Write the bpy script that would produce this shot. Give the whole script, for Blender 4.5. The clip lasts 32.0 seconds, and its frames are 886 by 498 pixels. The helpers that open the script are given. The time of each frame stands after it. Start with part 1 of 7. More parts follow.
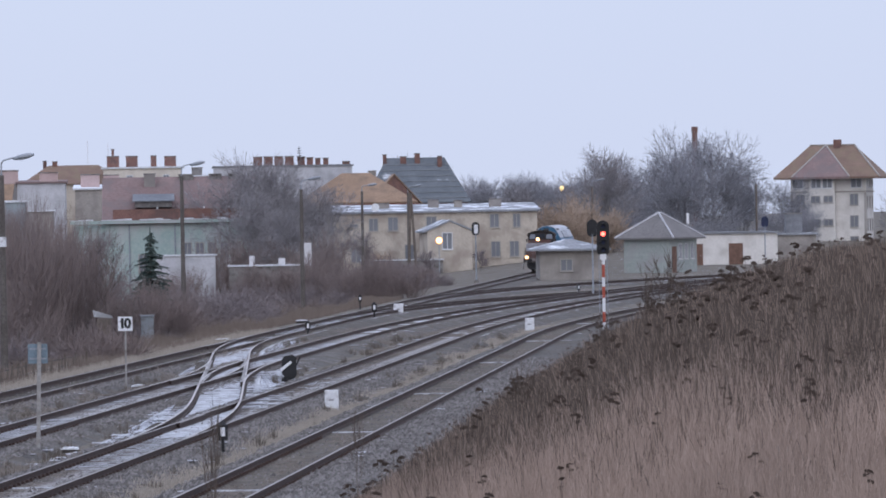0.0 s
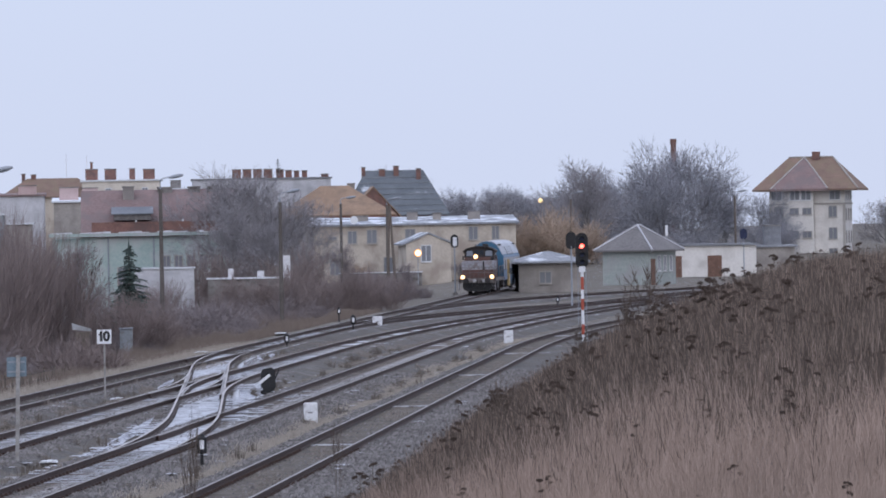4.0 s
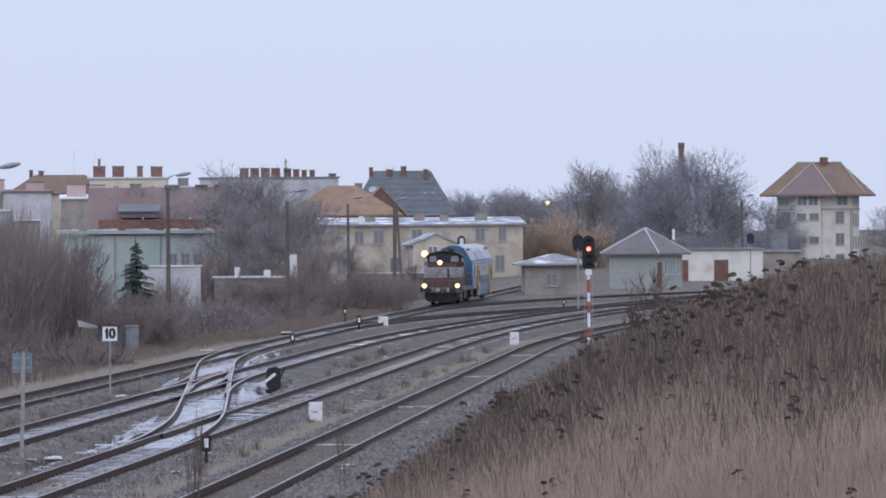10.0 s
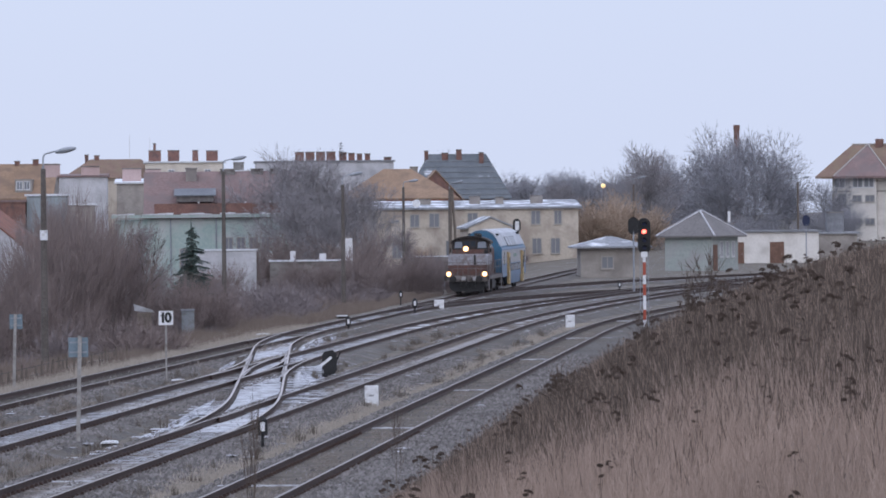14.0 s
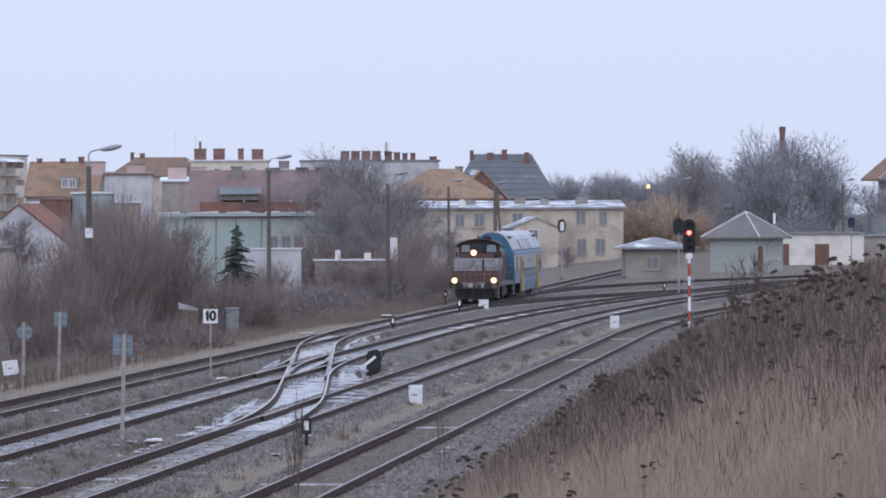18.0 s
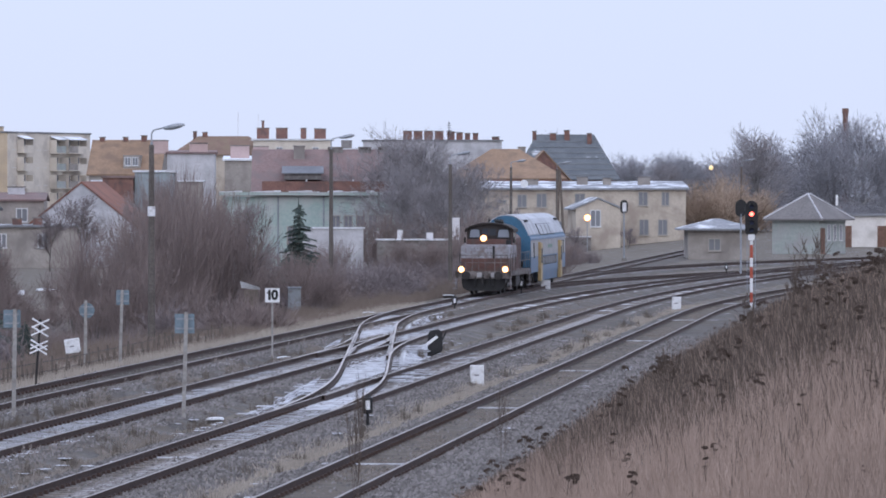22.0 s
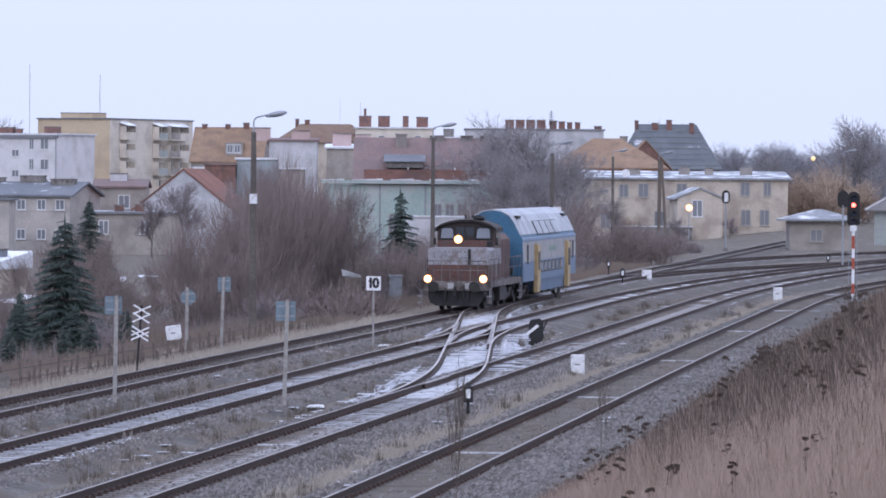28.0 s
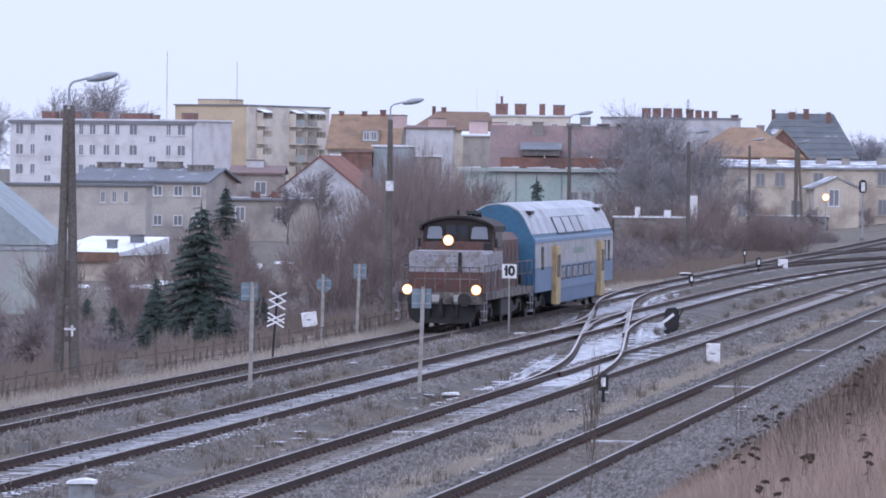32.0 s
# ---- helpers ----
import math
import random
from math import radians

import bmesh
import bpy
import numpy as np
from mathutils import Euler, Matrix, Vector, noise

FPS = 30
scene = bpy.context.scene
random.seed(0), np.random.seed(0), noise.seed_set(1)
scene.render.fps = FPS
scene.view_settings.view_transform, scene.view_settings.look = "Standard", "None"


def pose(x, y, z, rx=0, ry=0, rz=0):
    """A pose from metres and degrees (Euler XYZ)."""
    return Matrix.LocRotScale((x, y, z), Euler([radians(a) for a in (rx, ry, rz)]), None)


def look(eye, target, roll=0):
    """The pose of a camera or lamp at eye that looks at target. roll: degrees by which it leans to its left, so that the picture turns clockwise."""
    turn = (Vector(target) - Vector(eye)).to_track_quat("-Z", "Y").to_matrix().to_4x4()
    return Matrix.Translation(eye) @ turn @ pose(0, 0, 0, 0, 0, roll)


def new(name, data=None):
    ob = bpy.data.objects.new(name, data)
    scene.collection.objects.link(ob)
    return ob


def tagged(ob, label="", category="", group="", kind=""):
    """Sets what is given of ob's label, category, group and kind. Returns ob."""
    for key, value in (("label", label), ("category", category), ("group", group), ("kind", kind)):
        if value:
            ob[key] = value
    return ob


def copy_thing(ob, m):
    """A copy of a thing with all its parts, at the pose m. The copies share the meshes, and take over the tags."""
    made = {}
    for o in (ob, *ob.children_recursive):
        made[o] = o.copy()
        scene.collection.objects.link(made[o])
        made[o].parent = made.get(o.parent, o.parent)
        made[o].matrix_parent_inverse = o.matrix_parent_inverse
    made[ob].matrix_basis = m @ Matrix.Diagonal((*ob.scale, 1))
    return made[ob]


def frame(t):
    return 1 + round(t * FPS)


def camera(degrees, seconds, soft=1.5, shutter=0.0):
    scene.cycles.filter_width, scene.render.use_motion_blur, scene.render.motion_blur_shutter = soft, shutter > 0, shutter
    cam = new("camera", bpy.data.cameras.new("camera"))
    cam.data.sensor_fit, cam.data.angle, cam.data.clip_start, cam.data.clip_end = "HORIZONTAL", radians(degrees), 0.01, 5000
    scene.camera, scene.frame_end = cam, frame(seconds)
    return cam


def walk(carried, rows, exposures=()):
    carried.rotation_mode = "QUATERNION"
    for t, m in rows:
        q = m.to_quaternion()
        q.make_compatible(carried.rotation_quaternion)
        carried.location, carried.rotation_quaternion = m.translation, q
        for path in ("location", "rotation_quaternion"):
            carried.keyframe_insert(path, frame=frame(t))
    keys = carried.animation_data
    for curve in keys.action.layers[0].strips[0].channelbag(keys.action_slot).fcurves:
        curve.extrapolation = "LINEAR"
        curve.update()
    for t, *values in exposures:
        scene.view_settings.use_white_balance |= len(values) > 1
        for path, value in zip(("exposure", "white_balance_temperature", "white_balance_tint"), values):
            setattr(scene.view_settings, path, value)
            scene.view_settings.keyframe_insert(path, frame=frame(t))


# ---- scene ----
# camera: it stands on the bank and pans; seconds, yaw, pitch, roll
EYE = (0.0, 0.0, 5.6)
cam = camera(9.486, 32.0, soft=1.8)
TURNS = [
    (0, -2.930, -0.382, 0.981), (0.5, -2.986, -0.385, 0.982), (1, -2.976, -0.415, 0.927), (1.5, -3.007, -0.278, 0.934),
    (2, -3.027, -0.207, 0.991), (2.5, -3.070, -0.202, 1.002), (3, -3.126, -0.218, 1.001), (3.5, -3.152, -0.236, 1.059),
    (5.5, -3.171, -0.315, 1.006), (6, -3.130, -0.332, 0.985), (6.5, -3.134, -0.322, 0.988), (7, -3.080, -0.304, 1.000),
    (7.5, -2.956, -0.202, 1.042), (8, -3.013, -0.188, 0.804), (8.5, -3.047, -0.180, 0.261), (9, -3.074, -0.224, 0.242),
    (9.5, -3.089, -0.267, 0.346), (10, -3.082, -0.239, 0.381), (10.5, -3.045, -0.262, 0.312), (11, -2.985, -0.299, 0.310),
    (11.5, -2.867, -0.334, 0.439), (12, -2.834, -0.354, 0.435), (12.5, -2.820, -0.384, 0.552), (13, -2.764, -0.398, 0.460),
    (13.5, -2.686, -0.402, 0.588), (14, -2.487, -0.415, 0.577), (14.5, -2.435, -0.410, 0.536), (16.5, -2.132, -0.382, 0.305),
    (17, -2.097, -0.320, 0.401), (17.5, -2.042, -0.355, 0.199), (18, -2.003, -0.413, 0.234), (18.5, -1.911, -0.465, 0.168),
    (19, -1.751, -0.561, -0.027), (19.5, -1.662, -0.572, -0.041), (20, -1.601, -0.584, -0.100), (20.5, -1.464, -0.555, -0.062),
    (21, -1.434, -0.540, -0.113), (21.5, -1.388, -0.582, -0.059), (22, -1.334, -0.626, -0.042), (22.5, -1.302, -0.653, 0.332),
    (23, -1.242, -0.676, 0.293), (23.5, -1.166, -0.696, 0.199), (24, -0.960, -0.750, 0.131), (24.5, -0.779, -0.780, 0.123),
    (25, -0.613, -0.788, 0.106), (25.5, -0.600, -0.792, -0.196), (27.5, -0.422, -0.718, -0.558), (28, -0.242, -0.750, -0.384),
    (28.5, -0.078, -0.819, -0.320), (29, 0.000, -0.843, -0.400), (29.5, 0.148, -0.883, -0.390), (30, 0.391, -0.883, -0.456),
    (30.5, 0.594, -0.890, -0.476), (31, 0.811, -0.832, -0.555), (31.5, 0.992, -0.820, -0.675), (32, 1.221, -0.894, -0.668),
]
walk(cam, [(t, pose(*EYE, 90 + p, r, y)) for t, y, p, r in TURNS], exposures=[(0.0, -0.05, 6250, 10.5), (13.0, -0.02, 6250, 10.5), (20.0, 0.08, 6230, 10.5), (28.0, 0.21, 6020, 14.3), (32.0, 0.28, 5920, 16.0)])

# ---- world and light: a bright overcast winter sky ----
world = bpy.data.worlds.new("winter_sky")
scene.world = world
world.use_nodes = True
wn = world.node_tree.nodes
wl = world.node_tree.links
wn.clear()
sky = wn.new("ShaderNodeTexSky")
sky.sky_type = "NISHITA"
sky.sun_disc = False
sky.sun_elevation = radians(24)
sky.sun_rotation = radians(150)
sky.air_density, sky.dust_density, sky.ozone_density = 1.0, 3.0, 1.0
bg_sky = wn.new("ShaderNodeBackground")
bg_sky.inputs["Strength"].default_value = 0.02
wl.new(sky.outputs["Color"], bg_sky.inputs["Color"])
bg_cloud = wn.new("ShaderNodeBackground")
w_tc = wn.new("ShaderNodeTexCoord")
w_sep = wn.new("ShaderNodeSeparateXYZ")
w_ramp = wn.new("ShaderNodeValToRGB")
w_ramp.color_ramp.elements[0].position = 0.0
w_ramp.color_ramp.elements[0].color = (0.68, 0.735, 0.91, 1)
w_ramp.color_ramp.elements[1].position = 1.0
w_ramp.color_ramp.elements[1].color = (1.25, 1.33, 1.62, 1)
w_mid = w_ramp.color_ramp.elements.new(0.08)
w_mid.color = (0.625, 0.695, 0.90, 1)
wl.new(w_tc.outputs["Generated"], w_sep.inputs[0])
wl.new(w_sep.outputs["Z"], w_ramp.inputs[0])
wl.new(w_ramp.outputs["Color"], bg_cloud.inputs["Color"])
bg_cloud.inputs["Strength"].default_value = 0.95
w_add = wn.new("ShaderNodeAddShader")
w_out = wn.new("ShaderNodeOutputWorld")
wl.new(bg_sky.outputs[0], w_add.inputs[0])
wl.new(bg_cloud.outputs[0], w_add.inputs[1])
wl.new(w_add.outputs[0], w_out.inputs["Surface"])
sun = new("sun", bpy.data.lights.new("sun", "SUN"))
sun.data.energy, sun.data.angle, sun.data.color = 0.5, radians(30), (1.0, 0.97, 0.93)
sun.matrix_world = look((0, 0, 60), (0 + 22, 60, 32))

# ---- materials ----


def surf(name, c1, c2, scale=2.0, rough=0.85, bump=0.15, fine=25.0, metal=0.0, dirt=None, dirt_amount=0.35,
         snow=0.0, snow_scale=1.5, spec=0.3, vary=0.0, stretch=(1, 1, 1)):
    """A surface with a broad and a fine variation, optional dirt patches and snow lying on its upward faces."""
    m = bpy.data.materials.new(name)
    m.use_nodes = True
    n, l = m.node_tree.nodes, m.node_tree.links
    b = n["Principled BSDF"]
    b.inputs["Metallic"].default_value = metal
    b.inputs["Specular IOR Level"].default_value = spec
    tc = n.new("ShaderNodeTexCoord")
    mp = n.new("ShaderNodeMapping")
    mp.inputs["Scale"].default_value = stretch
    l.new(tc.outputs["Object"], mp.inputs[0])
    n1 = n.new("ShaderNodeTexNoise")
    n1.inputs["Scale"].default_value = scale
    n1.inputs["Detail"].default_value = 5
    n2 = n.new("ShaderNodeTexNoise")
    n2.inputs["Scale"].default_value = fine
    n2.inputs["Detail"].default_value = 4
    for k in (n1, n2):
        l.new(mp.outputs[0], k.inputs["Vector"])
    mix = n.new("ShaderNodeMath")
    mix.operation = "MULTIPLY_ADD"
    mix.inputs[1].default_value = 0.55
    l.new(n2.outputs["Fac"], mix.inputs[0])
    half = n.new("ShaderNodeMath")
    half.operation = "MULTIPLY"
    half.inputs[1].default_value = 0.45
    l.new(n1.outputs["Fac"], half.inputs[0])
    l.new(half.outputs[0], mix.inputs[2])
    ramp = n.new("ShaderNodeValToRGB")
    ramp.color_ramp.elements[0].position, ramp.color_ramp.elements[1].position = 0.36, 0.64
    ramp.color_ramp.elements[0].color, ramp.color_ramp.elements[1].color = (*c1, 1), (*c2, 1)
    l.new(mix.outputs[0], ramp.inputs[0])
    col = ramp.outputs["Color"]
    if vary:
        oi = n.new("ShaderNodeObjectInfo")
        hs = n.new("ShaderNodeHueSaturation")
        mr = n.new("ShaderNodeMapRange")
        mr.inputs["To Min"].default_value, mr.inputs["To Max"].default_value = 1 - vary, 1 + vary
        l.new(oi.outputs["Random"], mr.inputs["Value"])
        l.new(mr.outputs[0], hs.inputs["Value"])
        l.new(col, hs.inputs["Color"])
        col = hs.outputs["Color"]

    def over(colour, mask):
        nonlocal col
        mx = n.new("ShaderNodeMix")
        mx.data_type = "RGBA"
        mx.inputs["B"].default_value = (*colour, 1)
        l.new(mask, mx.inputs["Factor"])
        l.new(col, mx.inputs["A"])
        col = mx.outputs["Result"]

    def patch(sc, amount, soft=0.12):
        nz = n.new("ShaderNodeTexNoise")
        nz.inputs["Scale"].default_value = sc
        nz.inputs["Detail"].default_value = 6
        l.new(mp.outputs[0], nz.inputs["Vector"])
        r = n.new("ShaderNodeMapRange")
        c = 0.72 - 0.42 * amount
        r.inputs["From Min"].default_value, r.inputs["From Max"].default_value = c - soft / 2, c + soft / 2
        l.new(nz.outputs["Fac"], r.inputs["Value"])
        return r.outputs[0]

    if dirt:
        over(dirt, patch(scale * 1.7, dirt_amount, 0.2))
    if snow:
        geo = n.new("ShaderNodeNewGeometry")
        sep = n.new("ShaderNodeSeparateXYZ")
        l.new(geo.outputs["Normal"], sep.inputs[0])
        up = n.new("ShaderNodeMapRange")
        up.inputs["From Min"].default_value, up.inputs["From Max"].default_value = 0.35, 0.8
        l.new(sep.outputs["Z"], up.inputs["Value"])
        mu = n.new("ShaderNodeMath")
        mu.operation = "MULTIPLY"
        l.new(up.outputs[0], mu.inputs[0])
        l.new(patch(snow_scale, snow, 0.14), mu.inputs[1])
        over((0.74, 0.77, 0.83), mu.outputs[0])
    l.new(col, b.inputs["Base Color"])
    rr = n.new("ShaderNodeMapRange")
    rr.inputs["To Min"].default_value, rr.inputs["To Max"].default_value = max(0.03, rough - 0.12), min(1, rough + 0.1)
    l.new(n2.outputs["Fac"], rr.inputs["Value"])
    l.new(rr.outputs[0], b.inputs["Roughness"])
    if bump:
        bp = n.new("ShaderNodeBump")
        bp.inputs["Strength"].default_value = bump
        bp.inputs["Distance"].default_value = 0.03
        l.new(mix.outputs[0], bp.inputs["Height"])
        l.new(bp.outputs[0], b.inputs["Normal"])
    return m


def glow(name, colour, strength):
    m = bpy.data.materials.new(name)
    m.use_nodes = True
    b = m.node_tree.nodes["Principled BSDF"]
    b.inputs["Base Color"].default_value = (*colour, 1)
    b.inputs["Emission Color"].default_value = (*colour, 1)
    b.inputs["Emission Strength"].default_value = strength
    return m


def glass(name, tint=(0.03, 0.035, 0.045), rough=0.08):
    m = bpy.data.materials.new(name)
    m.use_nodes = True
    b = m.node_tree.nodes["Principled BSDF"]
    b.inputs["Base Color"].default_value = (*tint, 1)
    b.inputs["Roughness"].default_value = rough
    b.inputs["Specular IOR Level"].default_value = 0.6
    return m


M = {
    "ballast": surf("ballast_stone", (0.038, 0.035, 0.034), (0.16, 0.15, 0.145), 0.5, 0.95, 0.9, 9.0, dirt=(0.085, 0.070, 0.058), dirt_amount=0.5),
    "ballast_snow": surf("snowy_ballast", (0.14, 0.14, 0.16), (0.34, 0.35, 0.39), 0.7, 0.95, 0.6, 7.0, dirt=(0.12, 0.10, 0.08), dirt_amount=0.2, snow=0.36, snow_scale=2.0),
    "earth": surf("winter_earth", (0.065, 0.056, 0.047), (0.16, 0.138, 0.112), 0.25, 0.95, 0.5, 3.0, dirt=(0.15, 0.13, 0.105), dirt_amount=0.4, snow=0.03, snow_scale=1.5),
    "ballast_t2": surf("frosted_ballast", (0.042, 0.038, 0.036), (0.17, 0.158, 0.150), 0.5, 0.95, 0.9, 9.0, dirt=(0.095, 0.078, 0.064), dirt_amount=0.4),
    "track_earth": surf("trodden_earth", (0.055, 0.044, 0.036), (0.125, 0.102, 0.082), 0.6, 0.95, 0.6, 8.0, dirt=(0.115, 0.10, 0.085), dirt_amount=0.4),
    "rail": surf("rusty_rail", (0.036, 0.023, 0.020), (0.080, 0.050, 0.042), 3.0, 0.7, 0.2, 30.0, metal=0.2),
    "rail_top": surf("worn_rail_head", (0.13, 0.105, 0.097), (0.24, 0.205, 0.19), 2.0, 0.4, 0.05, 40.0, metal=0.5),
    # lighter copy of the rail head, its shine put into the colour
    "rail_bright": surf("pale_rail_head", (0.30, 0.265, 0.25), (0.46, 0.42, 0.40), 2.0, 0.4, 0.05, 40.0, metal=0.3),
    "sleeper": surf("weathered_sleeper", (0.07, 0.055, 0.045), (0.17, 0.145, 0.13), 2.0, 0.9, 0.4, 14.0, snow=0.42, snow_scale=0.35, vary=0.3),
    "sleeper_plain": surf("bare_sleeper", (0.05, 0.042, 0.036), (0.12, 0.105, 0.094), 2.0, 0.9, 0.4, 14.0, snow=0.2, snow_scale=1.2, vary=0.3),
    "sleeper_some": surf("worn_sleeper", (0.08, 0.065, 0.055), (0.19, 0.165, 0.15), 2.0, 0.9, 0.4, 14.0, snow=0.34, snow_scale=0.5, vary=0.3),
    "steel_dark": surf("dark_steel", (0.018, 0.017, 0.018), (0.05, 0.045, 0.045), 3.0, 0.6, 0.1, 30.0, metal=0.3),
    "black": surf("black_paint", (0.010, 0.010, 0.012), (0.025, 0.025, 0.028), 4.0, 0.5, 0.05, 30.0),
    "white": surf("white_paint", (0.62, 0.63, 0.66), (0.80, 0.81, 0.84), 3.0, 0.6, 0.05, 30.0),
    "red": surf("signal_red_paint", (0.30, 0.06, 0.04), (0.42, 0.10, 0.06), 3.0, 0.6, 0.05, 30.0),
    "galv": surf("galvanised_steel", (0.22, 0.24, 0.27), (0.36, 0.38, 0.42), 5.0, 0.55, 0.08, 40.0, metal=0.3),
    "concrete": surf("old_concrete", (0.14, 0.13, 0.125), (0.28, 0.265, 0.255), 1.2, 0.9, 0.3, 12.0, dirt=(0.09, 0.08, 0.075), dirt_amount=0.35),
    "post_dark": surf("dark_concrete_post", (0.075, 0.065, 0.06), (0.15, 0.135, 0.125), 1.2, 0.9, 0.3, 12.0),
    "thatch": surf("matted_dead_grass", (0.085, 0.066, 0.056), (0.20, 0.155, 0.13), 0.5, 0.95, 0.6, 7.0, dirt=(0.11, 0.088, 0.075), dirt_amount=0.45),
}


# ---- builders ----
def box(bm, x0, x1, y0, y1, z0, z1, m=None):
    vs = [bm.verts.new(p) for p in ((x0, y0, z0), (x1, y0, z0), (x1, y1, z0), (x0, y1, z0), (x0, y0, z1), (x1, y0, z1), (x1, y1, z1), (x0, y1, z1))]
    if m is not None:
        for v in vs:
            v.co = m @ v.co
    for f in ((0, 3, 2, 1), (4, 5, 6, 7), (0, 1, 5, 4), (1, 2, 6, 5), (2, 3, 7, 6), (3, 0, 4, 7)):
        bm.faces.new([vs[i] for i in f])
    return vs


def tube(bm, p0, p1, r0, r1=None, n=8, caps=True):
    p0, p1 = Vector(p0), Vector(p1)
    r1 = r0 if r1 is None else r1
    d = (p1 - p0).normalized()
    a = d.orthogonal().normalized()
    b = d.cross(a)
    rings = []
    for p, r in ((p0, r0), (p1, r1)):
        rings.append([bm.verts.new(p + r * (math.cos(2 * math.pi * i / n) * a + math.sin(2 * math.pi * i / n) * b)) for i in range(n)])
    for i in range(n):
        bm.faces.new((rings[0][i], rings[0][(i + 1) % n], rings[1][(i + 1) % n], rings[1][i]))
    if caps:
        bm.faces.new(rings[0][::-1])
        bm.faces.new(rings[1])


def pipe(bm, pts, r, n=6):
    for a, b in zip(pts, pts[1:]):
        tube(bm, a, b, r, r, n)


def prism(bm, outline, axis, a, b):
    """An outline in the plane across the axis ('x', 'y' or 'z'), drawn out from a to b."""
    def at(p, q):
        return {"x": (q, p[0], p[1]), "y": (p[0], q, p[1]), "z": (p[0], p[1], q)}[axis]
    lo = [bm.verts.new(at(p, a)) for p in outline]
    hi = [bm.verts.new(at(p, b)) for p in outline]
    n = len(outline)
    for i in range(n):
        bm.faces.new((lo[i], lo[(i + 1) % n], hi[(i + 1) % n], hi[i]))
    bm.faces.new(lo[::-1])
    bm.faces.new(hi)
    bmesh.ops.recalc_face_normals(bm, faces=bm.faces[:])


def face(bm, *pts):
    return bm.faces.new([bm.verts.new(p) for p in pts])


def bevelled(bm, w, seg=2):
    bmesh.ops.remove_doubles(bm, verts=bm.verts[:], dist=1e-5)
    bmesh.ops.bevel(bm, geom=bm.edges[:], offset=w, segments=seg, affect="EDGES", profile=0.5)
    return bm


def mesh_of(name, bm, material):
    bmesh.ops.recalc_face_normals(bm, faces=bm.faces[:]) if len(bm.faces) < 4000 else None
    me = bpy.data.meshes.new(name)
    bm.to_mesh(me)
    bm.free()
    for k in (material if isinstance(material, (list, tuple)) else [material]):
        me.materials.append(k)
    return me


def part(name, bm, material, parent=None, label="", smooth=False):
    me = mesh_of(name, bm, material)
    if smooth:
        me.polygons.foreach_set("use_smooth", [True] * len(me.polygons))
    ob = new(name, me)
    ob.parent = parent
    if label:
        ob["label"] = label
    return ob


def shared(name, me, parent, m):
    ob = new(name, me)
    ob.parent = parent
    ob.matrix_basis = m
    return ob


def thing(name, label, category, m=None, group="", kind=""):
    ob = new(name)
    ob.empty_display_size = 0.3
    if m is not None:
        m.translation.y *= DEPTH
        ob.matrix_basis = m
    return tagged(ob, label, category, group, kind)


def B():
    return bmesh.new()


# ---- the plan: tracks run away from the camera, to its right ----
GROUND = -0.36
SL = 0.12152
DEPTH = 1.3125  # places are given on a plan that is this much too short ahead of the camera


def t1(y):
    return -10.15 + SL * (y - 131.25)


def t2(y):
    return -5.7 + 0.1196 * (y - 131.25) + 0.000424 * max(0, y - 240.2) ** 2


def t3(y):
    return -0.95 + 0.1204 * (y - 131.25) + 0.000424 * max(0, y - 246.7) ** 2


def t4(y):
    return 3.65 + 0.1204 * (y - 131.25) + 0.000697 * max(0, y - 241.5) ** 2


def t5(y):
    return t1(y) + 0.001742 * max(0, y - 294) ** 2


def t6(y):
    return t1(y) + 0.001742 * max(0, y - 349) ** 2


def crossover(y):
    """From track 3 at 130 m, across track 2, to track 1 at 255 m: two 1 in 9 turnouts."""
    if y < 130.3:
        return t3(y)
    if y < 164.5:
        return t3(y) + (0.0198 - 0.1204) * (y - 130.3) ** 2 / 68.25
    line = 1.72 + 0.0198 * (y - 183.75)
    if y < 220.5:
        return line
    return line + (SL - 0.0198) * (min(y, 254.6) - 220.5) ** 2 / 68.25 + SL * max(0, y - 254.6)


def slip_right(y):
    """From the crossover on the near side, over into track 2 on the far side."""
    q = min(max(y - 180.2, 0.0), 30.0)
    return 1.72 + 0.0198 * (y - 183.75) + 0.0998 * q * q / 60 + 0.0998 * max(0.0, y - 210.2)


def slip_left(y):
    """From track 2 on the near side, over into the crossover on the far side."""
    q = min(max(y - 180.2, 0.0), 30.0)
    return t2(y) - 0.0998 * q * q / 60 - 0.0998 * max(0.0, y - 210.2)


def slope(f, y):
    return (f(y + 0.5) - f(y - 0.5))


def hill(x, y):
    """The bank on which the camera stands: a shoulder that falls away towards the tracks."""
    y = y / DEPTH
    top, r = 5.12, 0.9
    rise = 2.19 + 0.63 * (x - 0.03 * (y - 30))
    if rise > top + r:
        h = top
    elif rise < top - r:
        h = rise
    else:
        h = top - (top + r - rise) ** 2 / (4 * r)
    if y < 30:
        h -= 0.045 * (30 - y)
    elif y > 33:
        h -= 0.035 * (y - 33) ** 1.45
    return h + 0.05 * noise.noise((x * 1.1, y * 0.4, 7))


def land(x, y):
    z = GROUND + 0.05 * noise.noise((x * 0.15, y * 0.05, 0)) + 0.03 * noise.noise((x * 0.7, y * 0.5, 3))
    if y > 15:
        edge = t1(y) - 3.0
        if x < edge:
            z -= min(1.6, 0.10 * (edge - x))
    if y > 550:
        z += min(2.5, (y - 550) * 0.015)
    if y < 200 and x > -9:
        z = max(z, hill(x, y))
    return z


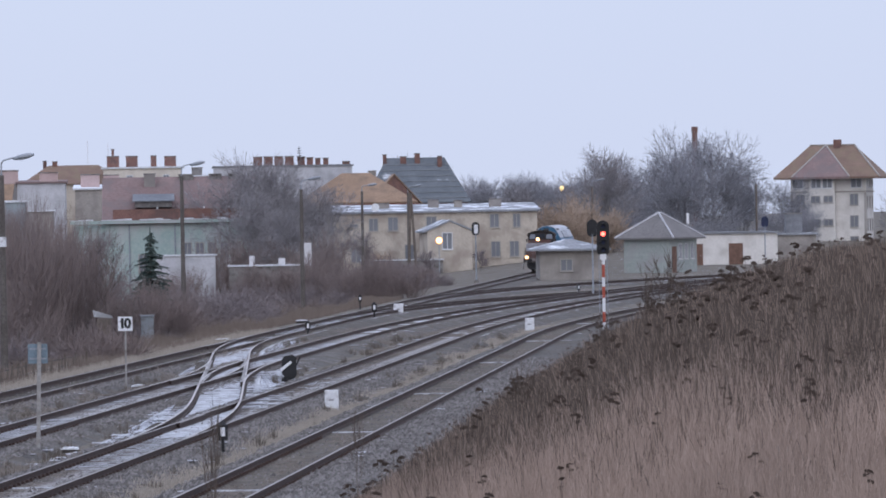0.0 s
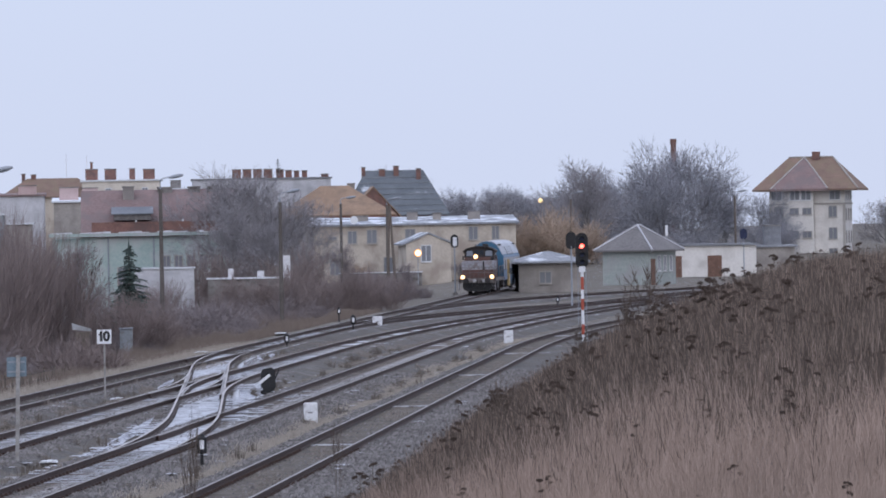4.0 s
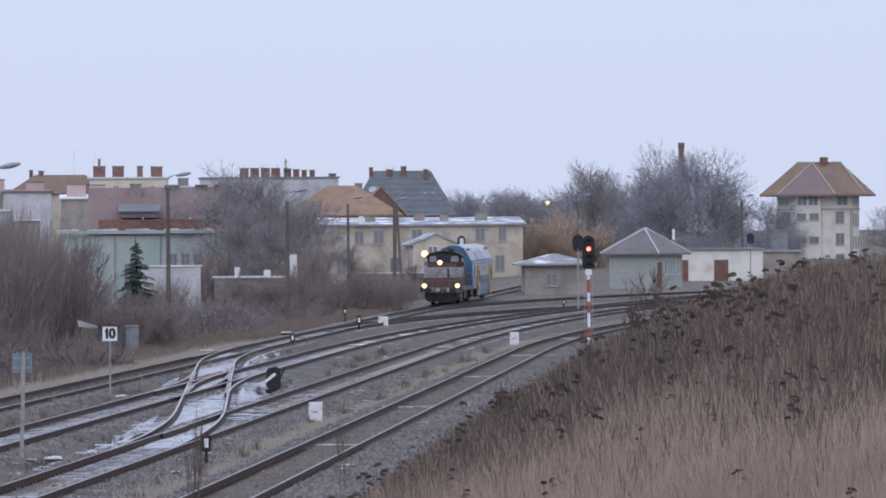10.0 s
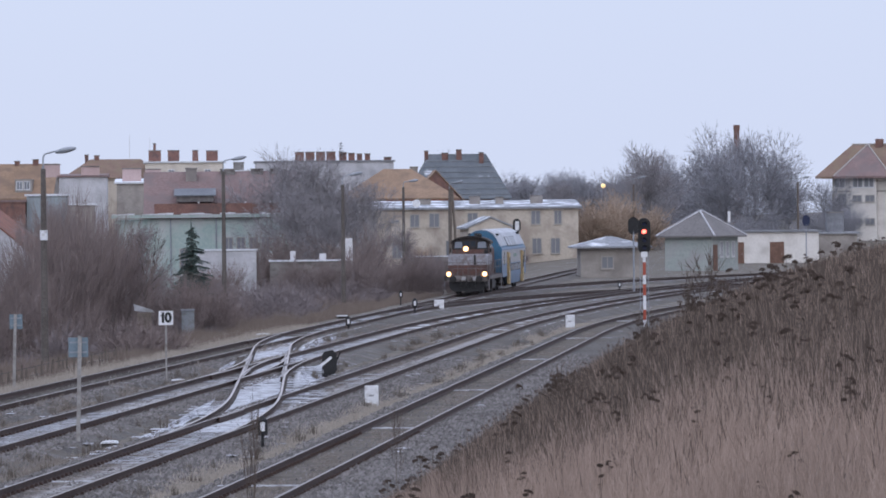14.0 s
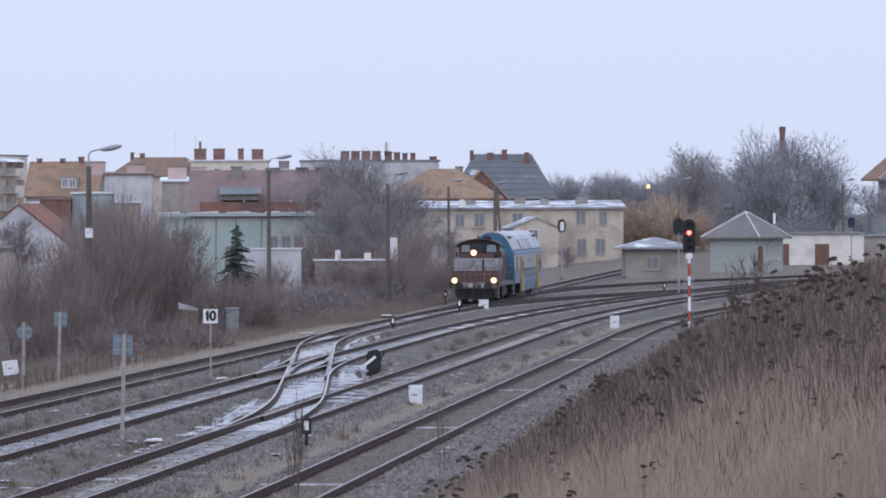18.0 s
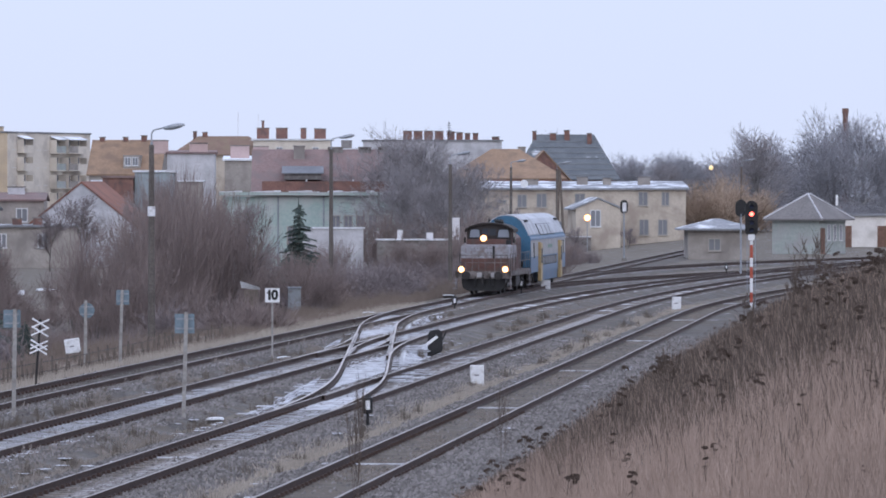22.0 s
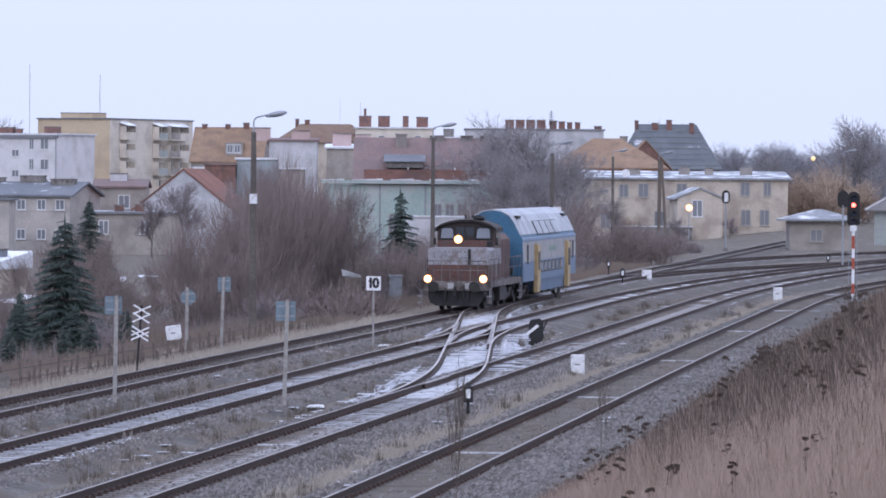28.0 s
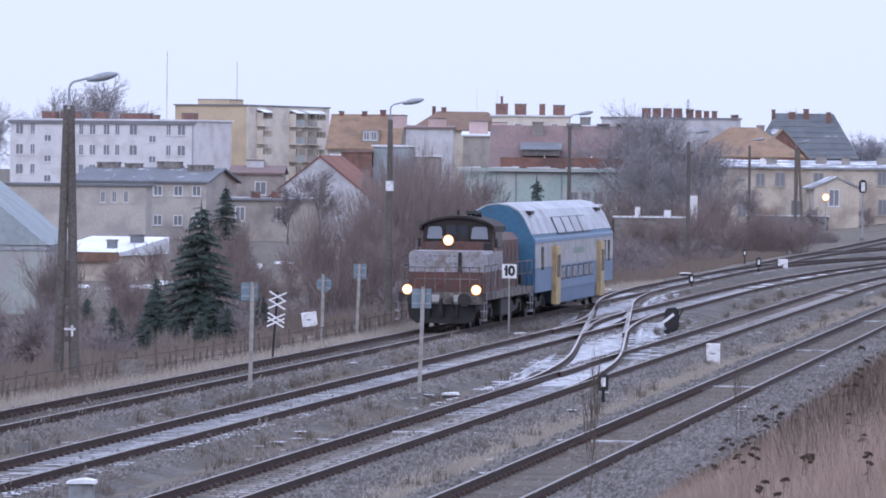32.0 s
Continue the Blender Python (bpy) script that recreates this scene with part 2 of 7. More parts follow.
def sheet(name, xs, ys, zf, material, label):
    me = bpy.data.meshes.new(name)
    vs = [(x, y, zf(x, y)) for y in ys for x in xs]
    w = len(xs)
    fs = [(j * w + i, j * w + i + 1, (j + 1) * w + i + 1, (j + 1) * w + i) for j in range(len(ys) - 1) for i in range(w - 1)]
    me.from_pydata(vs, [], fs)
    me.materials.append(material)
    me.polygons.foreach_set("use_smooth", [True] * len(fs))
    return tagged(new(name, me), label, "ground", kind="structure")


def steps(*runs):
    out = []
    for a, b, d in runs:
        k = max(1, round((b - a) / d))
        out += [a + (b - a) * i / k for i in range(k)]
    return out + [runs[-1][1]]


earth = sheet("ground", steps((-900, -90, 60), (-90, -30, 4), (-30, 50, 0.8), (50, 130, 4), (130, 900, 60)),
      steps((-200, -10, 30), (-10, 80, 1.2), (80, 200, 2.0), (200, 600, 6), (600, 900, 25), (900, 3200, 180)), land, M["earth"],
      "brown winter earth and dead grass with thin snow")
earth.data.materials.append(M["thatch"])
for p in earth.data.polygons:
    cx, cy, cz = p.center
    if cy < 200 and -9 < cx and cz > GROUND + 0.25:
        p.material_index = 1


def bed(name, f, y0, y1, material, z, shoulder, middle, wide=2.5, foot=-0.46):
    """Ballast: low between the rails, heaped over the sleeper ends, sloping away outside."""
    me = bpy.data.meshes.new(name)
    vs, fs = [], []
    prof = ((-2.5, -0.46), (-1.5, shoulder - 0.03), (-0.88, shoulder), (-0.66, z), (0.66, z), (0.88, shoulder), (1.5, shoulder - 0.03), (wide, foot))
    for j, y in enumerate(steps((y0, y1, 0.7))):
        for q, d in prof:
            vs.append((f(y) + q, y, d + 0.012 * noise.noise((q * 3, y * 0.9, z))))
        if j:
            for k in range(7):
                a = (j - 1) * 8 + k
                fs.append((a, a + 1, a + 9, a + 8))
    me.from_pydata(vs, [], fs)
    me.materials.append(material)
    me.materials.append(middle)
    me.polygons.foreach_set("material_index", [1 if i % 7 == 3 else 0 for i in range(len(fs))])
    return new(name, me)


RAIL_PROFILE = ((-0.07, -0.16), (0.07, -0.16), (0.07, -0.145), (0.012, -0.13), (0.012, -0.04), (0.036, -0.03), (0.036, 0.0), (-0.036, 0.0), (-0.036, -0.03), (-0.012, -0.04), (-0.012, -0.13), (-0.07, -0.145))


def rail(name, f, y0, y1, parent, off, step=3.0, z=0.0, top="rail_top"):
    me = bpy.data.meshes.new(name)
    vs, fs, mi = [], [], []
    ys = steps((y0, y1, step))
    n = len(RAIL_PROFILE)
    for j, y in enumerate(ys):
        s = slope(f, y)
        c = 1 / math.sqrt(1 + s * s)
        for px, pz in RAIL_PROFILE:
            d = off + px
            vs.append((f(y) + d * c, y - d * s * c, pz + z))
        if j:
            for k in range(n):
                a, b = (j - 1) * n + k, (j - 1) * n + (k + 1) % n
                fs.append((a, b, b + n, a + n))
                mi.append(1 if k == 6 else 0)
    last = (len(ys) - 1) * n
    fs += [tuple(range(n)), tuple(range(last, last + n))]
    mi += [0, 0]
    me.from_pydata(vs, [], fs)
    me.materials.append(M["rail"])
    me.materials.append(M[top])
    me.polygons.foreach_set("material_index", mi)
    ob = new(name, me)
    ob.parent = parent
    return ob


def sleeper_mesh(material, long=2.6):
    b = B()
    box(b, -long / 2, long / 2, -0.13, 0.13, -0.14, 0.0)
    bevelled(b, 0.02, 1)
    return mesh_of("sleeper", b, material)


TRACKS = []
for nm, f, y0, y1, mat_b, mat_s, lab in (
        ("track_1", t1, 52, 630, "ballast", "sleeper_plain", "rusty railway track on grey ballast beside a hedge"),
        ("track_2", t2, 52, 433, "ballast_t2", "sleeper", "rusty railway track with snow between its sleepers"),
        ("track_3", t3, 52, 433, "ballast", "sleeper_some", "rusty railway track on grey ballast with a crossover"),
        ("track_4", t4, 46, 394, "ballast", "sleeper_plain", "rusty siding with earth and dead grass between the rails"),
        ("track_5", t5, 297, 433, "ballast", "sleeper_plain", "rusty curved track branching towards the signal box"),
        ("track_6", t6, 352, 472, "ballast", "sleeper_plain", "rusty curved track branching towards the sheds"),
        ("track_7", crossover, 133, 252, "ballast_snow", "sleeper_plain", "snow-covered crossover between the railway tracks")):
    tr = thing(nm, lab, "railway track", kind="structure")
    z = {"track_7": -0.182, "track_2": -0.176, "track_3": -0.182}.get(nm, -0.185)
    four = nm == "track_4"
    bd = bed("ballast_bed", f, y0, y1, M[mat_b], z, -0.15 if nm != "track_7" else -0.175, M["track_earth" if four else mat_b], 4.6 if four else 2.5, -0.33 if four else -0.46)
    bd.parent = tr
    for off in (-0.7525, 0.7525):
        rail("rail", f, y0, y1, tr, off, top="rail_bright" if nm == "track_7" else "rail_top")
    if nm in ("track_2", "track_7"):
        for off in (-0.67, 0.67):
            rail("check_rail", f, 184, 206, tr, off)
    if nm == "track_7":
        for q in (slip_right, slip_left):
            for off in (-0.7525, 0.7525):
                rail("slip_rail", q, 178, 212, tr, off, 1.5, 0.004, "rail_bright")
        for q, a, b2 in ((slip_right, 181, 190), (slip_left, 200, 209)):
            for off in (-0.66, 0.66):
                rail("wing_rail", q, a, b2, tr, off, 1.5, 0.003)
    if nm in ("track_3", "track_1"):
        a, b2 = (146, 152) if nm == "track_3" else (233, 240)
        for off in (-0.67, 0.67):
            rail("check_rail", f, a, b2, tr, off)
    sm = sleeper_mesh(M[mat_s])
    TRACKS.append((nm, f, y0, y1, tr, sm))


# ---- the train ----
M.update({
    "loco_brown": surf("brown_loco_paint", (0.075, 0.038, 0.033), (0.14, 0.07, 0.06), 1.5, 0.6, 0.05, 12.0, dirt=(0.085, 0.06, 0.055), dirt_amount=0.4),
    "loco_grey": surf("grey_loco_paint", (0.21, 0.21, 0.235), (0.35, 0.345, 0.38), 1.5, 0.6, 0.05, 12.0, dirt=(0.16, 0.12, 0.11), dirt_amount=0.35),
    "loco_deck": surf("grimy_deck_paint", (0.10, 0.085, 0.08), (0.23, 0.21, 0.205), 1.5, 0.7, 0.05, 12.0, dirt=(0.05, 0.04, 0.038), dirt_amount=0.45),
    "loco_roof": surf("sooty_roof", (0.016, 0.014, 0.014), (0.042, 0.033, 0.031), 1.5, 0.7, 0.05, 12.0),
    "blue": surf("blue_coach_paint", (0.03, 0.098, 0.175), (0.05, 0.14, 0.24), 0.8, 0.5, 0.03, 9.0, dirt=(0.05, 0.10, 0.16), dirt_amount=0.3),
    "blue_pale": surf("faded_blue_paint", (0.105, 0.165, 0.265), (0.16, 0.23, 0.34), 0.8, 0.5, 0.03, 9.0, dirt=(0.16, 0.19, 0.24), dirt_amount=0.3),
    "cream": surf("dirty_cream_paint", (0.29, 0.29, 0.31), (0.41, 0.40, 0.40), 0.7, 0.55, 0.03, 9.0, dirt=(0.27, 0.26, 0.27), dirt_amount=0.35),
    "yellow": surf("yellow_door_paint", (0.36, 0.265, 0.13), (0.48, 0.365, 0.20), 1.2, 0.5, 0.03, 12.0, dirt=(0.30, 0.22, 0.12), dirt_amount=0.3),
    "roof_grey": surf("frosted_coach_roof", (0.33, 0.35, 0.39), (0.51, 0.53, 0.58), 0.5, 0.6, 0.05, 8.0, dirt=(0.30, 0.30, 0.33), dirt_amount=0.35),
    "green_mark": surf("faded_green_lettering_paint", (0.25, 0.32, 0.29), (0.29, 0.36, 0.32), 3.0),
    "letter_grey": surf("faded_letter_paint", (0.15, 0.14, 0.15), (0.22, 0.21, 0.22), 3.0),
    "pane": glass("dark_window_pane"),
    # pale copy of the glass, the sky's reflection put into its tint
    "pane_sky": glass("sky_tinted_pane", (0.20, 0.22, 0.26), 0.15),
    "headlight": glow("lit_headlight", (1.0, 0.76, 0.42), 2.8),
    # orange emission that imitates glare round the lamps
    "glare_rim": glow("orange_glare", (1.0, 0.42, 0.14), 0.9),
    "rubber": surf("black_rubber", (0.012, 0.012, 0.013), (0.03, 0.03, 0.032), 4.0, 0.8),
})


WHEELS = []


def wheelset(parent, y, r=0.5):
    b = B()
    for sx in (-0.75, 0.75):
        tube(b, (sx - 0.065, 0, 0), (sx + 0.065, 0, 0), r, r, 20)
        s = 0.085 if sx > 0 else -0.085
        tube(b, (sx - s, 0, 0), (sx - s + (0.03 if sx < 0 else -0.03) * -1, 0, 0), r + 0.028, r + 0.028, 20)
    tube(b, (-0.75, 0, 0), (0.75, 0, 0), 0.09, 0.09, 8)
    ob = part("wheelset", b, M["steel_dark"], parent)
    ob.matrix_basis = pose(0, y, r)
    WHEELS.append((ob, y, r))
    return ob


def bogie(parent, y, base=2.4, wide=1.06):
    fr = B()
    for sx in (-1, 1):
        prism(fr, [(y - base / 2 - 0.5, 0.62), (y - base / 2 - 0.5, 0.78), (y - 0.5, 0.78), (y - 0.35, 0.58), (y + 0.35, 0.58), (y + 0.5, 0.78), (y + base / 2 + 0.5, 0.78), (y + base / 2 + 0.5, 0.62), (y + 0.5, 0.40), (y - 0.5, 0.40)], "x", sx * wide - 0.06, sx * wide + 0.06)
        for dy in (-base / 2, base / 2):
            box(fr, sx * wide - 0.13, sx * wide + 0.13, y + dy - 0.17, y + dy + 0.17, 0.36, 0.66)
            for k in (-0.28, 0.28):
                tube(fr, (sx * wide, y + dy + k, 0.60), (sx * wide, y + dy + k, 0.88), 0.07, 0.07, 8)
    box(fr, -1.05, 1.05, y - 0.25, y + 0.25, 0.5, 0.74)
    bg = part("bogie", fr, M["steel_dark"], parent)
    for dy in (-base / 2, base / 2):
        wheelset(bg, y + dy)
    return bg


def buffers(parent, y, d, mat, head=0.24):
    for sx in (-0.875, 0.875):
        b = B()
        tube(b, (sx, y, 1.03), (sx, y + d * 0.32, 1.03), 0.12, 0.12, 10)
        tube(b, (sx, y + d * 0.30, 1.03), (sx, y + d * 0.62, 1.03), 0.085, 0.085, 10)
        tube(b, (sx, y + d * 0.60, 1.03), (sx, y + d * 0.64, 1.03), head, head * 0.94, 16)
        part("buffer", b, mat, parent)


loco = thing("diesel_locomotive", "brown and grey diesel shunting locomotive with lit headlights", "locomotive")
L0 = 0.15
# frame and running deck
b = B()
box(b, -1.42, 1.42, L0, 13.6, 0.98, 1.24)
prism(b, [(-1.45, 0.86), (1.45, 0.86), (1.5, 1.02), (1.5, 1.26), (-1.5, 1.26), (-1.5, 1.02)], "y", L0 - 0.02, L0 + 0.14)
prism(b, [(-1.45, 0.86), (1.45, 0.86), (1.5, 1.02), (1.5, 1.26), (-1.5, 1.26), (-1.5, 1.02)], "y", 13.5, 13.66)
part("running_deck", b, M["loco_deck"], loco, "dirty grey steel deck and buffer beams")
b = B()
prism(b, [(-0.85, 0.2), (0.85, 0.2), (1.1, 0.35), (1.18, 0.6), (1.18, 0.86), (-1.18, 0.86), (-1.18, 0.6), (-1.1, 0.35)], "y", L0 + 0.15, L0 + 0.28)
for x in (-0.45, 0.0, 0.5):
    box(b, x - 0.07, x + 0.07, L0 + 0.02, L0 + 0.16, 0.42, 1.02)
part("snow_plough", b, M["black"], loco, "black rail guard under the buffer beam")
b = B()
tube(b, (0, L0 - 0.02, 1.02), (0, L0 - 0.28, 0.98), 0.06, 0.05, 8)
tube(b, (0, L0 - 0.26, 1.0), (0, L0 - 0.30, 0.62), 0.05, 0.05, 8)
part("coupling", b, M["steel_dark"], loco)
for x in (-0.42, 0.38):
    b = B()
    pipe(b, [(x, L0 - 0.02, 0.95), (x, L0 - 0.18, 0.85), (x + 0.03, L0 - 0.2, 0.5)], 0.035, 6)
    part("brake_hose", b, M["rubber"], loco)
for x in (-0.2, 0.55):
    b = B()
    box(b, x - 0.13, x + 0.13, L0 - 0.04, L0, 0.94, 1.18)
    part("plate", b, M["cream"], loco)
buffers(loco, L0, -1, M["steel_dark"])
buffers(loco, 13.62, 1, M["steel_dark"])
# corner steps
for sx in (-1, 1):
    for y in (0.55, 13.1):
        b = B()
        for k in range(3):
            box(b, sx * 1.48 - 0.16, sx * 1.48 + 0.02, y - 0.28, y + 0.28, 0.30 + 0.3 * k, 0.335 + 0.3 * k)
        for dy in (-0.29, 0.29):
            box(b, sx * 1.48 - 0.03, sx * 1.48, y + dy - 0.025, y + dy + 0.025, 0.28, 1.24)
        part("corner_step", b, M["loco_grey"], loco)
# front hood: brown skirt, grey band above
b = B()
prism(b, [(-1.29, 1.24), (1.29, 1.24), (1.29, 1.94), (-1.29, 1.94)], "y", 1.2, 4.0)
hood = part("front_hood", b, M["loco_brown"], loco, "brown lower front hood")
b = B()
prism(b, [(-1.295, 1.94), (1.295, 1.94), (1.295, 2.55), (1.22, 2.66), (-1.22, 2.66), (-1.295, 2.55)], "y", 1.195, 4.0)
part("hood_band", b, M["loco_grey"], hood, "pale grey hood band with faded lettering")
for n_l, x_l, z_l in ((7, -0.62, 2.46), (5, -0.42, 2.20)):
    for k in range(n_l):
        b = B()
        box(b, x_l + 0.17 * k, x_l + 0.17 * k + 0.11, 1.18, 1.192, z_l, z_l + 0.06)
        part("letter_bar", b, M["letter_grey"], hood, "faded grey letter bar")
b = B()
box(b, 0.42, 0.54, 1.14, 1.19, 1.95, 2.62)
part("grille_slot", b, M["black"], hood)
# front rail
b = B()
for x in (-1.3, -0.95, -0.6, -0.25, 0.1, 0.62, 0.95, 1.3):
    tube(b, (x, L0 + 0.1, 1.25), (x, L0 + 0.1, 2.12), 0.018, 0.018, 6)
pipe(b, [(-1.3, L0 + 0.1, 2.12), (1.3, L0 + 0.1, 2.12)], 0.02)
pipe(b, [(-1.3, L0 + 0.1, 1.72), (1.3, L0 + 0.1, 1.72)], 0.016)
part("front_handrail", b, M["loco_deck"], loco)
for sx in (-1, 1):
    b = B()
    ys = [0.5, 2.1, 3.9]
    ys2 = [6.8, 7.4, 8.9, 10.4, 11.9, 13.3]
    for run in (ys, ys2):
        for y in run:
            tube(b, (sx * 1.44, y, 1.24), (sx * 1.44, y, 2.18), 0.018, 0.018, 6)
        pipe(b, [(sx * 1.44, run[0], 2.18), (sx * 1.44, run[-1], 2.18)], 0.02)
        pipe(b, [(sx * 1.44, run[0], 1.74), (sx * 1.44, run[-1], 1.74)], 0.016)
    part("side_handrail", b, M["loco_deck"], loco)
# cab
cab_b = B()
arc = [(-1.33, 3.36), (-1.30, 3.49), (-1.08, 3.59), (-0.7, 3.69), (-0.3, 3.76), (0.3, 3.76), (0.7, 3.69), (1.08, 3.59), (1.30, 3.49), (1.33, 3.36)]
prism(cab_b, [(-1.36, 1.24), (1.36, 1.24), *[(x, z) for x, z in arc[::-1]]], "y", 4.0, 6.6)
cab = part("cab", cab_b, M["loco_brown"], loco, "dark brown driver's cab")
cab.scale = (0.92, 1, 1)
b = B()
prism(b, [(x * 1.035, z + 0.012) for x, z in arc] + [(1.40, 3.33), (1.46, 3.33), (1.44, 3.50), (1.15, 3.67), (0.75, 3.79), (0.3, 3.86), (-0.3, 3.86), (-0.75, 3.79), (-1.15, 3.67), (-1.44, 3.50), (-1.46, 3.33), (-1.40, 3.33)], "y", 3.8, 6.75)
part("cab_roof", b, M["loco_roof"], cab, "sooty black curved cab roof")
for x0, x1 in ((-1.22, -0.52), (0.46, 1.22)):
    b = B()
    prism(b, [(x0, 3.0), (x1, 3.0), (x1 - 0.06 * (x1 > 0), 3.47), (x1 - 0.14, 3.53), (x0 + 0.14, 3.53), (x0 + 0.05, 3.47)], "y", 3.945, 3.966)
    part("front_window_frame", b, M["rubber"], cab)
for x0, x1 in ((-1.17, -0.57), (0.51, 1.17)):
    b = B()
    prism(b, [(x0, 3.05), (x1, 3.05), (x1 - 0.04, 3.42), (x1 - 0.12, 3.48), (x0 + 0.12, 3.48), (x0 + 0.04, 3.42)], "y", 3.93, 3.944)
    part("front_window", b, M["pane_sky"], cab, "front window with sky reflection painted in its colour")
for x0, x1 in ((-0.44, -0.06), (0.02, 0.38)):
    b = B()
    prism(b, [(x0, 3.16), (x1, 3.16), (x1, 3.52), (x0, 3.52)], "y", 3.925, 3.939)
    part("centre_window", b, M["pane"], cab, "dark centre window pane")
b = B()
prism(b, [(-1.26, 2.64), (1.26, 2.64), (1.22, 2.92), (0.9, 2.96), (-0.9, 2.96), (-1.22, 2.92)], "y", 3.86, 3.96)
bevelled(b, 0.03, 2)
part("nose_panel", b, M["loco_brown"], cab, "bulged brown panel below the windows")
b = B()
box(b, 1.02, 1.30, 3.78, 3.97, 2.58, 2.92)
bevelled(b, 0.03, 1)
part("lamp_box", b, M["black"], cab)
b = B()
prism(b, [(-0.50, 2.9), (0.44, 2.9), (0.40, 3.55), (-0.46, 3.55)], "y", 3.94, 3.963)
part("centre_panel", b, M["loco_roof"], cab)
b = B()
prism(b, [(-1.34, 2.96), (1.34, 2.96), *[(x * 0.99, z) for x, z in arc[::-1]]], "y", 3.965, 3.9985)
part("window_band", b, M["loco_roof"], cab, "black band round the front windows")
for sx in (-1, 1):
    b = B()
    box(b, sx * 1.365 - 0.012, sx * 1.365 + 0.012, 4.4, 6.2, 2.75, 3.3)
    part("side_window", b, M["pane"], cab)
    b = B()
    box(b, sx * 1.47 - 0.06, sx * 1.47 + 0.06, 3.98, 4.03, 2.76, 3.06)
    part("mirror", b, M["loco_roof"], cab)
    b = B()
    box(b, sx * 1.372 - 0.01, sx * 1.372 + 0.01, 4.05, 6.55, 1.94, 2.62)
    part("side_panel", b, M["loco_grey"], cab, "pale grey panel below the side window")
    b = B()
    pipe(b, [(sx * 1.44, 4.05, 1.4), (sx * 1.44, 4.05, 2.9)], 0.02)
    part("grab_rail", b, M["cream"], cab)
b = B()
tube(b, (-0.1, 4.7, 3.88), (-0.1, 4.7, 4.05), 0.05, 0.05, 8)
part("aerial", b, M["black"], cab)
b = B()
tube(b, (0.28, 5.3, 3.90), (0.72, 5.3, 3.90), 0.10, 0.10, 8)
part("air_reservoir", b, M["black"], cab)
for x in (0.3, 0.45, 0.62):
    b = B()
    tube(b, (x, 4.8, 3.88), (x, 4.4, 3.98), 0.045, 0.08, 8)
    part("horn", b, M["black"], cab)
# engine hood behind the cab
b = B()
prism(b, [(-0.95, 1.24), (0.95, 1.24), (0.95, 2.95), (0.72, 3.2), (-0.72, 3.2), (-0.95, 2.95)], "y", 6.62, 13.2)
eh = part("engine_hood", b, M["loco_brown"], loco, "brown engine hood behind the cab")
b = B()
prism(b, [(-0.955, 1.95), (0.955, 1.95), (0.955, 2.55), (-0.955, 2.55)], "y", 6.64, 13.205)
part("hood_stripe", b, M["loco_grey"], eh)
for sx in (-1, 1):
    for k in range(6):
        b = B()
        y = 6.8 + 1.05 * k
        box(b, sx * 0.962 - 0.01, sx * 0.962 + 0.01, y, y + 0.95, 1.35, 2.85)
        part("hood_door", b, M["loco_brown"], eh)
        for j in range(7):
            b = B()
            box(b, sx * 0.98 - 0.012, sx * 0.98 + 0.012, y + 0.1, y + 0.85, 1.95 + 0.11 * j, 2.0 + 0.11 * j)
            part("louvre", b, M["loco_brown"], eh)
b = B()
tube(b, (0, 8.2, 3.18), (0, 8.2, 3.5), 0.2, 0.17, 12)
part("exhaust_pipe", b, M["loco_roof"], eh)
b = B()
tube(b, (0, 11.5, 3.18), (0, 11.5, 3.32), 0.62, 0.62, 20)
part("cooling_fan", b, M["loco_roof"], eh)
# tanks
b = B()
for sx in (-1, 1):
    box(b, sx * 0.95 - 0.38, sx * 0.95 + 0.38, 5.6, 8.2, 0.32, 0.97)
bevelled(b, 0.05, 1)
part("fuel_tank", b, M["steel_dark"], loco)
bogie(loco, 2.9, 2.6)
bogie(loco, 10.9, 2.6)
# lamps
for x, z, y, r in ((-1.17, 1.36, 0.0, 0.155), (1.21, 1.36, 0.0, 0.155), (-0.30, 3.0, 3.75, 0.165)):
    b = B()
    tube(b, (x, y + 0.02, z), (x, y + 0.28, z), r + 0.035, r - 0.02, 16)
    hl = part("headlight", b, M["loco_roof"], loco, "lit round headlight")
    b = B()
    tube(b, (x, y - 0.02, z), (x, y + 0.03, z), r * 0.82, r, 16)
    part("lens", b, M["headlight"], hl, "glowing warm white lens")
    # ring added round the lens, glowing to stand for its glare
    b = B()
    tube(b, (x, y + 0.005, z), (x, y + 0.045, z), r * 1.15, r * 1.05, 16)
    part("reflector_rim", b, M["glare_rim"], hl, "orange glowing ring added for glare")
for x in (-1.17, 1.21):
    b = B()
    box(b, x - 0.1, x + 0.1, 0.12, 0.3, 1.2, 1.3)
    part("lamp_bracket", b, M["loco_deck"], loco)

# double-deck coach, in its own space: y runs back from its leading end
coach = thing("double_deck_coach", "blue and cream double-deck railway coach with yellow doors", "railway coach")
CL = 26.0
side = [(-1.39, 1.0), (-1.41, 2.0), (-1.39, 3.0), (-1.30, 3.25), (-1.02, 3.86), (-0.80, 4.18), (-0.42, 4.40), (0, 4.46), (0.42, 4.40), (0.80, 4.18), (1.02, 3.86), (1.30, 3.25), (1.39, 3.0), (1.41, 2.0), (1.39, 1.0)]
b = B()
prism(b, side, "y", 0.02, CL - 0.02)
body = part("body", b, M["blue"], coach, "blue double-deck body")
b = B()
prism(b, [(-1.34, 0.42), (1.34, 0.42), (1.39, 0.998), (-1.39, 0.998)], "y", 6.8, CL - 5.9)
part("lower_floor", b, M["blue_pale"], body)
b = B()
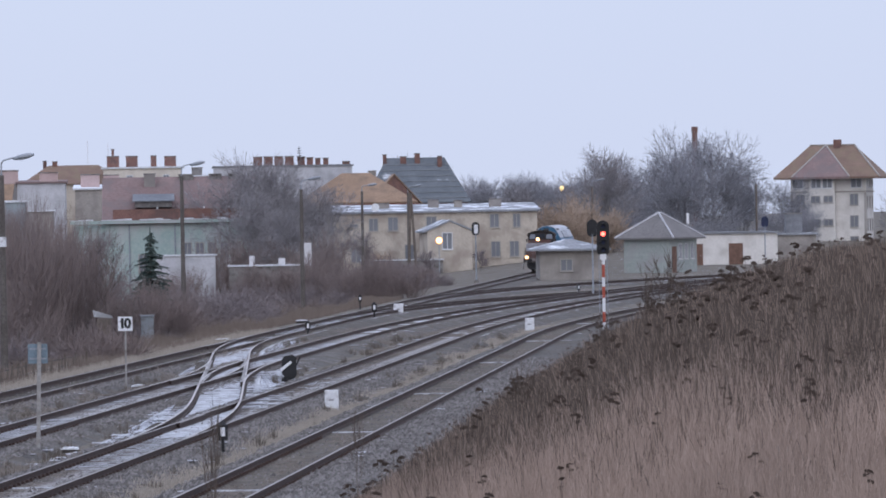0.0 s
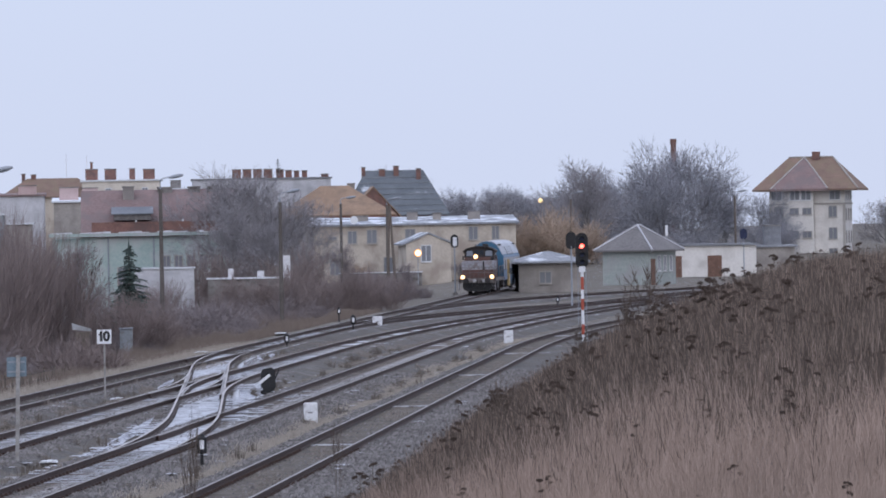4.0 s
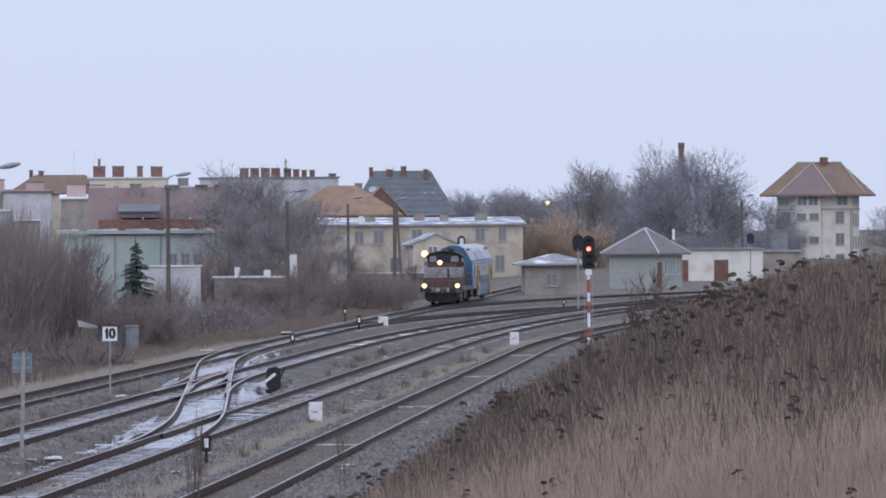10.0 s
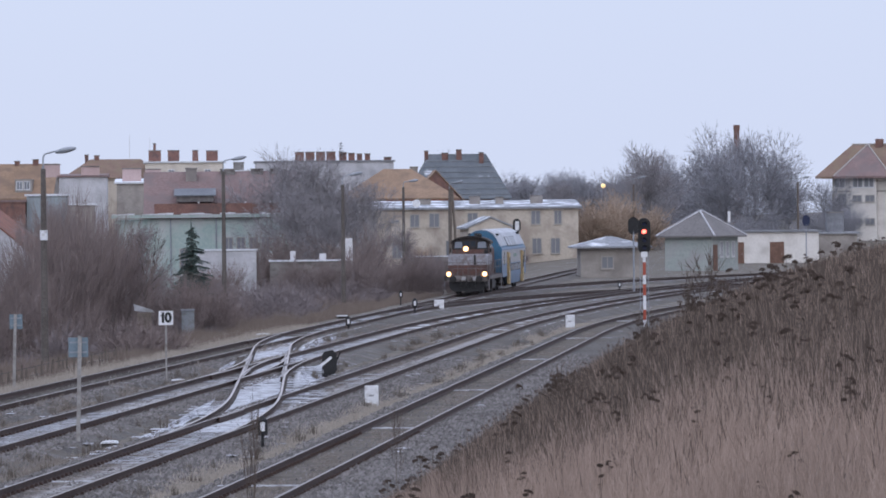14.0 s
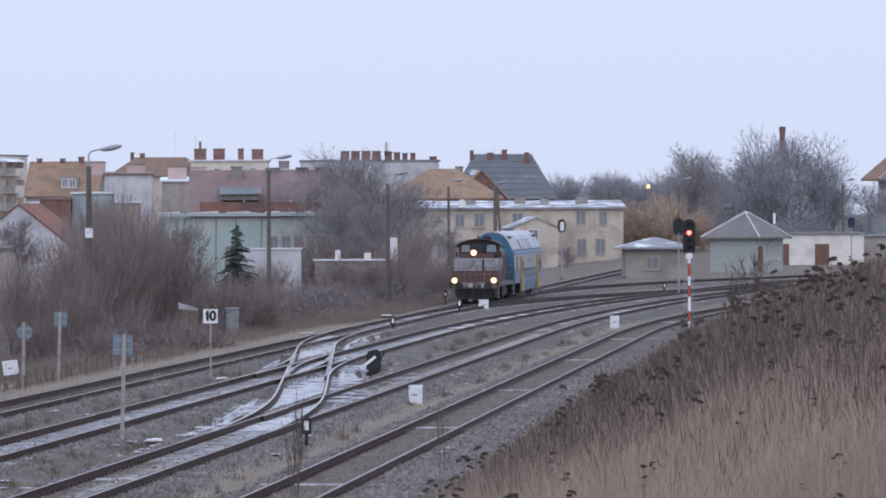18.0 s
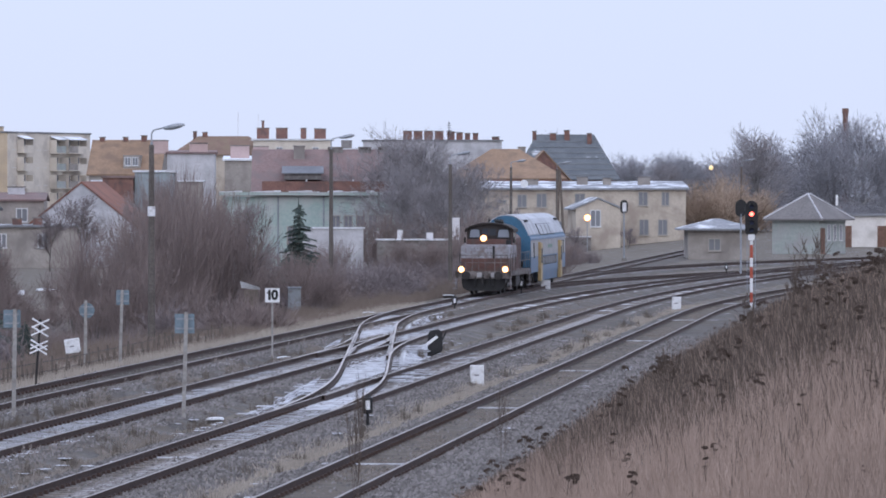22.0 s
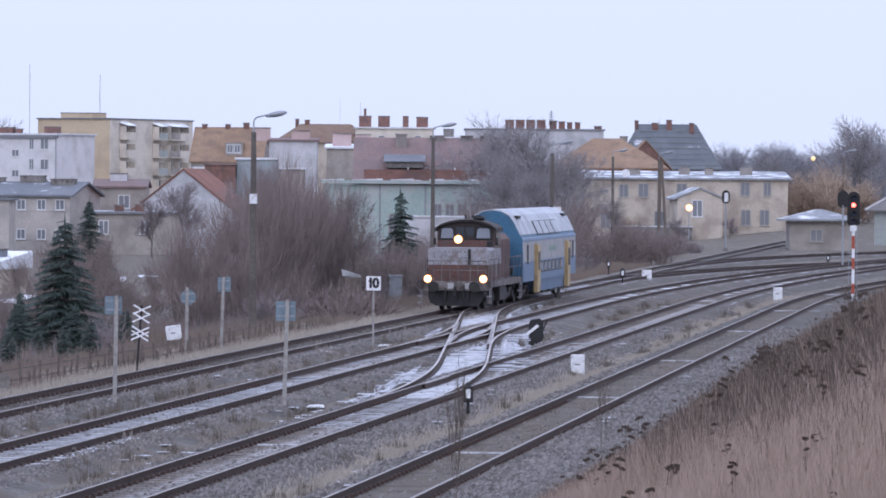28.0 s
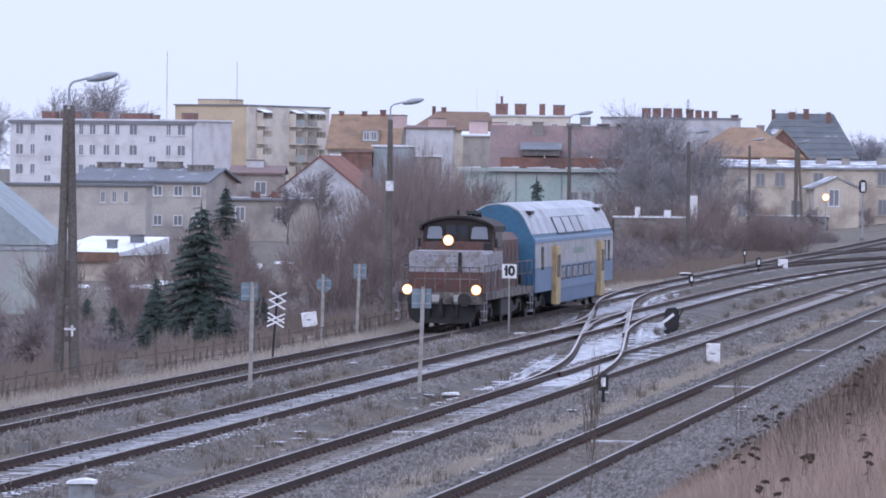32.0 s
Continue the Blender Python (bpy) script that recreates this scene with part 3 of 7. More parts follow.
prism(b, [(x * 1.012, z + 0.015) for x, z in side[3:12]] + [(x * 0.99, z - 0.04) for x, z in side[3:12]][::-1], "y", 0.0, CL)
part("roof", b, M["roof_grey"], coach, "frosted light grey curved roof")
for sx in (-1, 1):
    b = B()
    face(b, (sx * 1.418, 0.1, 1.0), (sx * 1.418, CL - 0.1, 1.0), (sx * 1.418, CL - 0.1, 1.92), (sx * 1.418, 0.1, 1.92))
    part("lower_panel", b, M["blue_pale"], body)
    b = B()
    prism(b, [(sx * 1.405, 1.94), (sx * 1.422, 1.94), (sx * 1.408, 2.92), (sx * 1.39, 2.92)], "y", 0.08, CL - 0.08)
    part("cream_band", b, M["cream"], body, "dirty cream band under the roof")
    b = B()
    prism(b, [(sx * 1.39, 2.92), (sx * 1.425, 2.93), (sx * 1.41, 3.06), (sx * 1.37, 3.12)], "y", 0.02, CL - 0.02)
    part("gutter", b, M["blue_pale"], body)
    b = B()
    box(b, sx * 1.424 - 0.008, sx * 1.424 + 0.008, 7.1, 19.8, 1.02, 1.96)
    part("window_panel", b, M["blue_pale"], body)
    # lower and upper side windows between the doors
    for k in range(6):
        y = 8.4 + 1.9 * k
        b = B()
        box(b, sx * 1.432 - 0.012, sx * 1.432 + 0.012, y - 0.74, y + 0.74, 1.36, 1.90)
        w = part("lower_window", b, M["rubber"], body)
        b = B()
        box(b, sx * 1.445 - 0.008, sx * 1.445 + 0.008, y - 0.66, y + 0.66, 1.41, 1.85)
        part("pane", b, M["pane_sky"], w)
    for y in (2.2, CL - 1.6, CL - 3.1):
        b = B()
        box(b, sx * 1.42 - 0.012, sx * 1.42 + 0.012, y - 0.36, y + 0.36, 1.85, 2.75)
        w = part("end_window", b, M["rubber"], body)
        b = B()
        box(b, sx * 1.434 - 0.008, sx * 1.434 + 0.008, y - 0.3, y + 0.3, 1.92, 2.68)
        part("pane", b, M["pane"], w)
    # upper deck windows bent into the roof
    for k in range(4):
        y = 8.7 + 2.73 * k
        b = B()
        prism(b, [(sx * 1.345, 3.20), (sx * 1.365, 3.21), (sx * 1.075, 3.885), (sx * 1.055, 3.875)], "y", y - 1.34, y + 1.34)
        uw = part("upper_window_frame", b, M["black"], coach)
        b = B()
        prism(b, [(sx * 1.345, 3.25), (sx * 1.37, 3.255), (sx * 1.10, 3.86), (sx * 1.075, 3.85)], "y", y - 1.16, y + 1.16)
        part("pane", b, M["roof_grey"], uw, "pale grey upper window")
    # doors, set out a little
    for y in (6.0, CL - 5.1):
        b = B()
        box(b, sx * 1.49 - 0.08, sx * 1.49 + 0.08, y - 0.7, y + 0.7, 0.42, 2.72)
        bevelled(b, 0.015, 1)
        d = part("door", b, M["yellow"], coach, "yellow passenger door")
        for dy in (-0.27, 0.27):
            b = B()
            box(b, sx * 1.575 - 0.008, sx * 1.575 + 0.008, y + dy - 0.17, y + dy + 0.17, 1.5, 2.4)
            part("pane", b, M["pane"], d)
        b = B()
        box(b, sx * 1.49 - 0.09, sx * 1.49 + 0.09, y - 0.8, y - 0.715, 0.44, 2.78)
        part("door_edge", b, M["yellow"], d)
    for k in range(5):
        b = B()
        box(b, sx * 1.428 - 0.01, sx * 1.428 + 0.01, 12.1 + 0.72 * k, 12.1 + 0.72 * k + 0.52, 2.36, 2.60)
        part("letter_bar", b, M["green_mark"], body, "green letter bar")
    b = B()
    box(b, sx * 1.43 - 0.01, sx * 1.43 + 0.01, CL - 3.9, CL - 3.65, 1.4, 1.75)
    part("label_plate", b, M["white"], body)
    for y in (1.9, CL - 2.2):
        b = B()
        box(b, sx * 0.9 - 0.16, sx * 0.9 + 0.16, y - 0.5, y + 0.5, 4.02, 4.16, Matrix.Identity(4))
        part("roof_vent", b, M["black"], coach)
for y, d in ((0.0, -1), (CL, 1)):
    b = B()
    prism(b, [(-0.62, 1.05), (0.62, 1.05), (0.62, 3.05), (0.5, 3.15), (-0.5, 3.15), (-0.62, 3.05)], "y", y, y + d * 0.22)
    part("gangway", b, M["rubber"], coach)
    buffers(coach, y, d, M["steel_dark"])
    for x in (-0.85, 0.85):
        b = B()
        box(b, x - 0.1, x + 0.1, y - 0.02, y + 0.02, 1.35, 1.7)
        part("tail_lamp", b, M["black"], coach)
bogie(coach, 3.4, 2.5)
bogie(coach, CL - 3.2, 2.5)
coach.scale = (1, 1, 0.95)
for y in (8.3, 12.4, 16.0):
    b = B()
    box(b, -1.1, 1.1, y, y + 2.2, 0.26, 0.42)
    part("underframe_box", b, M["steel_dark"], coach)


# ---- buildings ----
M.update({
    "plaster_white": surf("white_plaster", (0.56, 0.555, 0.58), (0.68, 0.67, 0.69), 0.25, 0.9, 0.05, 4.0, dirt=(0.50, 0.49, 0.50), dirt_amount=0.35),
    "plaster_gable": surf("pale_weathered_plaster", (0.42, 0.42, 0.45), (0.55, 0.55, 0.58), 0.3, 0.9, 0.05, 4.0, dirt=(0.36, 0.36, 0.38), dirt_amount=0.4),
    "plaster_yellow": surf("yellow_plaster", (0.46, 0.36, 0.25), (0.56, 0.46, 0.34), 0.2, 0.9, 0.05, 4.0, dirt=(0.42, 0.34, 0.26), dirt_amount=0.35),
    "plaster_sand": surf("pale_sand_plaster", (0.57, 0.52, 0.455), (0.66, 0.61, 0.545), 0.2, 0.9, 0.05, 4.0, dirt=(0.44, 0.40, 0.36), dirt_amount=0.35),
    "plaster_grey": surf("grey_plaster", (0.27, 0.25, 0.23), (0.37, 0.34, 0.32), 0.3, 0.9, 0.05, 4.0, dirt=(0.23, 0.21, 0.20), dirt_amount=0.4),
    "plaster_beige": surf("beige_grey_plaster", (0.37, 0.345, 0.325), (0.47, 0.44, 0.415), 0.3, 0.9, 0.05, 4.0, dirt=(0.33, 0.31, 0.30), dirt_amount=0.4),
    "plaster_green": surf("mint_green_plaster", (0.29, 0.375, 0.36), (0.39, 0.465, 0.44), 0.3, 0.9, 0.05, 4.0, dirt=(0.42, 0.44, 0.44), dirt_amount=0.4),
    "plaster_cream": surf("old_cream_plaster", (0.42, 0.372, 0.318), (0.54, 0.485, 0.42), 0.3, 0.9, 0.05, 4.0, dirt=(0.34, 0.29, 0.25), dirt_amount=0.4),
    "plaster_blue": surf("blue_grey_plaster", (0.24, 0.285, 0.31), (0.33, 0.375, 0.40), 0.35, 0.9, 0.05, 4.0, dirt=(0.26, 0.28, 0.30), dirt_amount=0.4),
    "plaster_hut": surf("grey_green_plaster", (0.28, 0.315, 0.30), (0.38, 0.41, 0.40), 0.35, 0.9, 0.05, 4.0, dirt=(0.33, 0.33, 0.33), dirt_amount=0.4),
    "plaster_tower": surf("pale_ochre_plaster", (0.60, 0.575, 0.55), (0.71, 0.685, 0.66), 0.3, 0.9, 0.05, 4.0, dirt=(0.52, 0.495, 0.47), dirt_amount=0.3),
    # tile_red, tile_orange and brick are greyed, with haze in their colour
    "tile_red": surf("red_brown_roof_tiles", (0.17, 0.118, 0.115), (0.25, 0.18, 0.172), 0.4, 0.9, 0.15, 5.0, dirt=(0.175, 0.14, 0.138), dirt_amount=0.4),
    "tile_rust": surf("rust_red_roof_tiles", (0.18, 0.085, 0.065), (0.26, 0.13, 0.10), 0.4, 0.9, 0.15, 5.0, dirt=(0.16, 0.09, 0.075), dirt_amount=0.35),
    "tile_orange": surf("orange_roof_tiles", (0.215, 0.145, 0.10), (0.31, 0.215, 0.15), 0.4, 0.9, 0.15, 5.0, dirt=(0.20, 0.14, 0.105), dirt_amount=0.4),
    "tile_tower": surf("mossy_orange_roof_tiles", (0.155, 0.105, 0.085), (0.235, 0.16, 0.125), 0.5, 0.9, 0.15, 5.0, dirt=(0.20, 0.15, 0.108), dirt_amount=0.4),
    "slate": surf("grey_slate_roof", (0.085, 0.10, 0.115), (0.16, 0.175, 0.195), 0.5, 0.7, 0.15, 5.0, snow=0.05, snow_scale=0.6),
    "slate_brown": surf("brown_grey_slate_roof", (0.13, 0.122, 0.122), (0.21, 0.197, 0.195), 0.5, 0.8, 0.15, 5.0),
    "roof_felt": surf("frosted_felt_roof", (0.20, 0.21, 0.23), (0.33, 0.34, 0.37), 0.3, 0.9, 0.1, 4.0, snow=0.40, snow_scale=0.5),
    "roof_dark": surf("dark_felt_roof", (0.15, 0.155, 0.17), (0.24, 0.245, 0.265), 0.3, 0.85, 0.1, 4.0, snow=0.22, snow_scale=0.3),
    "roof_tar": surf("tarred_felt_roof", (0.125, 0.135, 0.155), (0.20, 0.212, 0.235), 0.3, 0.85, 0.1, 4.0, snow=0.05, snow_scale=0.6),
    "roof_snow": surf("snowy_roof", (0.52, 0.54, 0.58), (0.72, 0.74, 0.79), 0.3, 0.85, 0.1, 4.0, snow=0.7, snow_scale=0.3),
    "brick": surf("red_brick", (0.155, 0.084, 0.07), (0.25, 0.142, 0.12), 0.8, 0.9, 0.15, 9.0, dirt=(0.13, 0.085, 0.078), dirt_amount=0.4),
    "brick_pink": surf("faded_pink_render", (0.42, 0.32, 0.31), (0.52, 0.40, 0.39), 0.8, 0.9, 0.1, 9.0),
    "frame_white": surf("white_window_frame", (0.55, 0.56, 0.58), (0.66, 0.67, 0.69), 3.0, 0.6),
    "frame_dull": surf("dull_window_surround", (0.30, 0.28, 0.26), (0.38, 0.36, 0.34), 3.0, 0.7),
    "wood_door": surf("brown_wooden_door", (0.12, 0.07, 0.055), (0.20, 0.12, 0.09), 2.0, 0.8, 0.1, 12.0),
    # panes are lightened: haze goes into their base colour
    "house_pane": glass("house_window_pane", (0.19, 0.20, 0.225), 0.2),
})

FRAME_MESHES = {}


def window(parent, m, w, h, frame="frame_white", cross=True):
    """A window whose outer face looks along local -y: surround, bars, sill and pane."""
    key = (round(w, 2), round(h, 2), frame, cross)
    if key not in FRAME_MESHES:
        b = B()
        t = min(0.09, w * 0.1)
        rings = []
        for y in (-0.05, 0.06):
            rings.append([[b.verts.new((sx * (w / 2 - g), y, g if sz < 0 else h - g)) for sx, sz in ((-1, -1), (1, -1), (1, 1), (-1, 1))] for g in (0, t)])
        for i in range(4):
            j = (i + 1) % 4
            for r in rings:
                b.faces.new((r[0][i], r[0][j], r[1][j], r[1][i]))
            for q in (0, 1):
                b.faces.new((rings[0][q][i], rings[1][q][i], rings[1][q][j], rings[0][q][j]))
        p = B()
        box(p, -w / 2 + t, w / 2 - t, -0.012, 0.03, t, h - t)
        c = B()
        box(c, -t * 0.4, t * 0.4, -0.045, -0.014, t, h - t)
        sl = B()
        box(sl, -w / 2 - 0.05, w / 2 + 0.05, -0.12, 0.05, -0.06, -0.002)
        FRAME_MESHES[key] = (mesh_of("window", b, M[frame]), mesh_of("pane", p, M["house_pane"]), mesh_of("mullion", c, M[frame]), mesh_of("sill", sl, M[frame]))
    fm, pm, cm, sm = FRAME_MESHES[key]
    o = shared("window", fm, parent, m)
    shared("pane", pm, o, Matrix.Identity(4))
    shared("sill", sm, o, Matrix.Identity(4))
    if cross:
        shared("mullion", cm, o, Matrix.Identity(4))


def house(label, category, x, y, w, d, eave, ridge, roof, wall, tiles, turn=0.0, z0=-3.0, over=0.35, wins=(), side_wins=(), stacks=(), group="", frame="frame_white", name="house", hip=0.5):
    """A house whose front face has its left corner at (x, y); w along its front, d back from it. roof: 'x' ridge along the front,
    'y' gable to the front, 'hip' or 'flat'. wins: (u, z, w, h) on the front, side_wins on its right end wall; stacks: (u, v, w, d, top)."""
    h = thing(name, label, category, pose(x, y, 0, 0, 0, turn), group)
    b = B()
    box(b, 0, w, 0, d, z0, eave)
    body = part("wall", b, M[wall], h)
    b = B()
    o = over
    if roof == "x":
        prism(b, [(-o, eave - 0.12), (d / 2, ridge), (d + o, eave - 0.12), (d + o, eave + 0.08), (d / 2, ridge + 0.2), (-o, eave + 0.08)], "x", -o, w + o)
        for u in (0.02, w - 0.22):
            g = B()
            prism(g, [(0.0, eave), (d, eave), (d / 2, ridge - 0.02)], "x", u, u + 0.2)
            part("gable", g, M[wall], h)
    elif roof == "y":
        prism(b, [(-o, eave - 0.12), (w / 2, ridge), (w + o, eave - 0.12), (w + o, eave + 0.08), (w / 2, ridge + 0.2), (-o, eave + 0.08)], "y", -0.1, d + o)
        for v in (0.02, d - 0.22):
            g = B()
            prism(g, [(0.0, eave), (w, eave), (w / 2, ridge - 0.02)], "y", v, v + 0.2)
            part("gable", g, M[wall], h)
    elif roof == "hip":
        hx, hy = (w * hip / 2, d / 2) if w >= d else (w / 2, d * hip / 2)
        e = eave
        c = [(-o, -o, e), (w + o, -o, e), (w + o, d + o, e), (-o, d + o, e)]
        if w >= d:
            r = [(hx, d / 2, ridge), (w - hx, d / 2, ridge)]
            faces = ((0, 1, 5, 4), (1, 2, 5), (2, 3, 4, 5), (3, 0, 4))
        else:
            r = [(w / 2, hy, ridge), (w / 2, d - hy, ridge)]
            faces = ((0, 1, 4), (1, 2, 5, 4), (2, 3, 5), (3, 0, 4, 5))
        vs = [b.verts.new(p) for p in c + r]
        for f in faces:
            b.faces.new([vs[i] for i in f])
        lo = [b.verts.new((p[0], p[1], e - 0.16)) for p in c]
        for i in range(4):
            b.faces.new((vs[i], lo[i], lo[(i + 1) % 4], vs[(i + 1) % 4]))
        b.faces.new(lo)
    else:
        box(b, -o, w + o, -o, d + o, eave + 0.003, eave + 0.22)
        if ridge > eave:
            prism(b, [(-o, eave + 0.2), (d + o, eave + 0.2), (d + o, ridge)], "x", -o, w + o)
    part("roof", b, M[tiles], h)
    for u, z, ww, hh in wins:
        window(body, pose(u, -0.01, z), ww, hh, frame)
    for v, z, ww, hh in side_wins:
        window(body, pose(w + 0.01, v, z, 0, 0, 90), ww, hh, frame)
    for u, v, ww, dd, top, *mm in stacks:
        b = B()
        zb = eave + 0.05
        box(b, u - ww / 2, u + ww / 2, v - dd / 2, v + dd / 2, zb, top - 0.12)
        st = part("chimney", b, M[mm[0] if mm else "brick"], h)
        b = B()
        box(b, u - ww / 2 - 0.06, u + ww / 2 + 0.06, v - dd / 2 - 0.06, v + dd / 2 + 0.06, top - 0.12, top)
        part("chimney_cap", b, M["concrete"], st)
    return h


# white four-storey block
wins = []
for u, ww in ((1.5, 1.25), (3.6, 0.75), (11.3, 0.75), (13.1, 1.0), (15.3, 1.05), (17.0, 0.75), (19.5, 1.3), (25.0, 0.75), (27.0, 1.3)):
    for z in (9.3, 6.5, 3.75, 1.0):
        wins.append((u, z, ww, 1.5))
for u in (6.0, 22.5):
    for z in (8.3, 5.5, 2.7):
        wins.append((u, z, 1.15, 1.0))
h = house("white plastered four-storey block of flats with grey windows", "apartment building", -76.2, 566, 29.0, 11, 11.3, 11.3, "flat", "plaster_white", "roof_snow", -24, -4, 0.25, wins,
          (), [(u, 5, ww, 1.0, tp) for u, ww, tp in ((3.5, 2.1, 12.6), (6.1, 1.1, 12.7), (7.7, 1.2, 12.6), (11.5, 2.2, 12.6), (17.2, 4.7, 12.4), (20.4, 0.6, 12.2), (25.6, 2.1, 12.5))], name="apartment_building")
b = B()
box(b, -0.2, 29.15, -0.32, -0.02, 10.85, 11.28)
part("cornice", b, M["roof_dark"], h, "dark grey cornice below the snowy roof edge")
b = B()
tube(b, (28.8, -0.12, -3.5), (28.8, -0.12, 10.8), 0.07, 0.07, 8)
part("downpipe", b, M["galv"], h)
# tan block with balconies
yb = house("tan plastered block of flats with stacked balconies", "apartment building", -60.2, 640, 12.6, 30, 14.6, 14.6, "flat", "plaster_yellow", "roof_dark", -23, -4, 0.2, (),
           [(v, z, 1.3, 1.3) for v in (2.2, 10.8, 13.4, 27.5) for z in (12.0, 9.2, 6.4, 3.6)], [(5, 6, 5.5, 5, 15.7, "plaster_yellow")], name="apartment_building")
b = B()
prism(b, [(0.0, -3.9), (29.9, -3.9), (29.9, 14.55), (0.0, 14.55)], "x", 12.6, 12.68)
part("facade", b, M["plaster_sand"], yb, "paler sand-coloured facade")
for v in (5.0, 16.8, 21.2, 24.5):
    for z in (11.6, 8.8, 6.0, 3.2):
        b = B()
        box(b, 12.7, 13.9, v - 1.7, v + 1.7, z - 0.15, z)
        for k in range(2):
            box(b, 12.7, 13.85, v - 1.7 + 3.33 * k, v - 1.63 + 3.33 * k, z, z + 2.0)
        bal = part("balcony", b, M["plaster_sand"], yb)
        b = B()
        box(b, 13.82, 13.88, v - 1.7, v + 1.7, z, z + 1.05)
        part("balcony_front", b, M["plaster_hut"] if v == 16.8 else M["plaster_grey"] if v == 21.2 else M["plaster_sand"], bal)
        b = B()
        box(b, 12.69, 12.72, v - 1.2, v + 1.2, z + 0.02, z + 2.0)
        part("balcony_door", b, M["house_pane"], bal)
for v in (5.0, 16.8, 21.2, 24.5):
    b = B()
    prism(b, [(12.7, 14.2), (14.1, 13.7), (14.1, 13.62), (12.7, 14.05)], "y", v - 1.65, v + 1.65)
    part("balcony_roof", b, M["roof_snow"], yb)
# orange-roofed house
h = house("old house with a steep orange tiled roof", "house", -29.3, 520, 9.0, 10, 7.6, 11.9, "x", "plaster_grey", "tile_orange", -6, -3, 0.3, (), (), [(1.0, 5, 0.6, 0.6, 12.5), (4.0, 5, 0.6, 0.6, 12.5), (6.4, 5, 0.7, 0.6, 12.7)])
b = B()
box(b, 4.3, 6.5, 0.6, 3.4, 8.4, 10.1)
dm = part("dormer", b, M["plaster_grey"], h)
for u in (4.9, 5.85):
    window(dm, pose(u, 0.58, 8.75), 0.8, 1.1)
house("long low building with a snowy edge and grey walls", "house", -26, 470, 12.5, 8, 6.6, 6.6, "flat", "plaster_grey", "roof_snow", 0, -3, 0.3)
# row of red-roofed town houses with large stacks
house("town house with a brown tiled roof", "house", -20.3, 566, 14, 10, 10.6, 13.2, "hip", "plaster_cream", "tile_tower", 0, -3, 0.3, (), (), [(3.0, 5, 0.5, 0.5, 13.9), (4.4, 5, 0.7, 0.5, 13.8), (12.5, 5, 0.35, 0.35, 15.4)])
house("pale yellow town house with four broad brick stacks", "house", -9.0, 560, 10.8, 10, 12.5, 12.5, "flat", "plaster_sand", "roof_snow", 0, -3, 0.3, [(u, 10.4, 0.9, 1.2) for u in (1.5, 3.6, 6, 8.6)], (),
      [(1.3, 4, 1.7, 0.8, 14.3), (3.9, 4, 1.6, 0.8, 14.3), (6.9, 4, 0.8, 0.8, 14.3), (9.2, 4, 1.6, 0.8, 14.2)])
house("old house with a whitewashed gable and low roof", "house", -18.6, 500, 5.8, 10, 10.1, 10.6, "flat", "plaster_gable", "tile_red", 0, -3, 0.2, (), (), [(-0.9, 3, 1.9, 1.2, 11.8, "brick_pink"), (3.8, 3, 2.2, 1.2, 11.5, "brick_pink")])
house("low house with pink stacks and a snowy roof", "house", -12.0, 520, 5.6, 9, 9.4, 10.1, "flat", "plaster_grey", "roof_snow", 0, -3, 0.3, (), (), [(1.9, 3, 2.4, 1.2, 11.4, "brick_pink"), (4.6, 3, 2.0, 1.2, 11.3, "brick_pink")])
house("small flat-roofed house behind the lamp", "house", 2.6, 580, 3.2, 8, 11.4, 11.4, "flat", "plaster_grey", "roof_snow", 0, -3, 0.2, (), (), [(1.4, 3, 1.5, 0.8, 12.8, "concrete")])
# whitewashed gable house
h = house("whitewashed gable house with a rust-red tiled roof", "house", -30.2, 402, 13.8, 12, 0.8, 6.3, "y", "plaster_gable", "tile_rust", -8, -3.2, 0.2)
house("narrow red-brick house end behind the gable", "house", -22.5, 424, 3.2, 8, 6.9, 6.9, "flat", "brick", "tile_red", 0, -3, 0.15)
house("blue-grey flat-roofed house with a snowy edge", "house", -19.2, 425, 4.1, 8, 7.5, 7.5, "flat", "plaster_blue", "roof_snow", 0, -3, 0.2)
house("small outbuilding with a low dark roof", "shed", -33, 412, 5.2, 7, 4.6, 5.2, "x", "plaster_grey", "tile_red", 0, -3, 0.25, [(3.0, 2.4, 1.2, 1.4)], (), [(2.3, 3, 1.7, 1.2, 6.0, "plaster_gable")])
house("lean-to with a snow-dusted tar roof", "shed", -32, 396, 8.6, 4, 2.0, 2.3, "flat", "plaster_grey", "roof_dark", 0, -3, 0.35, [(1.2, 0.0, 1.0, 1.4), (5.2, 0.0, 1.0, 1.4)], (), [(2.6, 2, 0.9, 0.6, 2.9), (4.6, 2, 0.9, 0.6, 3.0)])
# grey two-storey house
house("beige-grey two-storey house with a shallow felt roof", "house", -47.8, 402, 13.8, 10, 3.7, 4.9, "x", "plaster_beige", "roof_tar", -14, -4, 0.4,
      [(u, z, 0.95, 1.05) for u in (6.6, 8.8, 10.9, 12.8) for z in (2.3, -0.6)], (), [(8.4, 5, 2.4, 1.0, 5.7, "concrete"), (2.0, 5, 2.2, 1.0, 5.6, "concrete"), (4.6, 5, 1.6, 1.0, 5.5, "concrete"), (11.9, 4, 2.4, 1.0, 5.4, "concrete")])
house("beige-grey flat-roofed annex with narrow windows", "house", -52.2, 386, 13.2, 8, 3.3, 3.3, "flat", "plaster_beige", "roof_tar", 0, -4, 0.3, [(u, 1.75, 0.45, 1.1) for u in (9.1, 10.2, 11.3)])
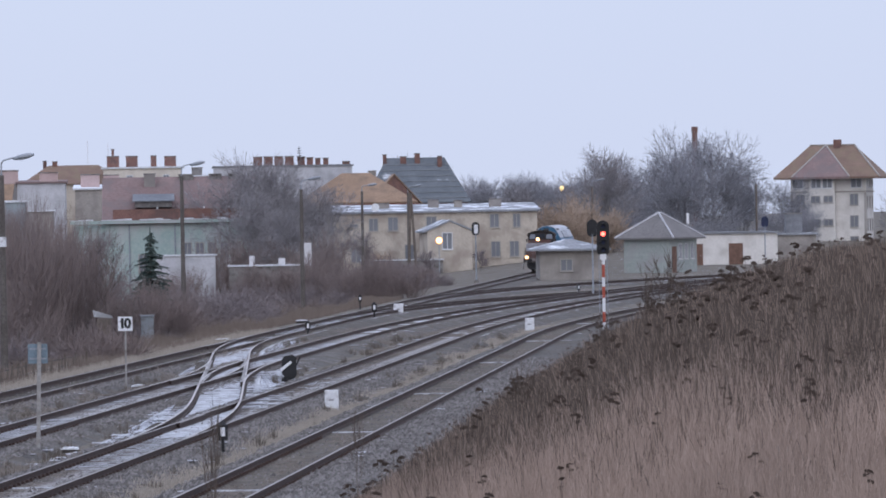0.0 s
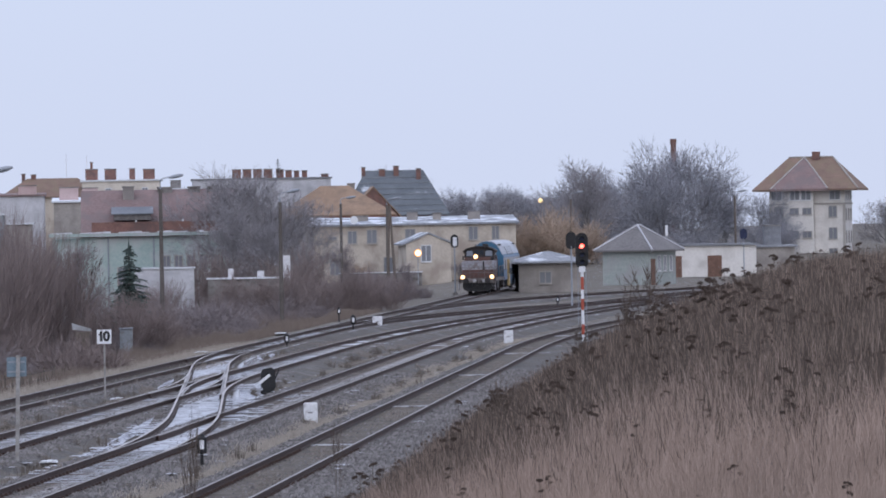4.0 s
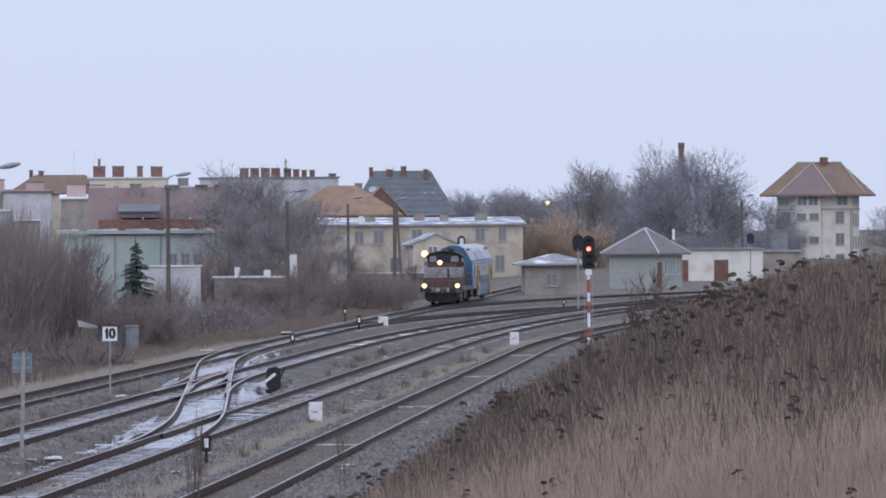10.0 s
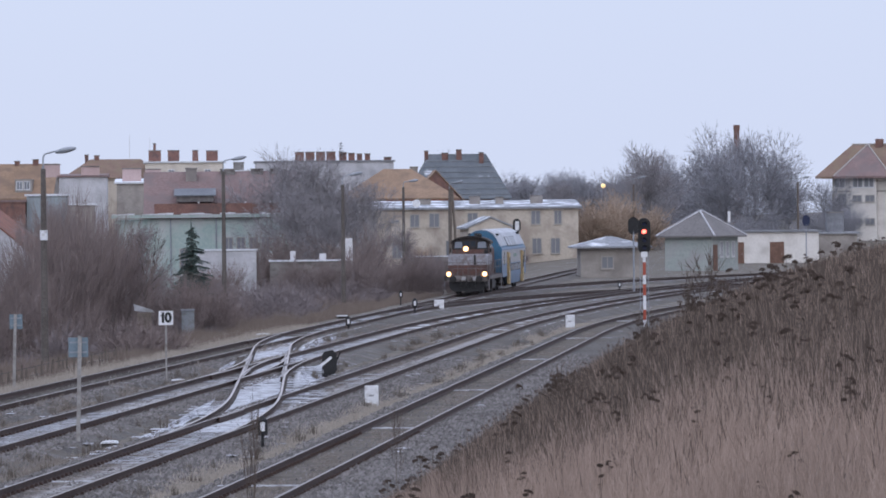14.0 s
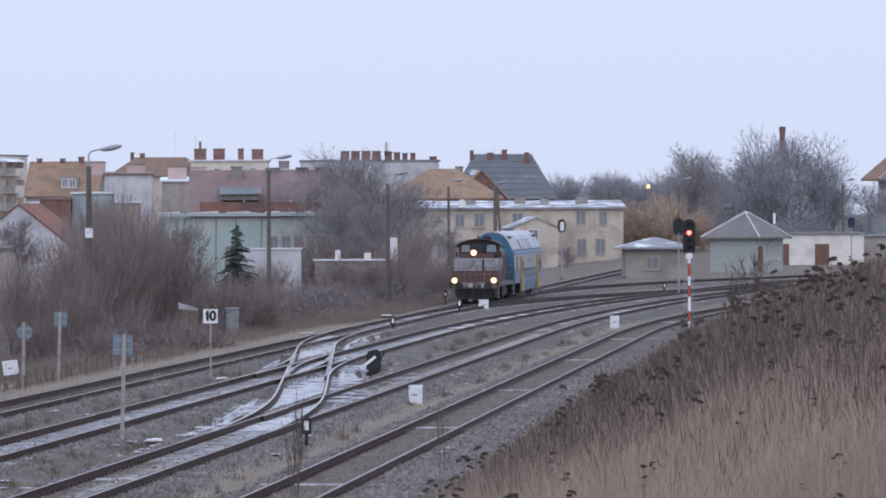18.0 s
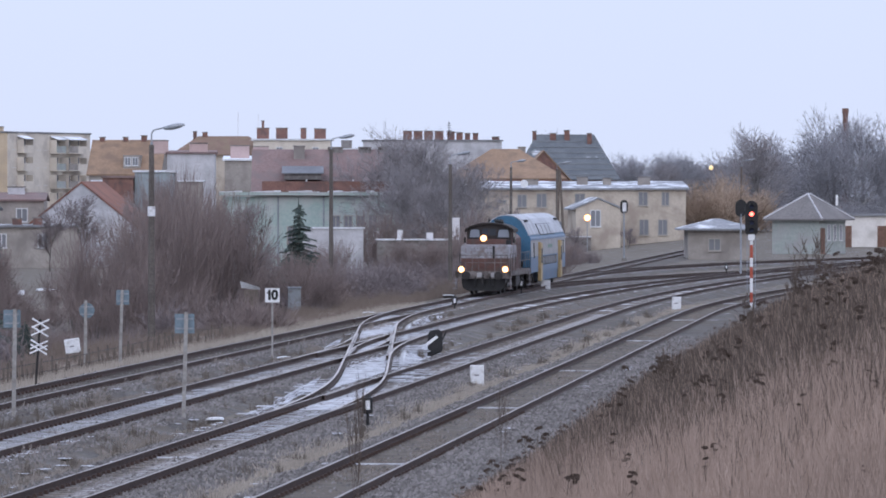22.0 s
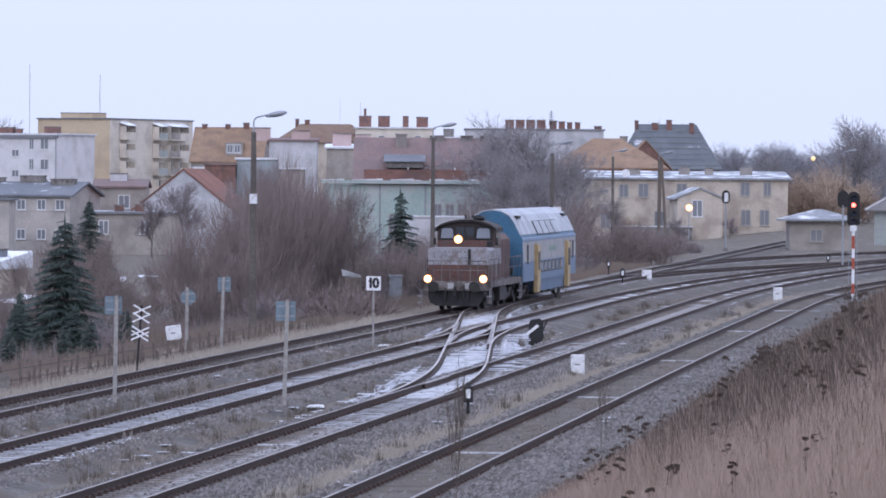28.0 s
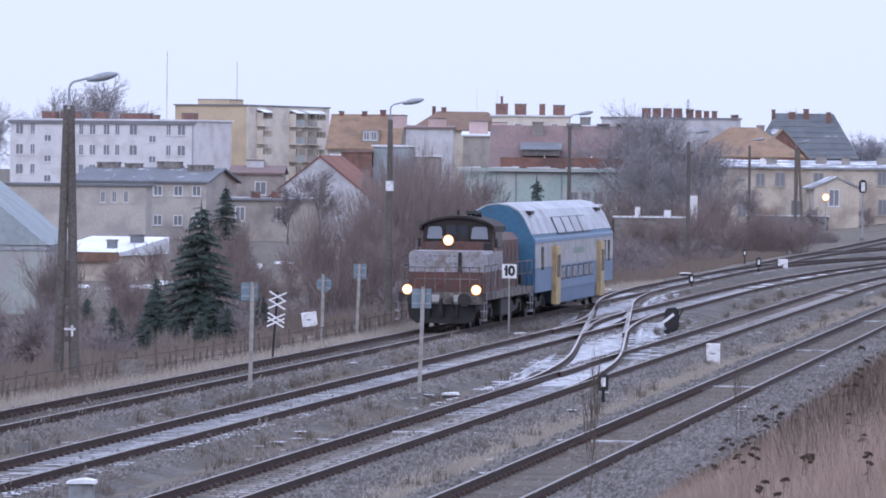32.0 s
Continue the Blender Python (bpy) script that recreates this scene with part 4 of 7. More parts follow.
h = house("low garage with a snow-covered sloping roof", "garage", -32.4, 258, 4.8, 9.5, -0.35, 0.75, "flat", "plaster_cream", "roof_snow", -14, -3, 0.25, (), (), [(3.6, 2.5, 0.55, 0.5, 0.65, "roof_tar"), (4.1, 6, 0.8, 0.5, 0.95, "roof_tar")])
b = B()
box(b, -0.6, 5.0, -0.34, -0.26, -0.75, -0.12)
part("fascia", b, M["wood_door"], h, "dark brown fascia board")
b = B()
prism(b, [(-0.25, -0.16), (9.75, -0.16), (9.75, 0.72)], "x", 4.62, 4.79)
part("end_wall", b, M["plaster_cream"], h)
b = B()
prism(b, [(-8.1, 1.45), (5.0, 1.45), (0.3, 5.25), (-8.1, 5.25)], "y", -0.1, 14.1)
gh = thing("storage_tent", "pale grey storage hall with a steep sheet roof", "shed", pose(-30.0, 200, 0))
part("roof", b, M["plaster_blue"], gh)
b = B()
box(b, -8.0, 4.9, 0, 14, -3, 1.44)
part("wall", b, M["plaster_hut"], gh)
b = B()
box(b, -8.05, 4.95, -0.06, 14.06, 1.2, 1.36)
part("wall_rail", b, M["galv"], gh)
b = B()
pipe(b, [(0.3, -0.1, 5.27), (0.3, 14.1, 5.27)], 0.09)
part("ridge_cap", b, M["galv"], gh)
# mint-green building with a broad red roof
h = house("mint-green building under a broad red-brown roof", "house", -5.2, 331, 12.0, 12, 5.25, 8.8, "x", "plaster_green", "tile_red", 0, -3, 0.3,
          [(u, 1.9, 0.75, 1.7) for u in (6.6, 7.6, 8.6, 9.6, 10.6)] + [(3.0, 1.2, 0.8, 1.5)], (), [(3.6, 5, 0.9, 0.8, 9.3, "plaster_grey"), (6.6, 5.8, 1.2, 0.6, 9.2, "concrete"), (9.0, 5.8, 1.0, 0.6, 9.2, "concrete"), (10.6, 5.8, 1.0, 0.6, 9.2, "concrete")], frame="frame_dull")
b = B()
box(b, -2.6, -0.02, 0.2, 11.8, -3, 5.1)
wing = part("wing", b, M["plaster_green"], h, "flat-roofed mint-green end")
window(wing, pose(-1.0, 0.19, 1.6), 1.0, 1.5, "frame_dull")
b = B()
box(b, 0.6, 12.0, -0.35, -0.1, 5.5, 6.35)
part("brick_parapet", b, M["brick"], h)
b = B()
box(b, -2.9, 12.3, -0.55, -0.36, 5.2, 5.46)
part("eave", b, M["plaster_green"], h)
b = B()
for k in range(24):
    x0 = -2.9 + 0.63 * k
    if k % 5 != 3:
        box(b, x0, x0 + 0.6 + 0.02 * (k % 3), -0.6, -0.2, 5.465, 5.52 + 0.03 * (k % 4))
part("eave_snow", b, M["roof_snow"], h, "broken line of snow along the eave")
b = B()
prism(b, [(2.4, 6.5), (5.4, 6.5), (5.4, 6.95), (2.4, 6.95)], "y", 0.1, 3.0)
dm = part("dormer", b, M["slate_brown"], h)
b = B()
prism(b, [(-0.1, 6.96), (3.4, 7.5), (3.4, 7.6), (-0.1, 7.04)], "x", 2.2, 5.6)
part("dormer_roof", b, M["roof_tar"], dm, "tarred shed roof of the dormer")
for u in (4.2, 8.0, 10.0):
    b = B()
    tube(b, (u, -0.2, 5.5), (u, -0.2, 6.5), 0.06, 0.06, 8)
    part("vent_pipe", b, M["white"], h)
b = B()
box(b, 6.4, 10.4, -2.6, -0.02, -3, 1.3)
part("porch", b, M["plaster_gable"], h)
b = B()
tube(b, (10.0, -2.75, 1.9), (10.0, -2.65, 1.9), 0.45, 0.45, 16)
part("satellite_dish", b, M["white"], h)
for u, zt in ((1.9, 5.2), (5.6, 5.2), (11.6, 5.2)):
    b = B()
    tube(b, (u, -0.08, -3), (u, -0.08, zt), 0.06, 0.06, 6)
    part("downpipe", b, M["galv"], h)
# grey flat block with a row of stacks
house("grey block with a row of brick stacks along its roof", "apartment building", 6.2, 560, 19, 12, 12.4, 12.4, "flat", "plaster_gable", "roof_dark", 0, -3, 0.2, (), (),
      [(6.1 + 1.45 * k, 4, 1.2, 0.9, 13.9) for k in range(4)] + [(12.1, 4, 1.0, 0.8, 13.8), (13.3, 4, 0.85, 0.8, 13.7), (14.4, 4, 0.7, 0.8, 13.6), (15.5, 4, 0.7, 0.8, 13.6), (18.3, 4, 1.0, 0.8, 13.1)], name="apartment_building")
# orange roof and its neighbours
h = house("old house with a broad orange mansard roof", "house", 15.6, 482, 13.4, 12, 7.1, 10.6, "hip", "plaster_grey", "tile_orange", 0, -3, 0.4, [(1.6, 5.3, 0.8, 1.1)], (), [(8.8, 9, 0.9, 0.7, 10.9, "plaster_grey")], hip=0.75)
b = B()
box(b, 5.0, 13.4, -0.3, -0.02, 5.9, 7.0)
part("red_band", b, M["tile_rust"], h)
h = house("steep slate-roofed house with tall brick stacks", "house", 26.6, 545, 13.4, 11, 7.2, 13.2, "hip", "brick", "slate", 0, -3, 0.4, (), (), [(2.5, 5, 0.5, 0.5, 13.7), (5.0, 5, 0.8, 0.6, 13.4), (6.9, 5, 0.7, 0.6, 13.8), (9.9, 4.5, 0.6, 0.6, 13.4)], hip=0.42)
for k in range(7):
    q = 0.08 + 0.125 * k
    b = B()
    box(b, -0.4 + 3.25 * q, 13.8 - 3.25 * q, -0.06, 0.06, 0, 0.07, Matrix.Translation((0, -0.4 + 5.9 * q, 7.22 + 6.0 * q)))
    part("snow_board", b, M["roof_felt"], h, "frosted board across the slates")
house("brick house end with an orange tiled slope", "house", 24.4, 500, 6.6, 9, 6.6, 10.4, "y", "brick", "tile_orange", 0, -3, 0.3)
# cream house in the yard
wm = [(17.8, 3.9, 1.1, 1.6), (20.3, 3.9, 0.9, 1.6), (17.9, 0.6, 1.1, 1.8), (20.0, 0.6, 1.1, 1.8), (10.7, 3.7, 1.2, 1.6), (6.4, 3.7, 1.2, 1.6), (2.2, 0.2, 1.2, 1.8), (2.0, 4.2, 1.0, 0.4), (4.2, 3.7, 1.1, 1.5), (8.2, 0.4, 1.1, 1.8)]
h = house("cream two-storey railway house with a frosted flat roof", "house", 18.6, 456, 22.6, 10, 5.7, 6.7, "flat", "plaster_cream", "roof_felt", 0, -3, 0.4, wm, (), [(5.5, 5, 1.4, 0.8, 6.9, "plaster_grey"), (11.2, 5, 1.2, 0.8, 7.2, "plaster_grey"), (14.0, 5, 0.9, 0.8, 7.1, "plaster_grey"), (18.2, 5, 1.4, 0.8, 7.2, "plaster_grey")], frame="frame_dull")
b = B()
tube(b, (4.4, -0.9, 6.4), (4.4, -0.8, 6.4), 0.45, 0.45, 16)
part("satellite_dish", b, M["white"], h)
ax = house("cream porch annex with a curved snowy roof", "house", 28.4, 449, 5.0, 6, 3.6, 4.7, "y", "plaster_cream", "roof_felt", 6, -3, 0.4, [(2.2, 1.6, 1.2, 1.9)])
# yard floodlight, lit by day
fl = thing("yard_floodlight", "lit floodlight on a short post by the house", "lamp", pose(29.35, 444, 0))
b = B()
tube(b, (0, 0.3, -1), (0, 0.3, 2.7), 0.05, 0.05, 8)
part("post", b, M["galv"], fl)
b = B()
tube(b, (0, 0, 2.65), (0, 0.3, 2.65), 0.34, 0.2, 16)
fh = part("lamp_head", b, M["steel_dark"], fl)
b = B()
tube(b, (0, -0.03, 2.65), (0, 0.01, 2.65), 0.30, 0.30, 16)
part("lens", b, M["headlight"], fh, "glowing warm lens")
# added glowing ring, the floodlight's glare built as a part
b = B()
tube(b, (0, -0.012, 2.65), (0, 0.02, 2.65), 0.40, 0.38, 16)
part("reflector_rim", b, M["glare_rim"], fh, "orange glowing ring added for glare")
# goods shed and hut by the tracks
h = house("low lineside shed with a snowy hipped roof", "shed", 31.9, 351, 5.4, 5.0, 2.35, 3.2, "hip", "plaster_grey", "roof_felt", 0, -1, 0.75, [(2.3, 0.4, 1.1, 1.1)], hip=0.9, frame="frame_dull")
h = house("grey-green lineside hut with a hipped slate roof", "shed", 43.0, 385, 4.9, 5.8, 2.95, 5.3, "hip", "plaster_hut", "slate_brown", -31, -1, 0.65, (), [(v, 0.9, 0.62, 1.5) for v in (2.1, 3.4, 4.7)], hip=0.9, frame="plaster_white")
for p, q in (((-0.65, -0.65, 2.97), (2.45, 2.61, 5.32)), ((5.55, -0.65, 2.97), (2.45, 2.61, 5.32)), ((2.45, 2.61, 5.32), (2.45, 3.19, 5.32)), ((5.55, 6.45, 2.97), (2.45, 3.19, 5.32))):
    b = B()
    tube(b, p, q, 0.09, 0.09, 6)
    part("ridge_cap", b, M["plaster_gable"], h, "pale ridge tiles")
for dv in (0.5,):
    b = B()
    box(b, 4.9, 4.96, 0.3, 1.2, -0.4, 2.1)
    part("door", b, M["wood_door"], h)
h = house("whitewashed flat-roofed lineside shed with brown doors", "shed", 51.5, 424, 12.0, 8, 2.95, 2.95, "flat", "plaster_tower", "roof_dark", 0, -1, 0.25)
for u in (3.4, 7.6):
    b = B()
    box(b, u - 0.75, u + 0.75, -0.04, 0.04, -0.6, 1.95)
    d = part("door", b, M["wood_door"], h)
    b = B()
    tube(b, (u + 0.5, -0.09, 0.7), (u + 0.5, -0.03, 0.7), 0.04, 0.04, 6)
    part("handle", b, M["galv"], d)
h = house("low dark-roofed shed with a snow edge", "shed", 62.6, 440, 7.5, 6, 2.6, 2.6, "flat", "plaster_grey", "roof_felt", 0, -1, 0.3, (), (), [(5.4, 3, 1.8, 1.2, 5.0, "roof_dark")])
# signal box tower
tw = thing("signal_box", "pale plastered railway signal box with an overhanging tiled roof", "signal box", pose(77.4, 505, 0, 0, 0, -14))
b = B()
box(b, 0, 9.4, 0, 8.0, -3, 9.3)
body = part("wall", b, M["plaster_tower"], tw)
b = B()
box(b, 2.4, 5.6, -1.0, -0.02, -3, 9.2)
bay = part("bay", b, M["plaster_tower"], tw)
b = B()
e, r, o = 9.3, 13.3, 1.9
c = [(-o, -o, e), (9.4 + o, -o, e), (9.4 + o, 8 + o, e), (-o, 8 + o, e), (2.0, 4, r), (7.6, 4, r)]
vs = [b.verts.new(p) for p in c]
for f in ((0, 1, 5, 4), (1, 2, 5), (2, 3, 4, 5), (3, 0, 4)):
    b.faces.new([vs[i] for i in f])
lo = [b.verts.new((p[0], p[1], e - 0.22)) for p in c[:4]]
for i in range(4):
    b.faces.new((vs[i], lo[i], lo[(i + 1) % 4], vs[(i + 1) % 4]))
b.faces.new(lo)
rf = part("roof", b, M["tile_tower"], tw, "mossy orange-brown hipped tile roof")
# front hip painted darker than the main tiles, shading in its colour
b = B()
q = [b.verts.new(p) for p in ((0.4, -o - 0.35, e + 0.03), (7.6, -o - 0.35, e + 0.03), (4.0, 3.9, r + 0.03), (0.4, -o - 0.35, e - 0.24), (7.6, -o - 0.35, e - 0.24), (1.0, 0.4, e + 0.1), (7.0, 0.4, e + 0.1))]
for f in ((0, 1, 2), (0, 3, 4, 1), (0, 2, 5), (1, 6, 2), (0, 5, 3), (1, 4, 6), (3, 5, 6, 4)):
    b.faces.new([q[k] for k in f])
part("bay_roof", b, M["tile_red"], rf, "darker front hip over the bay")
for p, q in (((0.4, -o - 0.35, e), (4.0, 3.9, r)), ((7.6, -o - 0.35, e), (4.0, 3.9, r)), (c[1], c[5]), (c[4], c[5])):
    b = B()
    tube(b, Vector(p) + Vector((0, 0, 0.05)), Vector(q) + Vector((0, 0, 0.05)), 0.10, 0.10, 6)
    part("ridge_cap", b, M["frame_dull"], rf, "pale ridge tiles")
b = B()
box(b, 5.0, 5.9, 3.4, 4.6, 12.6, 14.0)
part("chimney", b, M["brick"], tw)
for u, y in ((1.2, -0.01), (7.9, -0.01)):
    for z in (5.7, 3.0, 0.4):
        window(body, pose(u, y, z), 1.1, 1.5, "frame_dull")
for u in (3.2, 4.8):
    for z in (6.1, 3.2):
        window(bay, pose(u, -1.01, z), 1.2, 0.9, "frame_dull")
for u in (3.3, 4.7):
    window(bay, pose(u, -1.01, 7.9), 1.3, 1.3, "frame_white")
for u in (0.9, 8.2):
    window(body, pose(u, -0.01, 7.9), 1.4, 1.2, "frame_white")
for v in (1.4, 4.0, 6.6):
    window(body, pose(9.41, v, 7.9, 0, 0, 90), 1.6, 1.2, "frame_white")
    for z in (5.4, 2.6):
        window(body, pose(9.41, v, z, 0, 0, 90), 1.0, 1.5, "frame_dull")
b = B()
box(b, -0.12, 9.52, -0.12, 8.12, 7.35, 7.55)
part("cornice", b, M["frame_dull"], tw)
for u in (-0.05, 9.15):
    b = B()
    box(b, u, u + 0.3, -0.08, 0.1, -3, 7.3)
    part("corner_pilaster", b, M["frame_dull"], tw)
# branching aerial on the grey block
ra = thing("roof_aerial", "branching television aerial on a roof", "aerial", pose(18.0, 562, 12.5))
b = B()
tube(b, (0, 0, 0), (0, 0, 2.7), 0.05, 0.04, 8)
part("pole", b, M["steel_dark"], ra)
for z, w, a in ((0.9, 0.45, 10), (1.35, 0.6, 60), (1.75, 0.5, -20), (2.1, 0.55, 35), (2.4, 0.35, -50)):
    b = B()
    for k in range(4):
        tube(b, (-w / 2 + w * k / 3, -0.3, z), (-w / 2 + w * k / 3, 0.3, z + 0.05), 0.035, 0.035, 5)
    tube(b, (-w / 2, 0, z), (w / 2, 0, z + 0.05), 0.04, 0.04, 5)
    part("element", b, M["steel_dark"], ra)
# factory chimney and far masts
fc = thing("factory_chimney", "tall brick factory chimney behind the trees", "chimney", pose(77.8, 600, 0))
b = B()
tube(b, (0, 0, -2), (0, 0, 17.4), 0.62, 0.40, 16)
part("shaft", b, M["brick"], fc)
b = B()
tube(b, (0, 0, 17.0), (0, 0, 17.8), 0.48, 0.48, 16)
part("crown", b, M["brick"], fc)
for x, y, z in ((-11.9, 600, 17.2), (-8.9, 600, 16.8), (-76.9, 800, 27.6), (-63.1, 800, 25.6)):
    ms = thing("antenna_mast", "thin distant antenna mast above the roofs", "mast", pose(x, y, 0), "antenna masts")
    b = B()
    tube(b, (0, 0, -1), (0, 0, z), 0.045 if y < 700 else 0.13, 0.03 if y < 700 else 0.10, 6)
    part("pole", b, M["plaster_white"], ms)


# ---- lineside things ----
M.update({
    "sign_back": surf("blue_grey_sign_back", (0.13, 0.18, 0.22), (0.20, 0.26, 0.31), 3.0, 0.6, 0.05, 20.0),
    "post_pale": surf("pale_concrete_post", (0.24, 0.232, 0.228), (0.37, 0.36, 0.35), 2.0, 0.9, 0.2, 15.0, dirt=(0.20, 0.18, 0.17), dirt_amount=0.3),
    "marker": surf("whitewashed_marker", (0.60, 0.61, 0.64), (0.78, 0.79, 0.82), 3.0, 0.8, 0.1, 20.0, dirt=(0.42, 0.41, 0.42), dirt_amount=0.25),
    "mark_grey": surf("grey_lettering_paint", (0.22, 0.22, 0.24), (0.30, 0.30, 0.32), 3.0),
    "lamp_red": glow("lit_red_aspect", (1.0, 0.10, 0.07), 7.0),
    "lamp_yard": glow("lit_yard_lamp", (1.0, 0.72, 0.30), 1.3),
    "wood": surf("weathered_wood", (0.09, 0.075, 0.065), (0.19, 0.16, 0.14), 2.0, 0.9, 0.3, 14.0, stretch=(1, 1, 0.2)),
    "signal_blue": surf("dark_blue_paint", (0.015, 0.02, 0.05), (0.03, 0.04, 0.09), 3.0, 0.5),
    "cabinet": surf("grey_cabinet_paint", (0.20, 0.22, 0.245), (0.30, 0.325, 0.35), 2.0, 0.7, 0.05, 14.0, dirt=(0.16, 0.15, 0.15), dirt_amount=0.3),
    "lid_snow": surf("snowy_lid", (0.62, 0.64, 0.68), (0.78, 0.80, 0.84), 3.0, 0.8, 0.1, 20.0),
})
GZ = -0.45


def oval(w, h, n=20):
    """A stadium outline, w wide and h high, about its centre."""
    r = w / 2
    pts = []
    for i in range(n + 1):
        a = math.pi * i / n
        pts.append((r * math.cos(a), h / 2 - r + r * math.sin(a)))
    for i in range(n + 1):
        a = math.pi + math.pi * i / n
        pts.append((r * math.cos(a), -h / 2 + r + r * math.sin(a)))
    return pts


def lamp_post(x, y, top, hx, hz, mat="post_dark", a_frame=False, label="tall concrete lamp post with a curved arm"):
    t = thing("street_lamp", label, "street lamp", pose(x, y, 0), "lamp posts along the line")
    b = B()
    if a_frame:
        for s in (-1, 1):
            tube(b, (s * 0.24, 0, GZ - 0.3), (s * 0.055, 0, top), 0.15, 0.10, 10)
        for k in range(6):
            z = 0.6 + k * 1.05
            wdt = 0.24 + (0.055 - 0.24) * (z - GZ) / (top - GZ)
            box(b, -wdt, wdt, -0.06, 0.06, z, z + 0.14)
    else:
        tube(b, (0, 0, GZ - 0.6), (0, 0, top), 0.16, 0.105, 12)
    part("post", b, M[mat], t)
    b = B()
    tube(b, (0, 0, top - 0.1), (0, 0, top + 0.12), 0.06 if not a_frame else 0.12, 0.05, 10)
    rise = hz - top
    pts = [(0, 0, top)]
    pts.append((0, 0, top + rise * 0.55))
    for k in range(1, 6):
        a = math.pi / 2 * k / 5
        pts.append((0.22 * (1 - math.cos(a)), 0, top + rise * 0.55 + 0.3 * math.sin(a) * rise))
    pts.append((hx * 0.5, 0, hz - 0.02))
    pipe(b, pts, 0.032, 8)
    part("arm", b, M["galv"], t)
    b = B()
    n = 12
    for k in range(6):
        x0, x1 = hx * 0.42 + (hx * 0.75) * k / 6, hx * 0.42 + (hx * 0.75) * (k + 1) / 6
        r = [0.045, 0.085, 0.11, 0.12, 0.115, 0.09, 0.04]
        s = (hz - top) * 0.3 / hx
        tube(b, (x0, 0, hz + (x0 - hx * 0.8) * s), (x1, 0, hz + (x1 - hx * 0.8) * s), r[k], r[k + 1], 10, False)
    bmesh.ops.remove_doubles(b, verts=b.verts[:], dist=1e-4)
    bmesh.ops.holes_fill(b, edges=b.edges[:], sides=12)
    part("lamp_head", b, M["galv"], t, "grey elongated lamp head", True)
    return t


lp = lamp_post(-13.55, 112.7, 7.15, 1.15, 7.95, a_frame=True, label="tall twin-legged concrete lamp post with a curved arm")
b = B()
box(b, -0.05, 0.26, -0.2, -0.12, 0.92, 0.98)
box(b, 0.14, 0.2, -0.2, -0.12, 0.75, 1.05)
part("bracket", b, M["marker"], lp)
lp = lamp_post(-6.8, 165.7, 7.45, 1.15, 8.2)
b = B()
tube(b, (0, 0, 4.55), (0, 0, 4.95), 0.165, 0.16, 12)
part("white_band", b, M["marker"], lp)
lamp_post(0.75, 244.2, 8.1, 1.2, 8.85)
lamp_post(8.46, 261.4, 7.3, 1.1, 8.0)
lamp_post(16.4, 346.8, 7.6, 1.1, 8.15)
lamp_post(25.2, 430, 7.9, 1.3, 8.6)
lamp_post(48.9, 470, 8.4, 1.3, 9.2, "wood")
lamp_post(68.0, 470, 8.4, 1.2, 9.0, "wood")
# twin wooden pole
tp = thing("telegraph_pole", "twin-legged weathered wooden pole", "pole", pose(23.1, 390, 0))
for s in (-0.55, 0.25):
    b = B()
    tube(b, (s + 0.3, 0, -1.4), (-0.05 + 0.08 * (s > 0), 0, 7.6), 0.15, 0.11, 10)
    part("leg", b, M["wood"], tp)
# yard lamp that burns
yl = thing("yard_lamp", "burning yellow yard lamp on a thin pole", "lamp", pose(48.3, 500, 0))
b = B()
tube(b, (0, 0.2, -1), (0, 0.2, 8.5), 0.07, 0.05, 8)
part("pole", b, M["wood"], yl)
b = B()
bmesh.ops.create_icosphere(b, subdivisions=2, radius=0.27, matrix=Matrix.Translation((0, 0, 8.44)))
part("lamp", b, M["lamp_yard"], yl, "glowing yellow lamp", True)


